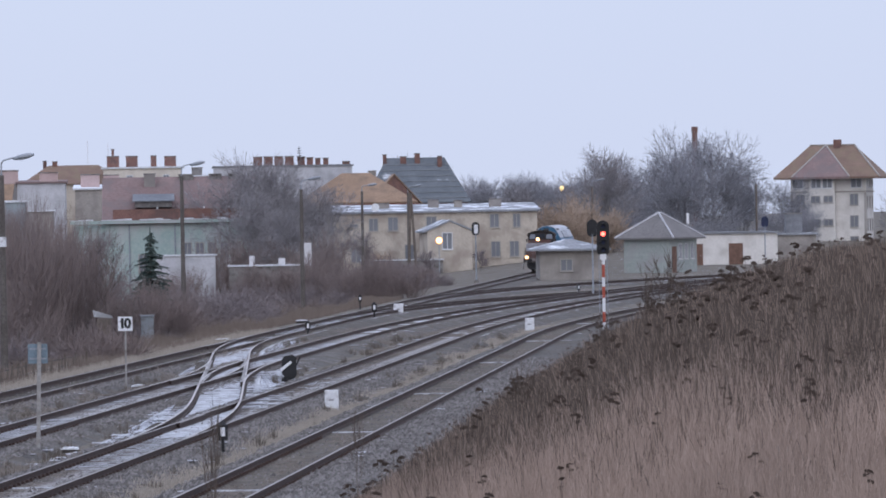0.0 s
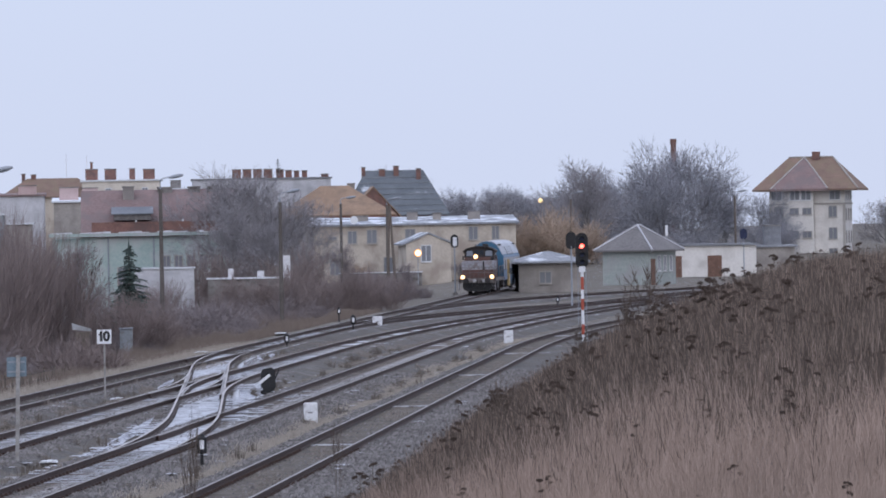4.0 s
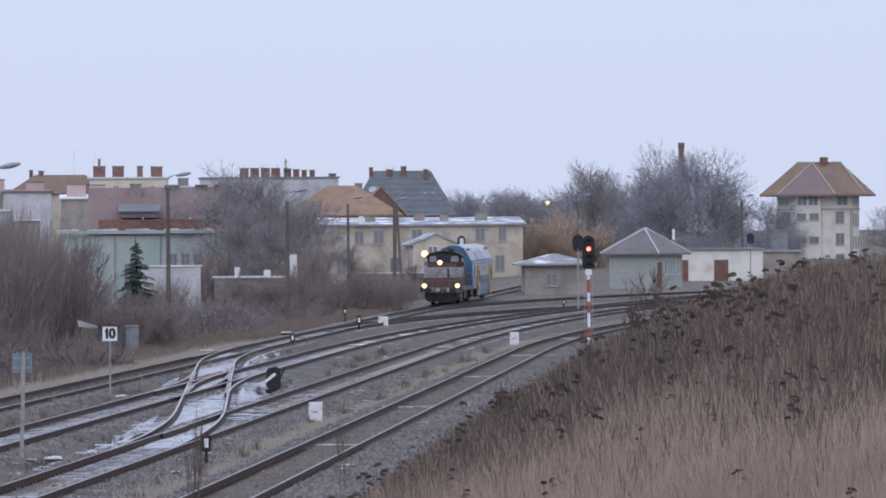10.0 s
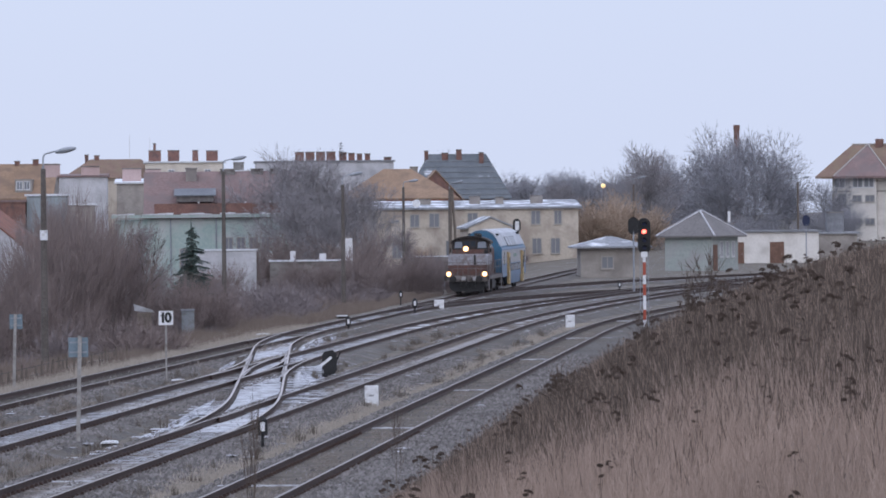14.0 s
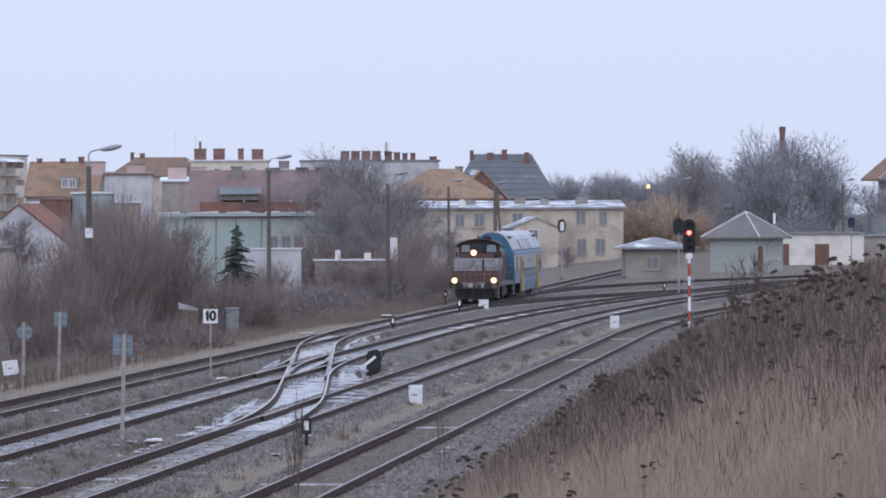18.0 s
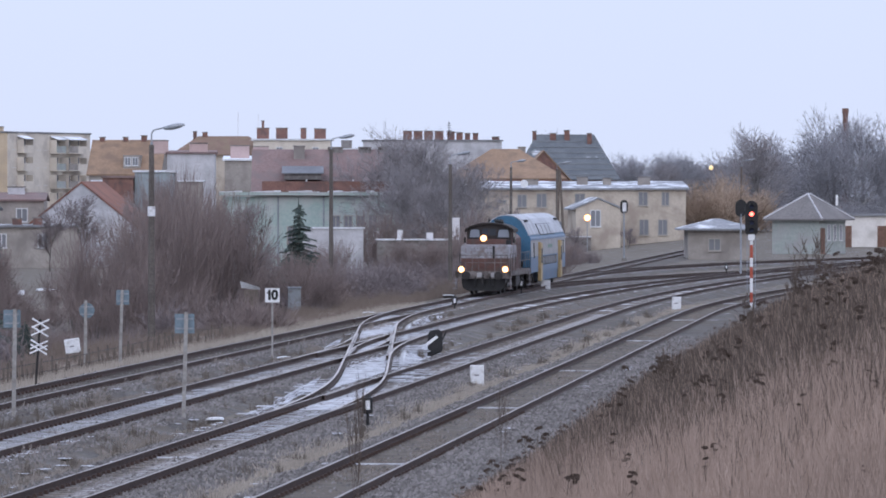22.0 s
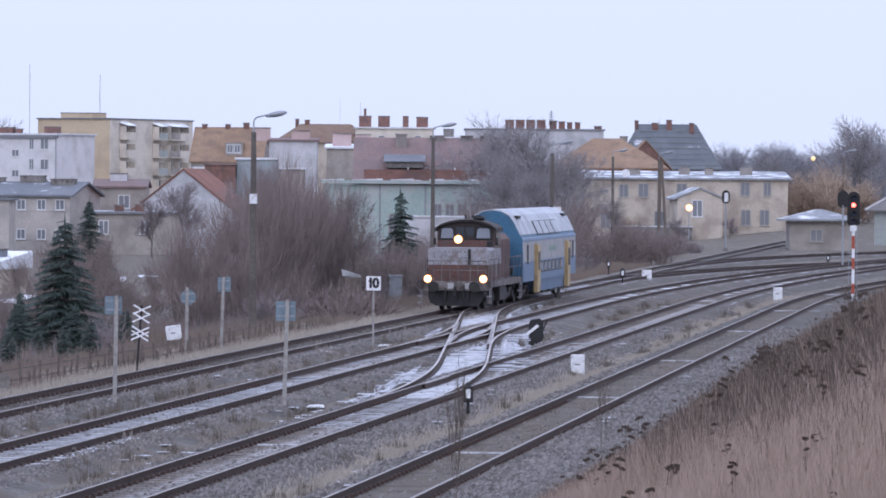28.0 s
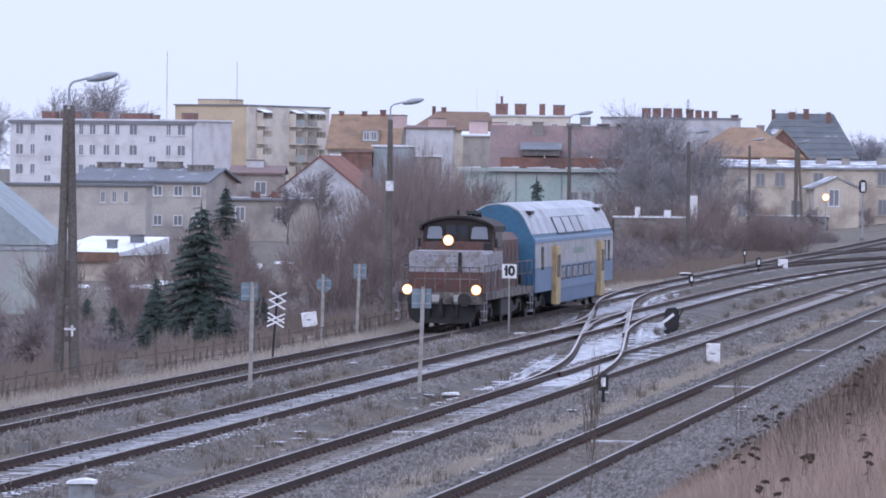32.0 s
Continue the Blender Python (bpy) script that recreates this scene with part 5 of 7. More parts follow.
def main_signal(x, y, zc, head_w, head_h, label, lit, striped, back, top_mat="black", turn=0):
    t = thing("railway_signal", label, "railway signal", pose(x, y, 0, 0, 0, turn))
    zb, zt = GZ, zc - head_h / 2
    if striped:
        k, z = 0, zt - 0.0
        marks = [(zt, zt - 0.42, "white"), (zt - 0.42, zt - 1.05, "red"), (zt - 1.05, zt - 1.5, "white"), (zt - 1.5, zt - 2.05, "red"), (zt - 2.05, zt - 2.75, "white"), (zt - 2.75, zt - 3.25, "red"), (zt - 3.25, zb - 0.2, "white")]
        for a, c, m in marks:
            b = B()
            tube(b, (0, 0, c), (0, 0, a), 0.075, 0.075, 12)
            part("mast_band", b, M[m], t, m + " painted mast section")
        b = B()
        box(b, -0.15, 0.15, -0.12, 0.12, zt - 0.18, zt + 0.1)
        part("head_clamp", b, M["white"], t)
    else:
        b = B()
        tube(b, (0, 0, zb - 0.2), (0, 0, zt + 0.2), 0.07, 0.06, 10)
        part("mast", b, M["galv"], t)
        b = B()
        box(b, -0.2, 0.2, -0.2, 0.2, zb - 0.2, zb + 0.35)
        part("mast_base", b, M["concrete"], t)
    b = B()
    prism(b, [(px, zc + pz) for px, pz in oval(head_w, head_h)], "y", -0.05, 0.02)
    hd = part("head_plate", b, M[top_mat], t, "black oval signal head")
    b = B()
    box(b, -head_w * 0.3, head_w * 0.3, 0.02, 0.3, zc - head_h * 0.4, zc + head_h * 0.4)
    part("lamp_case", b, M[top_mat], hd)
    if not back:
        zs = [zc + head_h * q for q in (0.33, 0.12, -0.12, -0.33)]
        for i, z in enumerate(zs):
            b = B()
            tube(b, (0, -0.06, z), (0, -0.1, z), 0.105, 0.105, 16)
            part("lens", b, M["lamp_red"] if i == lit else M["signal_blue"], hd, "lit red lens" if i == lit else "")
            b = B()
            prism(b, [(0.15 * math.cos(a), z + 0.15 * math.sin(a)) for a in [math.pi * j / 8 for j in range(9)]] + [(0.13 * math.cos(a), z + 0.13 * math.sin(a)) for a in [math.pi * (8 - j) / 8 for j in range(9)]], "y", -0.32, -0.05)
            part("visor", b, M["black"], hd)
    return t


sg = main_signal(21.2, 199, 4.25, 0.62, 1.75, "colour-light railway signal showing red on a red and white mast", 1, True, False)
b = B()
for k in range(8):
    box(b, -0.2, 0.2, 0.1, 0.13, 0.2 + 0.38 * k, 0.235 + 0.38 * k)
for s in (-0.2, 0.2):
    tube(b, (s, 0.12, -0.4), (s, 0.12, 3.4), 0.016, 0.016, 6)
part("ladder", b, M["galv"], sg)
main_signal(29.05, 279.5, 4.4, 0.75, 1.2, "unlit railway signal on a grey mast", -1, False, True)
sg = main_signal(25.9, 344.7, 4.25, 0.66, 1.15, "unlit railway signal with a pale mast", -1, False, True)
b = B()
box(b, -0.14, 0.2, -0.062, -0.052, 3.85, 4.6)
part("face_plate", b, M["marker"], sg, "pale panel on the signal head")
main_signal(61.6, 420, 4.15, 0.75, 1.15, "dark blue unlit railway signal behind the bank", -1, False, True, "signal_blue")
wp = thing("sign_plate", "small white plate on a thin post", "sign", pose(53.6, 420, 0))
b = B()
tube(b, (0, 0.03, -0.5), (0, 0.03, 5.2), 0.03, 0.03, 6)
part("post", b, M["galv"], wp)
b = B()
box(b, -0.13, 0.13, -0.02, 0.0, 4.1, 5.2)
part("plate", b, M["white"], wp)


def post_sign(name, label, x, y, top, plate, pz, pw, ph, tilt=0.0, round_=False, dx=0.0):
    t = thing(name, label, "sign", pose(x, y, 0), "signs beside the crossing" if plate == "sign_back" else "")
    b = B()
    box(b, -0.05, 0.05, -0.05, 0.05, GZ - 0.2, top, Matrix.Translation((0, 0, 0)) @ pose(0, 0, 0, 0, tilt, 0))
    part("post", b, M["post_pale"], t)
    b = B()
    if round_:
        tube(b, (dx, 0.06, pz), (dx, 0.075, pz), pw / 2, pw / 2, 24)
    else:
        box(b, dx - pw / 2, dx + pw / 2, 0.06, 0.075, pz - ph / 2, pz + ph / 2)
    pl = part("plate", b, M[plate], t)
    for z in (pz - ph * 0.25, pz + ph * 0.25):
        b = B()
        box(b, dx - pw * 0.42, dx + pw * 0.42, 0.052, 0.06, z - 0.02, z + 0.02)
        part("plate_rib", b, M["galv"], pl)
    return t


post_sign("back_of_sign", "back of a square sign on a pale concrete post", -3.44, 103.9, 2.5, "sign_back", 2.2, 0.5, 0.5, 1.5, dx=0.02)
post_sign("back_of_sign", "back of a square sign on a pale leaning post", -7.83, 104.65, 2.55, "sign_back", 2.3, 0.44, 0.46, 0.8, dx=-0.05)
post_sign("back_of_sign", "back of a square sign on a tall concrete post", -6.76, 138.9, 2.2, "sign_back", 1.95, 0.44, 0.5, 1.6, dx=0.08)
post_sign("back_of_sign", "back of a round sign on a concrete post", -7.84, 136.9, 1.9, "sign_back", 1.56, 0.52, 0.5, 0.5, True, dx=0.05)
# speed board with figures
sp = thing("speed_board", "white speed board with black figures on a post", "sign", pose(-1.6, 140.75, 0))
b = B()
box(b, -0.03, 0.03, 0.03, 0.09, GZ - 0.2, 2.2)
part("post", b, M["post_pale"], sp)
b = B()
box(b, -0.25, 0.25, -0.005, 0.025, 1.73, 2.22)
part("board", b, M["white"], sp)
for body_f, x in (("1", -0.10), ("0", 0.08)):
    txt = bpy.data.curves.new("figure", "FONT")
    txt.body = body_f
    txt.size = 0.46
    txt.align_x, txt.align_y = "CENTER", "CENTER"
    txt.extrude = 0.002
    txt.offset = 0.022
    tob = new("figure", txt)
    dg = bpy.context.evaluated_depsgraph_get()
    fig_mesh = bpy.data.meshes.new_from_object(tob.evaluated_get(dg))
    bpy.data.objects.remove(tob)
    fig_mesh.materials.append(M["black"])
    fig = new("figure", fig_mesh)
    fig.matrix_basis = pose(x, -0.012, 1.975, 90, 0, 0)
    fig.parent = sp
b = B()
box(b, -0.10, 0.0, -0.003, 0.003, -0.024, 0.024, pose(-0.10, -0.0125, 2.10, 0, -38, 0))
part("figure", b, M["black"], sp)
# crossing sign: two white crosses one above the other
cr = thing("crossing_sign", "two white crossed boards stacked on a dark post", "sign", pose(-8.46, 122, 0, 0, 4, 0))
b = B()
tube(b, (0, 0.06, GZ - 0.2), (0, 0.06, 1.75), 0.035, 0.035, 8)
part("post", b, M["steel_dark"], cr)
for zc, s in ((1.62, 1.0), (1.38, 1.0), (0.98, 1.0), (0.84, 1.0)):
    for a in (28, -28):
        b = B()
        box(b, -0.29, 0.29, -0.012 + 0.012 * (a > 0), 0.0 + 0.012 * (a > 0), -0.024, 0.024, pose(0.02, 0, zc, 0, a, 0))
        part("cross_board", b, M["white"], cr)
# white markers
for x, y, w, h, tl in ((4.84, 124.2, 0.42, 0.46, 0), (13.3, 238.3, 0.57, 0.55, 0), (17.8, 202.1, 0.45, 0.52, 0), (-8.40, 139.6, 0.52, 0.30, -8)):
    t = thing("marker_stone", "whitewashed concrete marker stone beside the track", "marker", pose(x, y, GZ + 0.06 if not tl else 0.02, 0, tl, 0), "white marker stones")
    if tl:
        b = B()
        tube(b, (0, 0, -0.9), (0, 0, 0.02), 0.05, 0.05, 8)
        part("foot", b, M["wood"], t)
    b = B()
    box(b, -w / 2, w / 2, -0.09, 0.09, 0.0, h + 0.2)
    bevelled(b, 0.025, 2)
    part("stone", b, M["marker"], t)
    b = B()
    box(b, -0.09, 0.06, -0.096, -0.088, h * 0.72, h * 0.72 + 0.05)
    part("mark", b, M["mark_grey"], t)
# point levers and lanterns
pl = thing("point_lever", "black and white point lever with a counterweight", "point lever", pose(4.24, 146.7, 0))
b = B()
box(b, -0.32, 0.34, -0.2, 0.2, GZ, GZ + 0.16)
part("base", b, M["black"], pl)
b = B()
prism(b, [(-0.30, -0.3), (0.12, -0.3), (0.24, -0.1), (0.22, 0.48), (0.10, 0.6), (-0.22, 0.55), (-0.30, 0.4)], "y", -0.12, 0.12)
part("counterweight", b, M["black"], pl)
b = B()
box(b, -0.24, 0.24, -0.135, -0.122, 0.2, 0.3, pose(0, 0, 0, 0, -38, 0))
part("white_stripe", b, M["white"], pl)
b = B()
tube(b, (0.05, 0, -0.2), (0.36, 0, 0.52), 0.03, 0.025, 8)
part("handle", b, M["black"], pl)


def lantern(x, y, h, w, label):
    t = thing("point_lantern", label, "point lantern", pose(x, y, 0), "point lanterns")
    b = B()
    box(b, -0.16, 0.16, -0.12, 0.12, GZ, GZ + 0.12)
    tube(b, (0, 0, GZ), (0, 0, h - w * 1.5), 0.045, 0.04, 8)
    part("stand", b, M["black"], t)
    b = B()
    box(b, -w / 2, w / 2, -w / 2, w / 2, h - w * 1.6, h)
    bevelled(b, 0.02, 1)
    c = part("case", b, M["black"], t)
    b = B()
    box(b, -w * 0.22, w * 0.22, -w / 2 - 0.012, -w / 2 - 0.002, h - w * 1.2, h - w * 0.3)
    part("glass", b, M["white"], c)
    b = B()
    tube(b, (0, 0, h), (0, 0, h + 0.08), w * 0.35, w * 0.2, 10)
    part("cap", b, M["black"], c)


lantern(1.23, 101.9, 0.42, 0.25, "black point lantern with a white glass on a stand")
lantern(6.62, 198.0, 0.42, 0.24, "small black point lantern beside the switch")
lantern(11.35, 227.7, 0.62, 0.28, "small dark point lantern beside the switch")
lantern(11.87, 255.9, 0.5, 0.22, "small pale point lantern beside the hedge")
lantern(28.2, 281, 0.5, 0.22, "small pale point lantern beside the signal mast")
for x, y, w in ((-1.19, 141.65, 0.55), (2.42, 193.9, 0.75), (7.22, 226.0, 0.75), (-2.64, 103.6, 0.5), (16.39, 329, 0.7), (36, 300, 0.8), (5.4, 143.5, 0.4), (31, 292, 0.9)):
    t = thing("point_machine", "low dark switch box with a snowy lid", "switch box", pose(x, y, GZ), "low switch boxes")
    b = B()
    w *= 0.8
    box(b, -w / 2, w / 2, -0.3, 0.3, 0.0, 0.22)
    bevelled(b, 0.03, 1)
    part("case", b, M["steel_dark"], t)
    b = B()
    prism(b, [(-w / 2 - 0.03, 0.222), (w / 2 + 0.03, 0.222), (w / 2, 0.265), (w * 0.15, 0.28), (-w * 0.3, 0.27), (-w / 2, 0.25)], "y", -0.33, 0.33)
    part("lid", b, M["lid_snow"], t, "snow-covered lid")
rb = thing("relay_box", "blue-grey relay box with a snowy white lid", "relay box", pose(-7.87, 67.8, 0.1))
b = B()
box(b, -0.2, 0.2, -0.16, 0.16, -0.5, 0.12)
bevelled(b, 0.02, 1)
part("case", b, M["cabinet"], rb)
b = B()
prism(b, [(-0.25, 0.125), (0.25, 0.125), (0.24, 0.18), (0.06, 0.21), (-0.1, 0.19), (-0.24, 0.16)], "y", -0.22, 0.22)
part("lid", b, M["lid_snow"], rb, "snow-covered lid")
gc = thing("relay_cabinet", "grey steel relay cabinet beside the hedge", "cabinet", pose(-1.21, 203.5, 0))
b = B()
box(b, -0.32, 0.32, -0.25, 0.25, -0.7, 0.72)
bevelled(b, 0.02, 1)
part("case", b, M["cabinet"], gc)
b = B()
box(b, -0.36, 0.36, -0.3, 0.3, 0.725, 0.79)
part("roof", b, M["galv"], gc)
b = B()
box(b, -0.26, 0.26, -0.265, -0.252, -0.5, 0.6)
part("door", b, M["cabinet"], gc)
# sheet moved and scaled to fit the camera's view, its wall added
tb = thing("garden_shed", "small wooden garden shed with a pale corrugated roof", "shed", pose(-3.0, 177, 1.2))
b = B()
for k in range(12):
    x = -0.6 + 0.1 * k
    face(b, (x, 0, 0.75 - 0.035 * k), (x + 0.05, 0.04, 0.73 - 0.035 * k), (x + 0.13, 0.24, 0.25 - 0.01 * k), (x + 0.08, 0.2, 0.27 - 0.01 * k))
    face(b, (x + 0.05, 0.04, 0.73 - 0.035 * k), (x + 0.1, 0, 0.71 - 0.035 * k), (x + 0.18, 0.2, 0.25 - 0.01 * k), (x + 0.13, 0.24, 0.25 - 0.01 * k))
part("roof", b, M["roof_snow"], tb, "pale corrugated sheet")
b = B()
box(b, -0.35, 0.5, 0.26, 0.9, -4.2, 0.12)
part("wall", b, M["wood"], tb)
tb.scale = (0.7, 0.6, 0.62)
# frosted yard wall and clutter behind the hedge
for x0, x1, y, z0, z1, m, lab in ((4.3, 10.3, 300, 1.6, 2.05, "roof_snow", "low snow-dusted shed roof behind the hedge"), (-1.0, 3.3, 300, 0.2, 2.9, "plaster_gable", "white yard wall behind the hedge"), (21, 30, 448, -1.2, 0.6, "concrete", "low grey yard wall")):
    t = thing("yard_wall", lab, "wall", pose(0, y, 0))
    b = B()
    box(b, x0, x1, 0, 0.25, -3, z1 - 0.12)
    part("wall", b, M["concrete" if m == "roof_snow" else m], t)
    b = B()
    box(b, x0 - 0.1, x1 + 0.1, -0.1, 0.6, z1 - 0.118, z1)
    part("coping", b, M["roof_snow"], t)
for x, y, z, w in ((6.0, 300.3, 2.1, 0.4), (8.2, 300.3, 1.9, 0.5), (10.1, 300.3, 3.0, 0.6)):
    t = thing("vent_flue", "pale small masonry flue on the yard sheds", "flue", pose(x, y, 0), "small flues on the sheds")
    b = B()
    box(b, -w / 2, w / 2, -0.2, 0.2, -0.5, z + 0.6)
    bevelled(b, 0.02, 1)
    part("flue", b, M["plaster_white"], t)
# stake fence along the hedge
fe = thing("stake_fence", "uneven weathered stake fence along the hedge", "fence")
rnd = random.Random(5)
stake = []
for h in (0.72, 0.85, 1.0):
    b = B()
    tube(b, (0, 0, -0.5), (0, 0, h), 0.045, 0.035, 6)
    stake.append(mesh_of("stake", b, M["wood"]))
for k in range(120):
    y = 118 + 0.82 * k
    x = t1(y) - 3.5 - 0.25 * math.sin(y * 0.10)
    if rnd.random() < 0.8:
        shared("stake", stake[k % 3], fe, pose(x, y, -0.7, rnd.uniform(-6, 6), rnd.uniform(-7, 7), rnd.uniform(0, 180)))
for z in (0.1, 0.4):
    b = B()
    pipe(b, [(t1(y) - 3.5 - 0.25 * math.sin(y * 0.10), y, z - 0.25) for y in range(118, 217, 3)], 0.012, 4)
    part("wire", b, M["steel_dark"], fe)["kind"] = "stuff"
b = B()
box(b, -0.35, 0.35, -0.03, 0.03, -0.4, 0.45)
fb = part("board", b, M["concrete"], fe, "grey board set in the fence")
fb.matrix_basis = pose(t1(147) - 3.4, 147, -0.3, 0, 2, 8)


# ---- trees and scrub ----
def islands(name, c1, c2, rough=0.9):
    m = bpy.data.materials.new(name)
    m.use_nodes = True
    n, l = m.node_tree.nodes, m.node_tree.links
    b = n["Principled BSDF"]
    g = n.new("ShaderNodeNewGeometry")
    r = n.new("ShaderNodeValToRGB")
    r.color_ramp.elements[0].color, r.color_ramp.elements[1].color = (*c1, 1), (*c2, 1)
    tc = n.new("ShaderNodeTexCoord")
    nz = n.new("ShaderNodeTexNoise")
    nz.inputs["Scale"].default_value = 0.6
    l.new(tc.outputs["Object"], nz.inputs["Vector"])
    mx = n.new("ShaderNodeMath")
    mx.operation = "MULTIPLY_ADD"
    mx.inputs[1].default_value = 0.6
    ad = n.new("ShaderNodeMath")
    ad.operation = "MULTIPLY"
    ad.inputs[1].default_value = 0.5
    l.new(nz.outputs["Fac"], ad.inputs[0])
    l.new(g.outputs["Random Per Island"], mx.inputs[0])
    l.new(ad.outputs[0], mx.inputs[2])
    l.new(mx.outputs[0], r.inputs[0])
    l.new(r.outputs["Color"], b.inputs["Base Color"])
    b.inputs["Roughness"].default_value = rough
    b.inputs["Specular IOR Level"].default_value = 0.15
    return m


M.update({
    "bark": surf("grey_brown_bark", (0.085, 0.075, 0.072), (0.165, 0.148, 0.142), 1.5, 0.95, 0.4, 14.0, stretch=(1, 1, 0.3)),
    # scrub twigs lightened and cooled: the colour stands in for haze
    "twig": islands("bare_twigs", (0.15, 0.13, 0.135), (0.27, 0.235, 0.24)),
    "twig_red": islands("reddish_bare_twigs", (0.15, 0.12, 0.115), (0.27, 0.222, 0.212)),
    # oak twigs lightened, haze painted into the grey
    "twig_grey": islands("grey_brown_twigs", (0.19, 0.178, 0.19), (0.31, 0.295, 0.31)),
    "twig_ochre": islands("ochre_willow_twigs", (0.30, 0.23, 0.18), (0.46, 0.365, 0.295)),
    # far twigs and bark are paled, with haze put into their colour
    "twig_haze": islands("haze_toned_twigs", (0.19, 0.19, 0.215), (0.31, 0.31, 0.34)),
    "bark_haze": surf("haze_toned_bark", (0.15, 0.145, 0.15), (0.25, 0.24, 0.245), 1.5, 0.95, 0.4, 14.0, stretch=(1, 1, 0.3)),
    "twig_dark": islands("dark_bare_twigs", (0.055, 0.045, 0.043), (0.12, 0.10, 0.098)),
    "needle": islands("dark_spruce_needles", (0.045, 0.068, 0.063), (0.098, 0.128, 0.117)),
    "straw": islands("dead_grass", (0.20, 0.152, 0.128), (0.43, 0.335, 0.285)),
    "straw_pale": islands("pale_dead_grass", (0.145, 0.128, 0.116), (0.32, 0.287, 0.262)),
    # paler copy of the straw colour, mixed in to brighten the slope
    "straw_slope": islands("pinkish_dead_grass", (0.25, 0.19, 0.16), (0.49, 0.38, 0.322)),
    "straw_bleached": islands("bleached_dead_grass", (0.24, 0.215, 0.19), (0.46, 0.415, 0.37)),
    "tuft": islands("dark_dead_tufts", (0.085, 0.072, 0.062), (0.17, 0.148, 0.13)),
    "verge": islands("brown_dead_weeds", (0.12, 0.098, 0.086), (0.25, 0.205, 0.18)),
    "weed": islands("dead_weed_stems", (0.065, 0.053, 0.046), (0.165, 0.132, 0.112)),
    "weed_head": islands("dead_weed_heads", (0.07, 0.053, 0.046), (0.15, 0.115, 0.098)),
    "stone": islands("ballast_stones", (0.04, 0.036, 0.034), (0.275, 0.258, 0.256)),
})


class Soup:
    """Collects many small pieces for one mesh."""

    def __init__(self):
        self.v, self.f = [], []

    def stick(self, p0, p1, r0, r1, n=3):
        d = (p1 - p0)
        if d.length < 1e-6:
            return
        a = d.orthogonal().normalized()
        c = d.cross(a).normalized()
        k = len(self.v)
        for p, r in ((p0, r0), (p1, r1)):
            for i in range(n):
                t = 2 * math.pi * i / n
                self.v.append(p + r * (math.cos(t) * a + math.sin(t) * c))
        for i in range(n):
            self.f.append((k + i, k + (i + 1) % n, k + n + (i + 1) % n, k + n + i))

    def ribbon(self, p0, p1, r0, r1, turn):
        """A slender twig: a narrow strip, turned about its length."""
        d = p1 - p0
        a = d.orthogonal().normalized()
        w = a * math.cos(turn) + d.cross(a).normalized() * math.sin(turn)
        k = len(self.v)
        if r1 > 0:
            self.v += [p0 - w * r0, p0 + w * r0, p1 + w * r1, p1 - w * r1]
            self.f.append((k, k + 1, k + 2, k + 3))
        else:
            self.v += [p0 - w * r0, p0 + w * r0, p1]
            self.f.append((k, k + 1, k + 2))

    def tri(self, a, b, c):
        k = len(self.v)
        self.v += [a, b, c]
        self.f.append((k, k + 1, k + 2))

    def mesh(self, name, material):
        me = bpy.data.meshes.new(name)
        me.from_pydata([tuple(p) for p in self.v], [], self.f)
        me.materials.append(material)
        return me


def grow(seed, height, trunk, levels, fork, spread, droop=0.0, stems=1, gnarl=0.18, twig_r=0.012, open_=0.75):
    """A bare tree: limbs in one soup, twigs in another."""
    rnd = random.Random(seed)
    limb, twig = Soup(), Soup()

    def branch(p, d, length, r, lev):
        segs = 3 if lev < levels - 1 else 2
        q = p
        for s in range(segs):
            d = (d + Vector((rnd.uniform(-1, 1), rnd.uniform(-1, 1), rnd.uniform(-0.5, 0.7) - droop)) * gnarl).normalized()
            e = q + d * (length / segs)
            r2 = max(twig_r * 0.6, r * 0.82)
            if lev >= levels - 2:
                tip = lev == levels and s == segs - 1
                twig.ribbon(q, e, max(r, twig_r), 0 if tip else max(r2, twig_r * 0.8), rnd.uniform(0, math.pi))
            else:
                limb.stick(q, e, r, r2, 6 if lev == 0 else 5)
            if lev < levels and (s > 0 or lev > 0):
                for k in range(fork):
                    if rnd.random() < 0.85:
                        a = rnd.uniform(0, 2 * math.pi)
                        side = (d.orthogonal().normalized() * math.cos(a) + d.cross(d.orthogonal()).normalized() * math.sin(a))
                        nd = (d * (1 - spread) + side * spread + Vector((0, 0, 0.12))).normalized()
                        branch(e, nd, length * rnd.uniform(0.5, 0.78), r2 * 0.62, lev + 1)
            q, r = e, r2
        if lev < levels:
            branch(q, d, length * 0.7, r * 0.9, lev + 1)

    for s in range(stems):
        a = rnd.uniform(0, 2 * math.pi)
        lean = 0.08 if stems == 1 else rnd.uniform(0.1, open_)
        d = Vector((math.cos(a) * lean, math.sin(a) * lean, 1)).normalized()
        base = Vector((rnd.uniform(-0.3, 0.3), rnd.uniform(-0.3, 0.3), -0.3)) * (stems > 1)
        branch(base, d, height * 0.4 * (1 if stems == 1 else rnd.uniform(0.7, 1.1)), trunk, 0)
    return limb, twig


def tree_kind(name, label, category, seed, height, trunk, levels, fork, spread, bark, tw, **kw):
    limb, twig = grow(seed, height, trunk, levels, fork, spread, **kw)
    top = max(p.z for p in limb.v + twig.v)
    s = height / top
    for p in limb.v + twig.v:
        p *= s
    t = thing(name, label, category)
    o = new("trunk", limb.mesh("trunk", M[bark]))
    o.parent = t
    o = new("crown", twig.mesh("crown", M[tw]))
    o.parent = t
    return t


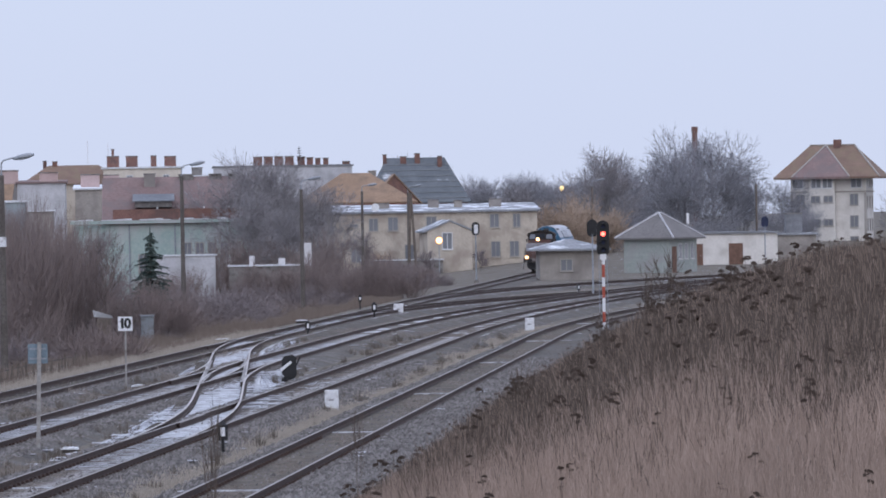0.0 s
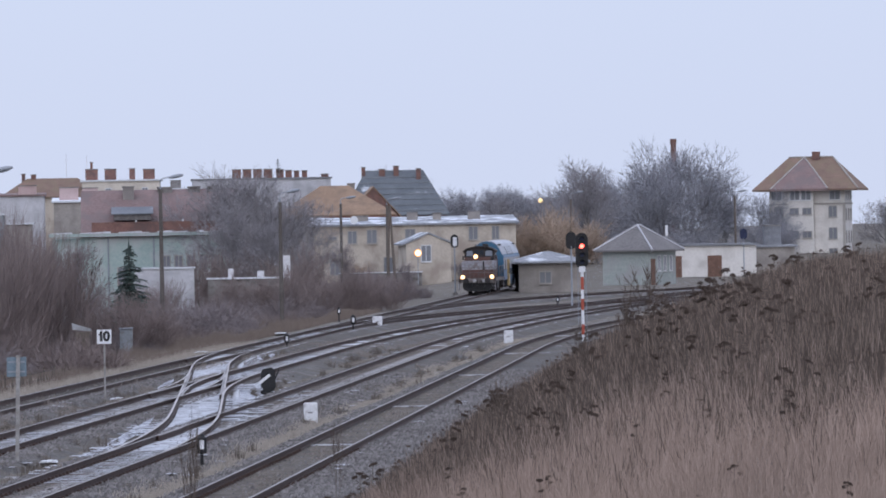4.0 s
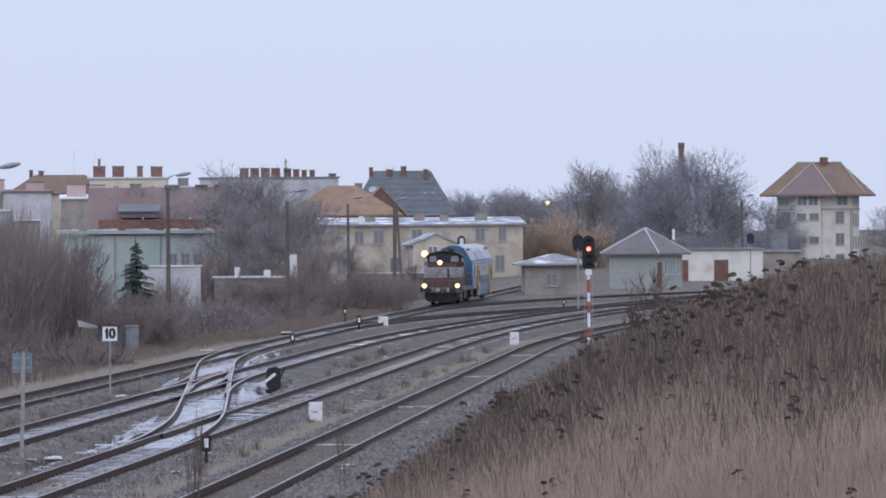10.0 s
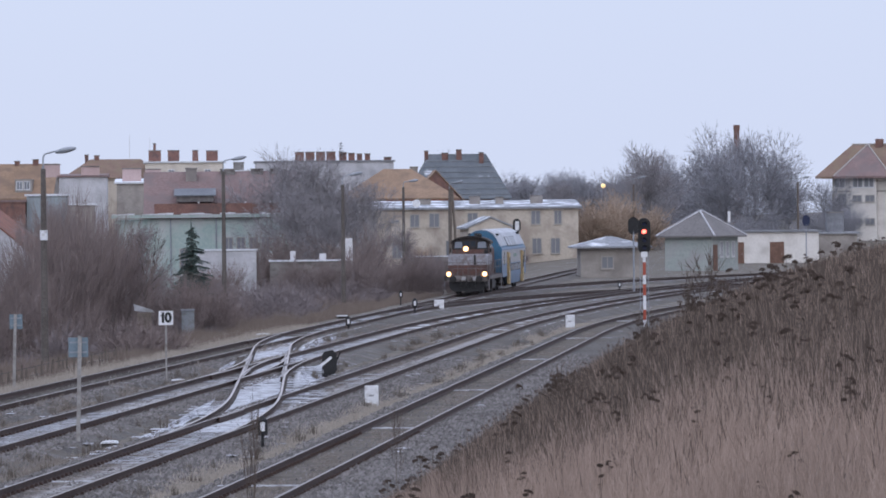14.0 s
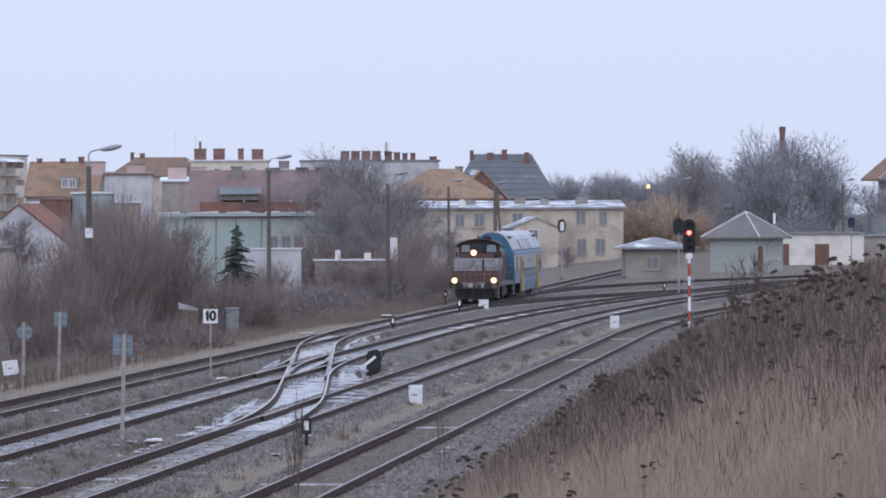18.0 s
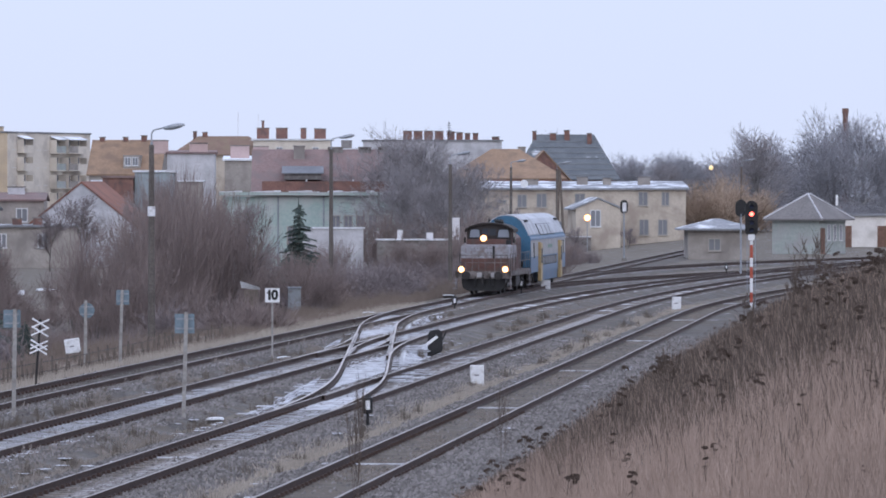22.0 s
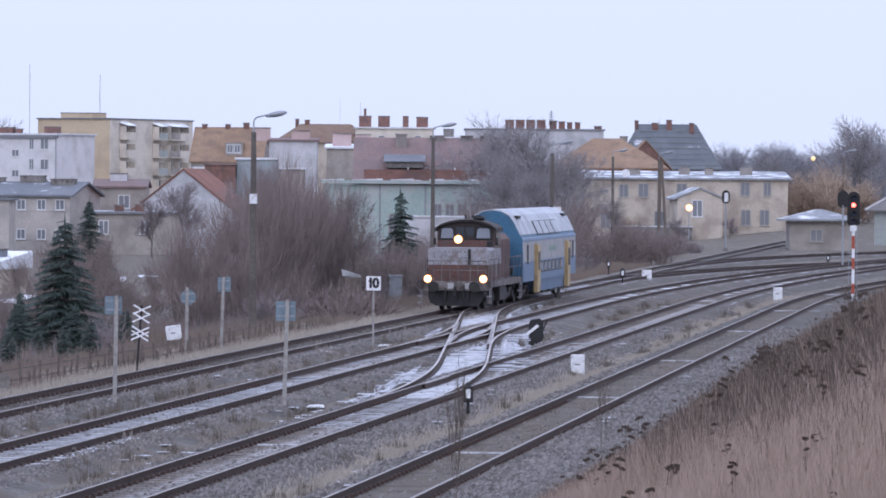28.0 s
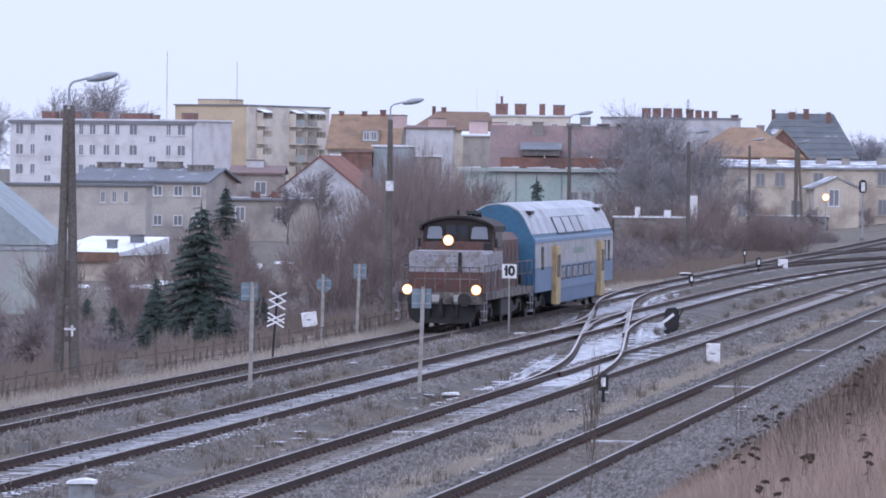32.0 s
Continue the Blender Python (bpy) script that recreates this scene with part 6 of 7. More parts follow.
def conifer(name, label, seed, height, wide, ragged=0.25):
    """A spruce: whorls of drooping boughs, each with side sprays of needles."""
    rnd = random.Random(seed)
    t = thing(name, label, "tree")
    tr, so = Soup(), Soup()
    tr.stick(Vector((0, 0, -0.5)), Vector((0, 0, height * 0.6)), 0.12, 0.06, 7)
    tr.stick(Vector((0, 0, height * 0.6)), Vector((0, 0, height + 0.1)), 0.06, 0.012, 6)
    z = 0.3
    while z < height - 0.15:
        f = 1 - z / height
        n = 7 + int(5 * f)
        a0 = rnd.uniform(0, 6)
        for k in range(n):
            a = a0 + 2 * math.pi * k / n + rnd.uniform(-0.3, 0.3)
            ln = wide * (0.06 + 0.94 * f) * rnd.uniform(1 - ragged, 1 + ragged * 0.6)
            out, side = Vector((math.cos(a), math.sin(a), 0)), Vector((-math.sin(a), math.cos(a), 0))
            m = max(4, int(ln / 0.085))
            z1 = z + rnd.uniform(-0.1, 0.1)
            prev = Vector((0, 0, z1))
            for j in range(m):
                u = (j + 1) / m
                c = out * ln * u + Vector((0, 0, z1 + ln * (0.22 * u - 0.55 * u * u + 0.20 * u ** 4)))
                tr.ribbon(prev, c, 0.016, 0.012, rnd.uniform(0, 3))
                for q in (-1, 1):
                    w = (0.42 * math.sin(math.pi * min(1, u * 0.8 + 0.18)) * min(1, ln) + 0.07) * rnd.uniform(0.7, 1.2)
                    tip = c + side * q * w + out * w * 0.55 + Vector((0, 0, -w * rnd.uniform(0.1, 0.5)))
                    so.tri(c - out * 0.05, c + out * 0.05, tip)
                    mid = c.lerp(tip, 0.5)
                    so.tri(mid - side * 0.03, mid + side * 0.03, mid + Vector((0, 0, -rnd.uniform(0.08, 0.2))) + out * 0.05)
                so.tri(c - side * 0.035, c + side * 0.035, c + out * 0.1 + Vector((0, 0, rnd.uniform(-0.16, 0.08))))
                prev = c
        z += rnd.uniform(0.2, 0.3) * (0.75 + 0.5 * f)
    for k in range(6):
        so.tri(Vector((0, 0, height + 0.3)), Vector((math.cos(k) * 0.05, math.sin(k) * 0.05, height - 0.3)), Vector((math.cos(k + 1) * 0.05, math.sin(k + 1) * 0.05, height - 0.3)))
    o = new("trunk", tr.mesh("trunk", M["bark"]))
    o.parent = t
    o = new("crown", so.mesh("crown", M["needle"]))
    o.parent = t
    return t


def place(src, x, y, z, s=1.0, turn=0.0, group="", thin=1.0):
    c = copy_thing(src, pose(x, y * DEPTH, z, 0, 0, turn))
    c.scale = (s * thin, s * thin, s)
    if group:
        c["group"] = group
    return c


def settle(src, x, y, z, s=1.0, turn=0.0):
    src.matrix_basis = pose(x, y * DEPTH, z, 0, 0, turn)
    src.scale = (s, s, s)


rv = random.Random(11)
oak = tree_kind("bare_tree", "tall bare deciduous tree with a wide crown", "tree", 3, 10.0, 0.26, 5, 2, 0.48, "bark_haze", "twig_grey", twig_r=0.014, gnarl=0.24)
oak_b = tree_kind("bare_tree", "tall bare deciduous tree with dense dark twigs", "tree", 8, 10.0, 0.20, 5, 2, 0.46, "bark_haze", "twig_haze", twig_r=0.016, gnarl=0.22)
slim = tree_kind("bare_tree", "slender bare young tree", "tree", 5, 6.0, 0.10, 5, 2, 0.42, "bark", "twig", twig_r=0.011, gnarl=0.2)
shrub = tree_kind("bare_shrub", "dense bare reddish-brown shrub", "shrub", 21, 5.0, 0.04, 3, 2, 0.33, "bark", "twig_red", stems=14, twig_r=0.0085, gnarl=0.24, open_=0.42)
scrub = tree_kind("scrub_bush", "low tangled bare scrub bush", "shrub", 31, 2.6, 0.022, 3, 2, 0.42, "bark", "twig", stems=12, twig_r=0.009, gnarl=0.30, open_=0.6)
bramble = tree_kind("bramble_bush", "low wispy brown bush of thin canes", "shrub", 57, 2.2, 0.016, 2, 3, 0.38, "bark", "twig_red", stems=22, twig_r=0.008, gnarl=0.34, open_=0.8)
willow = tree_kind("willow", "rounded willow with ochre bare twigs", "tree", 41, 6.0, 0.10, 4, 2, 0.4, "bark", "twig_ochre", stems=10, twig_r=0.016, gnarl=0.22)
spruce = conifer("spruce", "dark green young spruce in the garden", 4, 5.8, 2.9)
# spruces
settle(spruce, -13.1, 150, -1.75, 1.0)
fir = conifer("spruce", "dense blue-green spruce beside the house", 12, 6.0, 2.5, 0.15)
settle(fir, -21.95, 270, -2.0, 1.0, 70)
juniper = conifer("evergreen", "ragged dark evergreen in the scrub", 9, 6.2, 2.1, 0.5)
settle(juniper, -1.07, 217, -1.2, 1.0)
young = tree_kind("bare_tree", "forked bare young tree beside the hedge", "tree", 16, 6.6, 0.13, 4, 2, 0.40, "bark", "twig_dark", twig_r=0.010, gnarl=0.2)
settle(young, -2.9, 205, -1.2, 1.0, 60)
for x, y, s, r in ((-15.5, 158, 0.5, 40), (-11.3, 140, 0.42, 10), (-14.4, 146, 0.5, 200), (-12.1, 143, 0.5, 15), (-10.6, 147, 0.45, 130), (-17.4, 151, 0.4, 60), (-13.2, 141, 0.35, 250), (-11.9, 136, 0.4, 20), (-13.8, 137, 0.38, 100), (-15.2, 140, 0.42, 190), (-10.4, 141, 0.36, 300)):
    place(spruce, x, y, -1.8, s, r, "young spruces in the garden")
# tall trees
settle(oak_b, 62, 500, -1.5, 1.55, 20)
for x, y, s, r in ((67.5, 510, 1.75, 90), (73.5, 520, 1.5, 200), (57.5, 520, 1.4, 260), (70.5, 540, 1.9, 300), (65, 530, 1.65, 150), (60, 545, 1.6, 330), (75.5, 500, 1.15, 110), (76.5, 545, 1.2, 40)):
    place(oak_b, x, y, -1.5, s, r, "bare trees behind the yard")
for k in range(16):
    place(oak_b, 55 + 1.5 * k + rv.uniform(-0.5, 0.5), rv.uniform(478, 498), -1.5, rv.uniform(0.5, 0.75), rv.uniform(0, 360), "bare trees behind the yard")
settle(oak, 53.3, 480, -1.0, 1.5, 30)
for x, y, s, r in ((6.7, 330, 1.25, 0), (9.6, 326, 1.2, 140), (10.7, 331, 1.0, 300), (7.6, 318, 0.95, 30), (9.9, 335, 1.0, 80), (8.4, 312, 0.8, 190), (37.0, 600, 1.6, 0), (41.0, 600, 1.55, 80), (-89, 620, 2.0, 30), (-85, 610, 1.9, 130), (-74, 640, 2.1, 220), (-79, 630, 1.9, 300), (50, 560, 1.15, 60), (96, 560, 0.9, 60), (102, 560, 1.0, 160), (-14.5, 390, 0.85, 10)):
    place(oak, x, y, -1.0, s, r)
settle(slim, -4.2, 215, -1.2, 1.1, 15)
for x, y, s, r in ((-4.0, 222, 0.8, 120), (-5.4, 236, 0.75, 200), (24.2, 380, 0.6, 60), (33.5, 440, 0.5, 10), (19.2, 400, 0.9, 50), (-20.2, 347, 1.15, 30), (-22.4, 340, 0.9, 210)):
    place(slim, x, y, -1.2, s, r)
settle(willow, 44.5, 465, -1.2, 1.5)
for x, y, s, r in ((47.4, 470, 1.6, 80), (50.8, 475, 1.35, 190), (42.2, 470, 1.15, 250), (23.5, 452, 0.5, 20)):
    place(willow, x, y, -1.2, s, r)
settle(shrub, -6.6, 190, -1.5, 1.3)
shrub.scale = (0.85, 0.85, 1.3)
for x, y, s, r in ((-8.6, 184, 1.5, 40), (-4.9, 196, 0.75, 100), (-9.9, 180, 1.2, 160), (-7.6, 200, 1.6, 220), (-11.2, 188, 1.15, 280), (-6.2, 198, 1.5, 25), (-6.9, 205, 1.55, 155), (-5.7, 203, 1.3, 275), (-1.7, 213, 0.8, 15), (-0.3, 214, 0.75, 95), (0.6, 216, 0.6, 215), (-2.2, 224, 0.95, 310),  (-5.6, 178, 0.72, 20), (-3.0, 215, 0.8, 70), (-9.0, 208, 1.25, 130), (-16.4, 200, 0.8, 190), (-18.0, 230, 0.9, 250), (-21.0, 240, 0.85, 310)):
    place(shrub, x, y, -1.5, s, r, "reddish shrubs along the line", 0.62 if s > 1.1 else 0.85)
for x, y, s, r, q in ((-8.2, 192, 1.55, 10, 0.55), (-7.5, 196, 1.7, 75, 0.6), (-6.8, 191, 1.6, 130, 0.6), (-6.1, 197, 1.75, 200, 0.55), (-5.4, 193, 1.6, 260, 0.6), (-4.8, 198, 1.55, 320, 0.6), (-7.0, 203, 1.8, 45, 0.5), (-5.9, 207, 1.7, 110, 0.5), (-4.3, 196, 1.4, 180, 0.6)):
    place(shrub, x, y, -1.5, s, r, "reddish shrubs along the line", q)
settle(scrub, -6.0, 172, -1.3, 1.0)
settle(bramble, -6.6, 176, -1.2, 0.9)
for x, y, s, r in ((-3.3, 173, 1.0, 20), (-2.7, 174, 1.05, 140), (-3.0, 171, 0.85, 260), (-2.2, 175, 0.9, 300), (-3.9, 174, 0.95, 80)):
    place(bramble, x, y, -1.0, s * 1.1, r, "scrub along the hedge")
for x, y, s, r in ((-1.6, 209, 0.85, 20), (-0.5, 211, 0.8, 140), (-1.0, 207, 0.75, 250), (0.1, 210, 0.7, 310)):
    place(shrub, x, y, -1.4, s, r, "reddish shrubs along the line")
for k in range(150):
    y = 145 + 235 * (k / 150) ** 1.0 + rv.uniform(-3, 3)
    x = t1(y * DEPTH) - rv.uniform(6.3, 14)
    if y < 231 and (-0.0150 < x / (y * DEPTH) < -0.0105 or (y < 204 and -0.0062 < x / (y * DEPTH) < -0.0025)):
        continue
    place(rv.choice((scrub, scrub, bramble)), x, y, -1.5 if y < 300 else -1.2, rv.uniform(0.55, 1.15) * (0.7 if y < 190 else 0.85 if y < 220 else 1.15), rv.uniform(0, 360), "scrub along the hedge")
for k in range(55):
    y = rv.uniform(125, 215)
    x = t1(y * DEPTH) - rv.uniform(7, 26)
    place(rv.choice((scrub, bramble)), x, y, -2.0, rv.uniform(0.45, 0.9), rv.uniform(0, 360), "scrub along the hedge")
for k in range(40):
    y = rv.uniform(155, 255)
    x = t1(y * DEPTH) - rv.uniform(11, 24)
    place(shrub, x, y, -1.8, rv.uniform(0.35, 0.75), rv.uniform(0, 360), "scrub along the hedge")
for k in range(16):
    place(shrub, 6.0 + 0.7 * k + rv.uniform(-0.4, 0.4), rv.uniform(284, 296), -1.6, rv.uniform(0.75, 1.0), rv.uniform(0, 360), "scrub along the hedge")
for k in range(46):
    y = rv.uniform(150, 235)
    x = t1(y * DEPTH) - rv.uniform(6.5, 24)
    place(rv.choice((shrub, scrub, bramble, scrub)), x, y, -2.0, rv.uniform(0.7, 1.15), rv.uniform(0, 360), "scrub along the hedge")
for x, y, s, r in ((-19.5, 236, 0.95, 10), (-17.4, 232, 0.9, 50), (-15.6, 240, 1.0, 90), (-13.8, 236, 0.95, 140), (-12.2, 244, 1.0, 190), (-22.5, 262, 0.9, 230), (-26.0, 262, 0.85, 280), (-29.5, 258, 0.7, 320), (-10.8, 238, 1.05, 20), (-24.5, 225, 0.75, 60)):
    place(shrub, x, y, -2.2, s * 0.68, r, "reddish shrubs along the line")
for k in range(12):
    place(rv.choice((shrub, scrub)), -2.5 + 0.75 * k + rv.uniform(-0.4, 0.4), rv.uniform(286, 296), -1.6, rv.uniform(0.6, 0.85), rv.uniform(0, 360), "scrub along the hedge")
for k in range(10):
    place(shrub, 2.5 + 1.1 * k + rv.uniform(-0.4, 0.4), rv.uniform(304, 320), -1.6, rv.uniform(0.9, 1.35), rv.uniform(0, 360), "scrub along the hedge")
for k in range(9):
    place(rv.choice((scrub, bramble)), -0.6 + 0.6 * k + rv.uniform(-0.3, 0.3), rv.uniform(268, 284), -1.5, rv.uniform(0.9, 1.15), rv.uniform(0, 360), "scrub along the hedge")
for k in range(26):
    y = rv.uniform(128, 158)
    x = t1(y * DEPTH) - rv.uniform(5.5, 15)
    place(rv.choice((bramble, scrub)), x, y, -1.7, rv.uniform(0.7, 1.05), rv.uniform(0, 360), "scrub along the hedge")
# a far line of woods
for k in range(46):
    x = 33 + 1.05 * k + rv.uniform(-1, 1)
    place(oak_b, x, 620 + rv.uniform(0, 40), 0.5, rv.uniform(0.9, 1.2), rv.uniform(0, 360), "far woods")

# ---- grass and stones ----
def blades(name, label, spots, material, w=0.012):
    """spots: x, y, z, height, lean x, lean y."""
    v, f = [], []
    for x, y, z, h, lx, ly in spots:
        k = len(v)
        v += [(x - w, y, z), (x + w, y, z), (x + lx, y + ly, z + h)]
        f.append((k, k + 1, k + 2))
    me = bpy.data.meshes.new(name)
    me.from_pydata(v, [], f)
    me.materials.append(material)
    return tagged(new(name, me), label, "grass", kind="stuff")


rg = random.Random(7)
spots = []
pale = []
dark = []


def weedy(x, y):
    """How far a place on the bank lies within the dark weeds along its top, -1 to 1 or more."""
    return (y - 27.9 + 6.0 * max(0, x - 3.3) - 5.0 * max(0, 2.9 - x)) / 2.6 + 0.9 * noise.noise((x * 1.1, y * 0.35, 2)) + 0.5 * noise.noise((x * 3.0, y * 1.2, 5))


while len(spots) + len(pale) + len(dark) < 330000:
    y = 13 + 28 * rg.random() ** 0.7
    x = -1.2 * (y > 22) + (7.2 * y / 30 + 1.2) * rg.random()
    h = rg.uniform(0.10, 0.28) * (1 + 0.5 * noise.noise((x * 0.8, y * 0.8, 2)))
    spot = (x, y * DEPTH, hill(x, y * DEPTH) - 0.03, h, rg.gauss(0.02, 0.06), rg.uniform(-0.08, 0.08))
    if weedy(x, y) + rg.gauss(0, 0.75) > 0:
        (dark if rg.random() < 0.72 else spots).append(spot)
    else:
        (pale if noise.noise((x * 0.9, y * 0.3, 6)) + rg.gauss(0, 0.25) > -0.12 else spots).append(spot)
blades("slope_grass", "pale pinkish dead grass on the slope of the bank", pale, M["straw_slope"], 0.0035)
blades("bank_grass", "long dead straw-brown grass on the bank", spots, M["straw"], 0.0035)
blades("bank_weeds", "dark dead weed stems along the top of the bank", dark, M["weed"], 0.005)
tips = Soup()
while len(tips.f) < 24000:
    y = 23 + 15 * rg.random()
    x = 1.0 + 0.28 * y * rg.random()
    if weedy(x, y) + rg.gauss(0, 0.5) < 0.1:
        continue
    e = Vector((x, y * DEPTH, hill(x, y * DEPTH) + rg.uniform(0.06, 0.30)))
    wd = rg.uniform(0.005, 0.016)
    for k in range(3):
        c = e + Vector((rg.uniform(-wd, wd), rg.uniform(-wd, wd), rg.uniform(-0.004, 0.006)))
        tips.stick(c, c + Vector((0, 0, wd * 0.8)), wd * 0.5, wd * 0.7, 4)
tagged(new("seed_tips", tips.mesh("seed_tips", M["weed_head"])), "small dark seed heads among the bank weeds", "plant", kind="stuff")
spots, bright = [], []
for k in range(230000):
    y = 60 + 215 * rg.random() ** 1.3
    which = rg.choice((0, 0, 1, 1, 1, 2, 2, 2, 3, 3, 3, 4, 4))
    if which == 0:
        x = t1(y) - rg.uniform(1.7, 4.6)
    elif which == 1:
        x = (t1(y) + t2(y)) / 2 + rg.gauss(0.05, 0.55)
    elif which == 2:
        x = (t3(y) + t4(y)) / 2 + 0.1 + rg.gauss(0, 0.26) + 0.35 * noise.noise((y * 0.08, 3, 1))
    elif which == 3:
        x = (t2(y) + t3(y)) / 2 + rg.gauss(0, 0.55)
        if 132 < y < 228:
            continue
    else:
        x = t4(y) + rg.uniform(-0.6, 0.6)
    if noise.noise((x * 0.6, y * 0.12, 9)) + 0.6 * noise.noise((x * 2.0, y * 0.7, 5)) < rg.uniform(-0.1, 0.25) + (0.25 if which == 4 else -0.25 if which == 2 else 0.1) and which != 0:
        continue
    z = max(land(x, y), -0.40)
    near = min(abs(x - tt(y)) for tt in (t1, t2, t3, t4))
    z = max(z, -0.18 - 0.28 * (near - 1.5)) if which != 4 else -0.185
    h = rg.uniform(0.04, 0.16) * (2.0 if which == 0 else 0.55 if which == 4 else 1)
    (bright if which in (0, 2) else spots).append((x, y, z - 0.02, h, rg.uniform(-0.09, 0.09), rg.uniform(-0.06, 0.06)))
blades("middle_grass", "bleached dead grass beside the tracks", bright, M["straw_bleached"], 0.012)
blades("track_grass", "pale dead grass between the tracks", spots, M["straw_pale"], 0.012)
spots = []
for k in range(420):
    y = 62 + 190 * rg.random() ** 1.2
    fa, fb = rg.choice(((t1, t2), (t2, t3), (t3, t4), (t1, t2)))
    x = (fa(y) + fb(y)) / 2 + rg.uniform(-0.9, 0.9)
    if min(abs(x - tt(y)) for tt in (t1, t2, t3, t4, crossover)) < 1.1:
        continue
    big = rg.uniform(0.08, 0.30)
    for j in range(int(150 * big)):
        a, q = rg.uniform(0, 6.28), big * rg.random()
        spots.append((x + q * math.cos(a), y + 2.2 * q * math.sin(a), -0.36, big * rg.uniform(0.5, 1.3) * (1.2 - q / big) + 0.12, 0.25 * q * math.cos(a) + rg.uniform(-0.05, 0.05), rg.uniform(-0.05, 0.05)))
blades("dead_tufts", "dark dead weed tufts between the tracks", spots, M["tuft"], 0.010)
spots = []
for k in range(120000):
    y = 105 + 270 * rg.random() ** 1.15
    back = rg.random() ** 1.3 * 6.5
    x = t1(y) - 3.3 - back
    tall = 0.5 + 0.5 * noise.noise((x * 0.7, y * 0.12, 3)) + 0.35 * noise.noise((x * 2.2, y * 0.6, 8))
    if tall < rg.uniform(0.1, 0.55):
        continue
    spots.append((x, y, land(x, y) - 0.03, tall * rg.uniform(0.45, 1.15) * (0.7 + 0.10 * back), rg.gauss(0, 0.10), rg.uniform(-0.1, 0.1)))
blades("verge_weeds", "brown dead weeds and grass along the hedge", spots, M["verge"], 0.014)
v, f = [], []
for k in range(135000):
    y = 60 + 150 * rg.random() ** 1.35
    tf = rg.choice((t1, t2, t3, t3, t4, t4))
    x = tf(y) + rg.choice((-1, 1)) * (rg.uniform(0.86, 1.75) if tf in (t1, t2) else rg.uniform(0.86, 2.2))
    if tf is t4 and rg.random() < 0.45:
        x = t4(y) + rg.uniform(0.9, 4.2)
    if rg.random() < (0.3 if tf is not t4 else 0.06):
        x = tf(y) + rg.uniform(-0.65, 0.65)
    off = abs(x - tf(y))
    z = -0.20 if off < 0.7 else -0.16 if off < 1.4 else -0.18 - 0.28 * (off - 1.5) / 1.0
    if x > t4(y) + 1.4:
        z = max(-0.18 - 0.15 * (x - t4(y) - 1.5) / 3.1, land(x, y))
    r = rg.uniform(0.022, 0.055) if rg.random() < 0.93 else rg.uniform(0.055, 0.08)
    i = len(v)
    q = [rg.uniform(0.6, 1.3) * r for _ in range(6)]
    v += [(x + q[0], y, z), (x, y + q[1], z), (x - q[2], y, z), (x, y - q[3], z), (x + q[4] * 0.3, y, z + q[4]), (x, y, z - q[5])]
    f += [(i, i + 1, i + 4), (i + 1, i + 2, i + 4), (i + 2, i + 3, i + 4), (i + 3, i, i + 4)]
me = bpy.data.meshes.new("ballast_stones")
me.from_pydata(v, [], f)
me.materials.append(M["stone"])
tagged(new("ballast_stones", me), "loose grey ballast stones", "stones", kind="stuff")


def weed(seed, h):
    """A dead umbel: a straight stem that forks once or twice, each fork under a flat dark head."""
    rnd = random.Random(seed)
    t = thing("dead_weed", "dry brown weed with flat dark seed heads", "plant", None, "dead weeds on the bank")
    st, tops = Soup(), []
    p, d = Vector((0, 0, -0.05)), Vector((rnd.uniform(-0.08, 0.08), rnd.uniform(-0.08, 0.08), 1)).normalized()
    for s in range(5):
        q = p + d * (h / 5)
        st.stick(p, q, 0.0055 - 0.0006 * s, 0.0055 - 0.0006 * (s + 1), 4)
        if s in (2, 3) and rnd.random() < 0.75:
            a = rnd.uniform(0, 6.28)
            e = q + Vector((math.cos(a) * 0.075, math.sin(a) * 0.06, h * (0.33 - 0.07 * s) + rnd.uniform(-0.03, 0.01)))
            st.stick(q, e, 0.003, 0.002, 3)
            tops.append((e, rnd.uniform(0.02, 0.036)))
        if s in (1, 2):
            for k in range(3):
                a = rnd.uniform(0, 6.28)
                st.ribbon(q, q + Vector((math.cos(a) * 0.07, math.sin(a) * 0.07, rnd.uniform(-0.06, 0.02))), 0.006, 0, a)
        d = (d + Vector((rnd.uniform(-0.06, 0.06), rnd.uniform(-0.06, 0.06), 0))).normalized()
        p = q
    tops.append((p, rnd.uniform(0.036, 0.062)))
    o = new("stem", st.mesh("stem", M["weed"]))
    o.parent = t
    o["kind"] = "stuff"
    for e, wd in tops:
        so = Soup()
        lean = (rnd.uniform(-0.35, 0.35), rnd.uniform(-0.3, 0.3))
        for k in range(46):
            a, r = rnd.uniform(0, 6.28), wd * math.sqrt(rnd.random())
            px, py = math.cos(a) * r, math.sin(a) * r
            c = e + Vector((px, py, 0.02 + rnd.uniform(-0.009, 0.009) - r * r * 6.0 + lean[0] * px + lean[1] * py))
            if k % 4 == 0:
                so.stick(e, c, 0.0014, 0.001, 3)
            so.stick(c - Vector((0, 0, 0.009)), c + Vector((0, 0, 0.005)), 0.003, 0.0085, 4)
        o = new("seed_head", so.mesh("seed_head", M["weed_head"]))
        o.parent = t
        o["kind"] = "stuff"
    return t


kinds = [weed(s, h) for s, h in ((1, 0.36), (2, 0.46), (3, 0.30), (4, 0.52), (5, 0.40), (6, 0.34))]
rw = random.Random(19)
n_w = 0
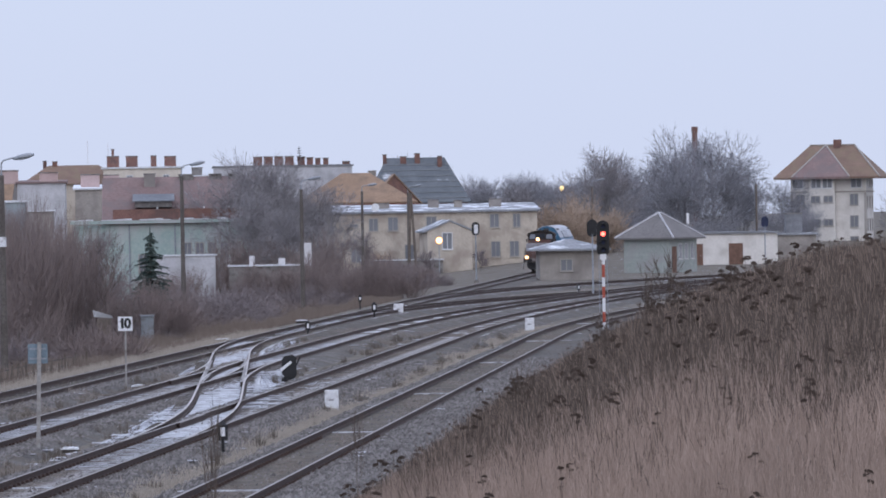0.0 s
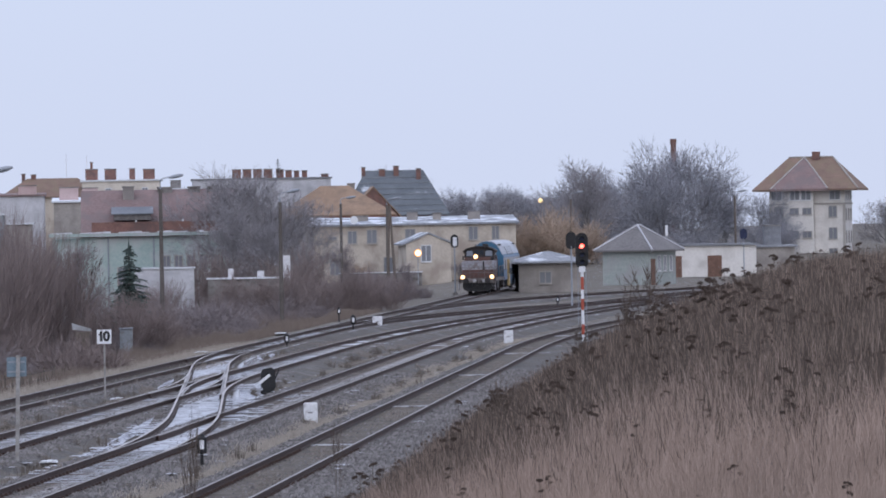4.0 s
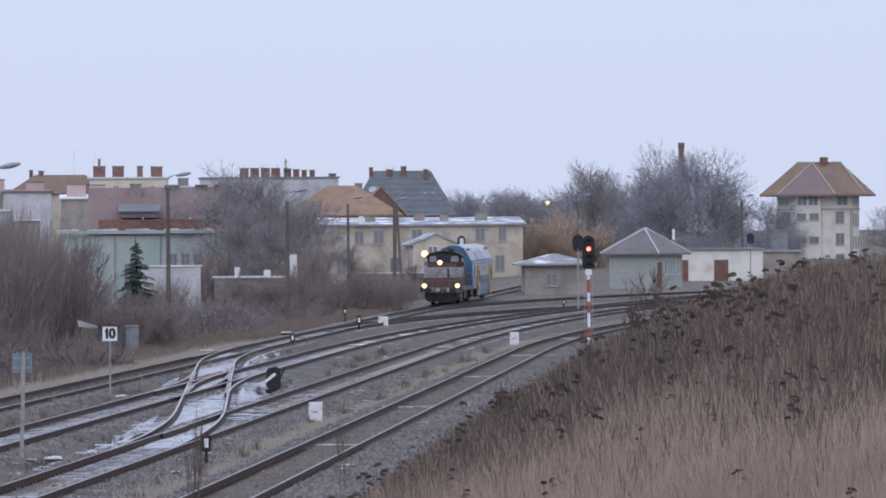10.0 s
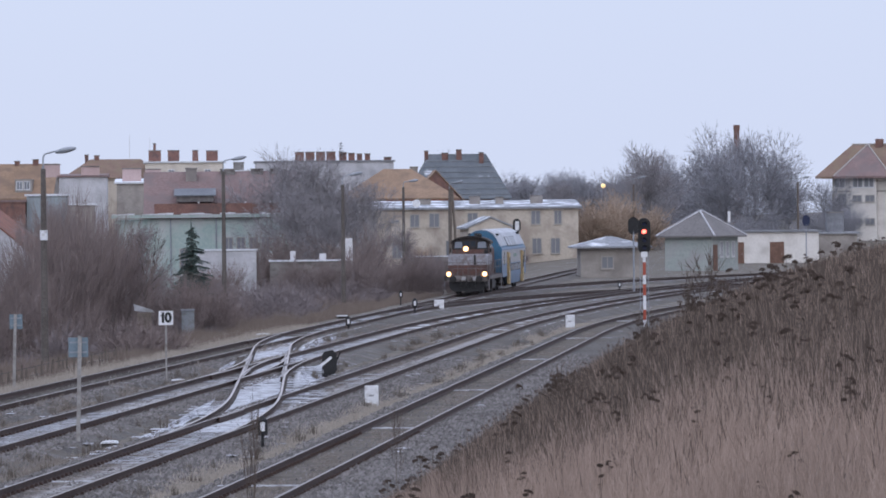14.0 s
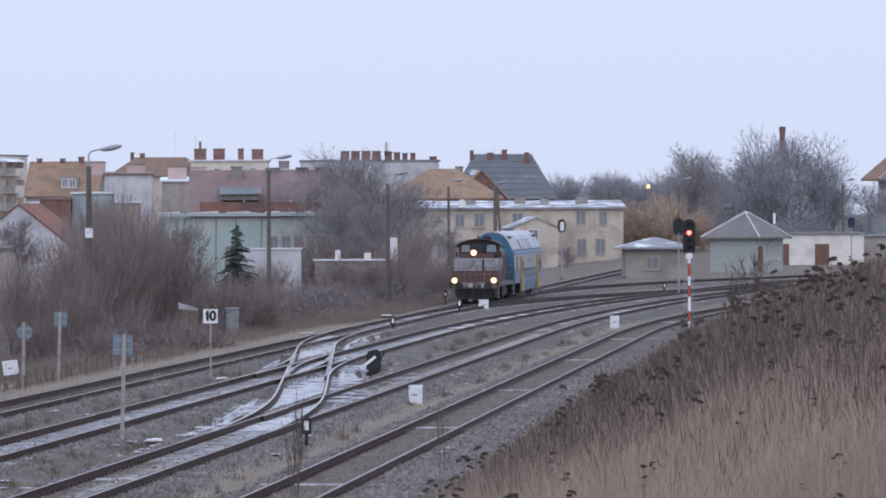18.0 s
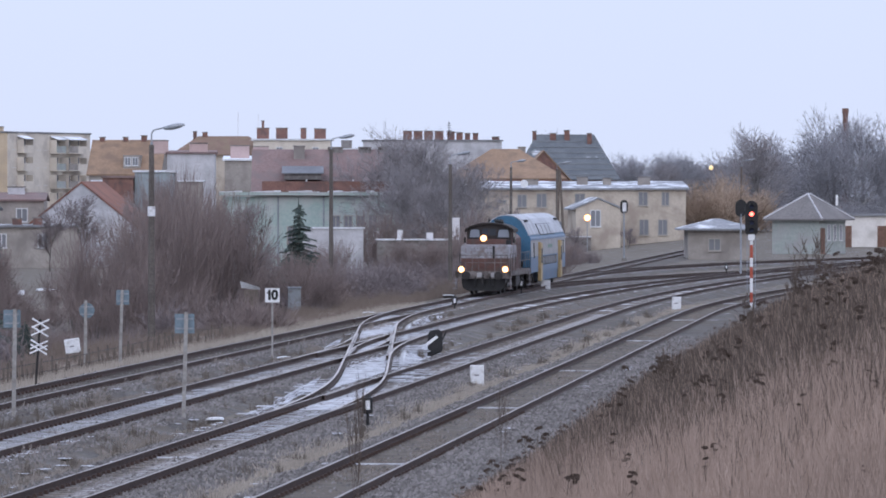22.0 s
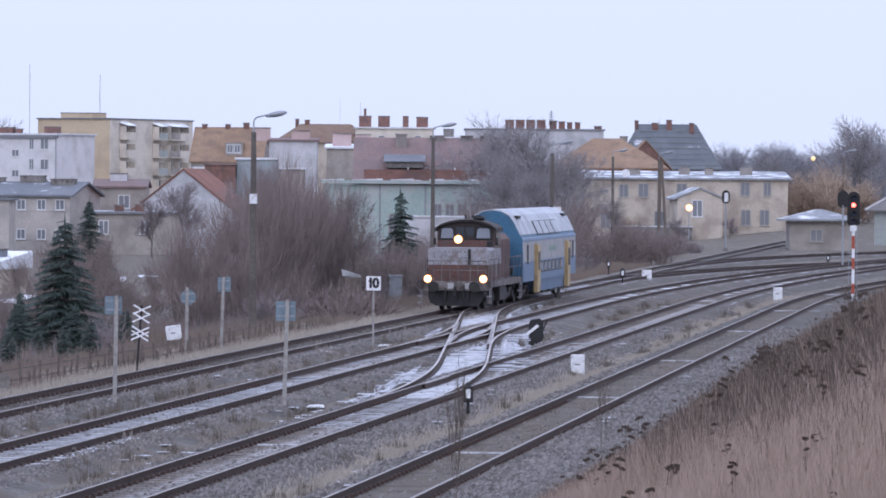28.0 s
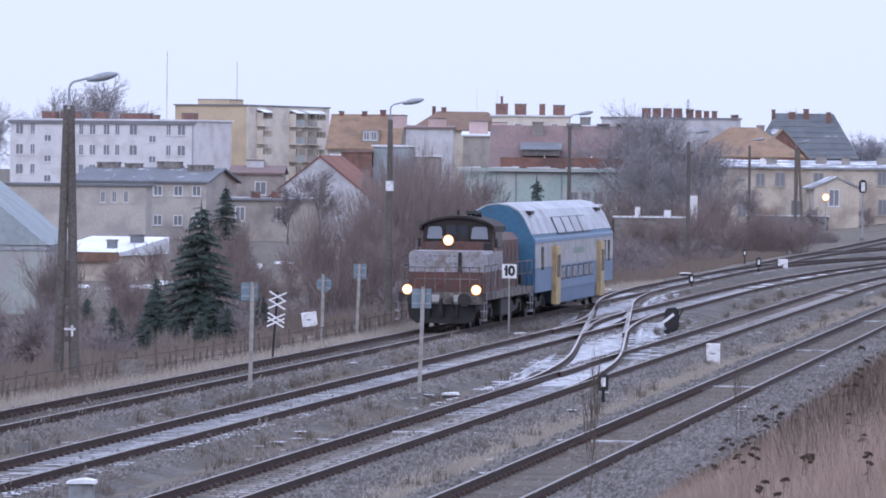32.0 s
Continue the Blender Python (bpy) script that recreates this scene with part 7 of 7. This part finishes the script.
while n_w < 330:
    y = rw.uniform(26, 37) if rw.random() < 0.7 else rw.uniform(18, 28)
    x = 0.8 + (7.2 * y / 30 - 0.4) * rw.random()
    if weedy(x, y) + rw.gauss(0, 0.9) < 0.0 and rw.random() < 0.75:
        continue
    z = hill(x, y * DEPTH)
    if n_w < 6:
        kinds[n_w].matrix_basis = pose(x, y * DEPTH, z, 0, 0, rw.uniform(0, 360))
    else:
        c = copy_thing(kinds[n_w % 6], pose(x, y * DEPTH, z, rw.uniform(-7, 7), rw.uniform(-7, 7), rw.uniform(0, 360)))
        s = rw.uniform(0.45, 0.85) * (1 if y > 27 else 0.75)
        c.scale = (s, s, s)
    n_w += 1
# bare saplings on the bank's edge
sapling = tree_kind("bare_sapling", "thin bare sapling on the bank", "sapling", 77, 1.0, 0.012, 3, 2, 0.35, "weed", "weed", twig_r=0.0035, gnarl=0.16)
settle(sapling, 4.02, 33.5, hill(4.02, 33.5 * DEPTH) - 0.05, 0.78)
for x, y, s, r in ((3.82, 33, 0.62, 80), (3.62, 34, 0.5, 160), (3.45, 32, 0.42, 240), (3.25, 33, 0.36, 20), (2.60, 30, 0.75, 130), (4.3, 34, 0.45, 190)):
    place(sapling, x, y, hill(x, y * DEPTH) - 0.05, s, r, "bare saplings on the bank")
for x, y, s, r in ((0.27, 34, 2.0, 50), (1.5, 33.5, 1.1, 120)):
    place(sapling, x, y, hill(x, y * DEPTH) - 0.05, s, r, "bare saplings on the bank", 0.3)
# thin snow lying in the crossover and beside it
M["snow"] = surf("thin_trodden_snow", (0.40, 0.412, 0.448), (0.60, 0.618, 0.66), 1.5, 0.8, 0.2, 10.0, dirt=(0.24, 0.235, 0.25), dirt_amount=0.45)
v, f = [], []


def snow_run(tf, ya, yb, xa, xb, z, amount, deep, pitch, first, cells, ragged=0.5):
    """Ragged strips of snow: one row on each sleeper or panel, left out where the wind has cleared it."""
    y = first + pitch * math.ceil((ya - first) / pitch)
    while y < yb:
        for q in range(cells):
            x0, x1 = xa + (xb - xa) * q / cells, xa + (xb - xa) * (q + 1) / cells + 0.02
            n0 = 0.7 * noise.noise((x0 * 0.6, y * 0.10, xa)) + 0.8 * noise.noise((x0 * 1.4, y * 0.9, 4))
            if n0 < amount:
                k = len(v)
                c = tf(y)
                d0, d1 = deep * rg.uniform(ragged, 1.05), deep * rg.uniform(ragged, 1.05)
                e0, e1 = rg.uniform(-0.04, 0.04), rg.uniform(-0.04, 0.04)
                v.extend([(c + x0, y - d0 + e0, z), (c + x1, y - d1 + e0, z), (c + x1, y + d1 + e1, z + 0.003), (c + x0, y + d0 + e1, z + 0.003)])
                f.append((k, k + 1, k + 2, k + 3))
        y += pitch


snow_run(crossover, 140, 246, -0.64, 0.64, -0.154, 0.55, 0.275, 0.62, 133, 2, 0.9)
snow_run(t3, 123, 190, -0.64, 0.64, -0.154, 0.12, 0.12, 0.62, 62, 4)
snow_run(t2, 150, 240, -0.64, 0.64, -0.154, 0.06, 0.19, 0.62, 70, 4)
snow_run(t2, 72, 150, -0.64, 0.64, -0.154, 0.22, 0.115, 0.62, 70, 4)
snow_run(t2, 85, 150, 0.9, 1.25, -0.14, -0.22, 0.2, 0.62, 70, 2)
snow_run(crossover, 136, 162, -1.8, -0.85, -0.13, -0.2, 0.16, 0.40, 133, 5)
snow_run(crossover, 160, 200, 0.86, 2.1, -0.13, -0.10, 0.18, 0.45, 133, 5)
snow_run(t1, 235, 300, -0.6, 0.6, -0.154, -0.1, 0.13, 0.62, 85, 3)
snow_run(t5, 300, 380, -0.6, 0.6, -0.154, 0.0, 0.2, 0.62, 297, 3)
for k in range(900):
    tf = rg.choice((t1, t2, t2, t3, t3, t4))
    y = 66 + 200 * rg.random()
    x = tf(y) + rg.choice((-1, 1)) * rg.uniform(0.95, 2.2)
    if noise.noise((x * 0.5, y * 0.06, 12)) < 0.12:
        continue
    n, i, w = rg.randint(5, 7), len(v), rg.uniform(0.06, 0.30)
    off = abs(x - tf(y))
    z = -0.135 if off < 1.5 else -0.135 - 0.28 * (off - 1.5)
    v.extend((x + w * rg.uniform(0.5, 1.0) * math.cos(6.283 * q / n), y + 1.6 * w * rg.uniform(0.5, 1.0) * math.sin(6.283 * q / n), z) for q in range(n))
    f.append(tuple(range(i, i + n)))
me = bpy.data.meshes.new("snow_patches")
me.from_pydata(v, [], f)
me.materials.append(M["snow"])
tagged(new("snow_patches", me), "thin white snow lying in the crossover", "snow", kind="stuff")

for x, y, w, h in ((-28.9, 227.5, 0.85, 0.34), (-27.9, 228, 0.6, 0.24), (-28.2, 242, 0.5, 0.2), (-26.0, 240, 0.6, 0.22), (-25.2, 244, 0.35, 0.18), (-24.4, 243, 0.5, 0.2), (-24.1, 252, 0.8, 0.2), (-22.4, 290, 0.4, 0.4), (-21.3, 292, 0.3, 0.34), (-20.5, 308, 0.9, 0.14)):
    z = land(x, y * DEPTH) + 0.02
    t = thing("snow_mound", "small mound of old snow in the garden scrub", "snow", pose(x, y, z), "snow mounds in the garden")
    b = B()
    bmesh.ops.create_icosphere(b, subdivisions=3, radius=1.0)
    for p in b.verts:
        k = 1 + 0.45 * noise.noise(p.co * 1.7 + Vector((x, y, 0)))
        p.co = Vector((p.co.x * w * k, p.co.y * w * 0.8 * k, max(p.co.z, -0.25) * h * k))
    part("crust", b, M["lid_snow"], t, smooth=True)

# ---- sleepers ----
snowy = sleeper_mesh(M["snow"], 2.7)
snowy.transform(Matrix.Diagonal((1, 0.6, 1, 1)))
for nm, f, y0, y1, tr, sm in TRACKS:
    n, far = 0, []
    ymax = {"track_1": 390, "track_2": 380, "track_3": 370, "track_4": 350}.get(nm, y1)
    start = {"track_4": 58, "track_3": 62, "track_2": 70, "track_1": 85}.get(nm, y0)
    y = start
    rs = random.Random(nm)
    while y < ymax:
        a = -math.degrees(math.atan(slope(f, y)))
        lift = -0.163 if nm != "track_4" else -0.188
        lift += rs.uniform(-0.008, 0.003)
        m = pose(f(y), y, lift, 0, 0, a + rs.uniform(-0.6, 0.6))
        joint = (nm == "track_4" and min(abs(y - q) for q in (83, 112.5, 142, 171, 205, 238, 273)) <= 0.31) or (nm == "track_3" and abs(y - 115.6) <= 0.31)
        if joint:
            shared("sleeper", snowy, tr, pose(f(y), y, -0.152, 0, 0, a))["label"] = "sleeper lined with snow"
        elif n < 300:
            shared("sleeper", sm, tr, m)
        else:
            far.append(m)
        n += 1
        y += 0.62
    v, fc = [], []
    for k in range(130):
        y = start + 0.62 * k
        for off in (-0.7525, 0.7525):
            for d in (-0.085, 0.085):
                x, i = f(y) + off + d, len(v)
                v += [(x - 0.05, y - 0.08, -0.17), (x + 0.05, y - 0.08, -0.17), (x + 0.05, y + 0.08, -0.17), (x - 0.05, y + 0.08, -0.17), (x - 0.03, y - 0.06, -0.10), (x + 0.03, y - 0.06, -0.10), (x + 0.03, y + 0.06, -0.10), (x - 0.03, y + 0.06, -0.10)]
                fc += [(i + 4, i + 5, i + 6, i + 7), (i, i + 1, i + 5, i + 4), (i + 1, i + 2, i + 6, i + 5), (i + 3, i, i + 4, i + 7)]
    if nm in ("track_1", "track_2", "track_3", "track_4"):
        me = bpy.data.meshes.new("rail_chairs")
        me.from_pydata(v, [], fc)
        me.materials.append(M["rail"])
        o = new("rail_chairs", me)
        o.parent = tr
        o["kind"] = "stuff"
    if far:
        v, fc = [], []
        base = [p.co.copy() for p in sm.vertices]
        polys = [tuple(p.vertices) for p in sm.polygons]
        for m in far:
            k = len(v)
            v += [tuple(m @ p) for p in base]
            fc += [tuple(i + k for i in p) for p in polys]
        me = bpy.data.meshes.new("far_sleepers")
        me.from_pydata(v, [], fc)
        me.materials.append(sm.materials[0])
        o = new("far_sleepers", me)
        o.parent = tr
        o["kind"] = "stuff"


# ---- the train runs in on track 1 ----
RUN = [(0, 498.2), (1, 479.9), (2, 460.6), (3, 446.0), (4, 433.9), (5, 423.1), (6, 413.4), (7, 405.3), (8, 397.8), (9, 390.5), (10, 382.7), (11, 375.6), (12, 368.8),
       (13, 361.1), (14, 353.6), (15, 346.2), (16, 338.4), (17, 330.6), (18, 322.9), (19, 314.3), (20, 305.7), (21, 296.8), (22, 287.6), (23, 278.2), (24, 268.3), (25, 258.4),
       (26, 248.3), (27, 238.0), (28, 227.1), (29, 216.3), (30, 205.5), (31, 194.1), (32, 182.6)]
HEADING = -math.degrees(math.atan(SL))


def on_track(y):
    return pose(t1(y), y, 0, 0, 0, HEADING)


def roll():
    """Times and wheel angles, less than 80 degrees apart."""
    out = []
    for (ta, ya), (tb, yb) in zip(RUN, RUN[1:]):
        n = math.ceil(math.degrees((ya - yb) / 0.5) / 78)
        out += [(ta + (tb - ta) * k / n, math.degrees((RUN[0][1] - ya + (ya - yb) * k / n) / 0.5)) for k in range(n)]
    return out + [(RUN[-1][0], math.degrees((RUN[0][1] - RUN[-1][1]) / 0.5))]


def motions():
    turns = roll()
    for w, y, r in WHEELS:
        walk(w, [(t, pose(0, y, r, a % 360, 0, 0)) for t, a in turns])
    walk(loco, [(t, on_track(y)) for t, y in RUN])
    walk(coach, [(t, on_track(y + 14.5 * math.cos(math.atan(SL)))) for t, y in RUN])


motions()
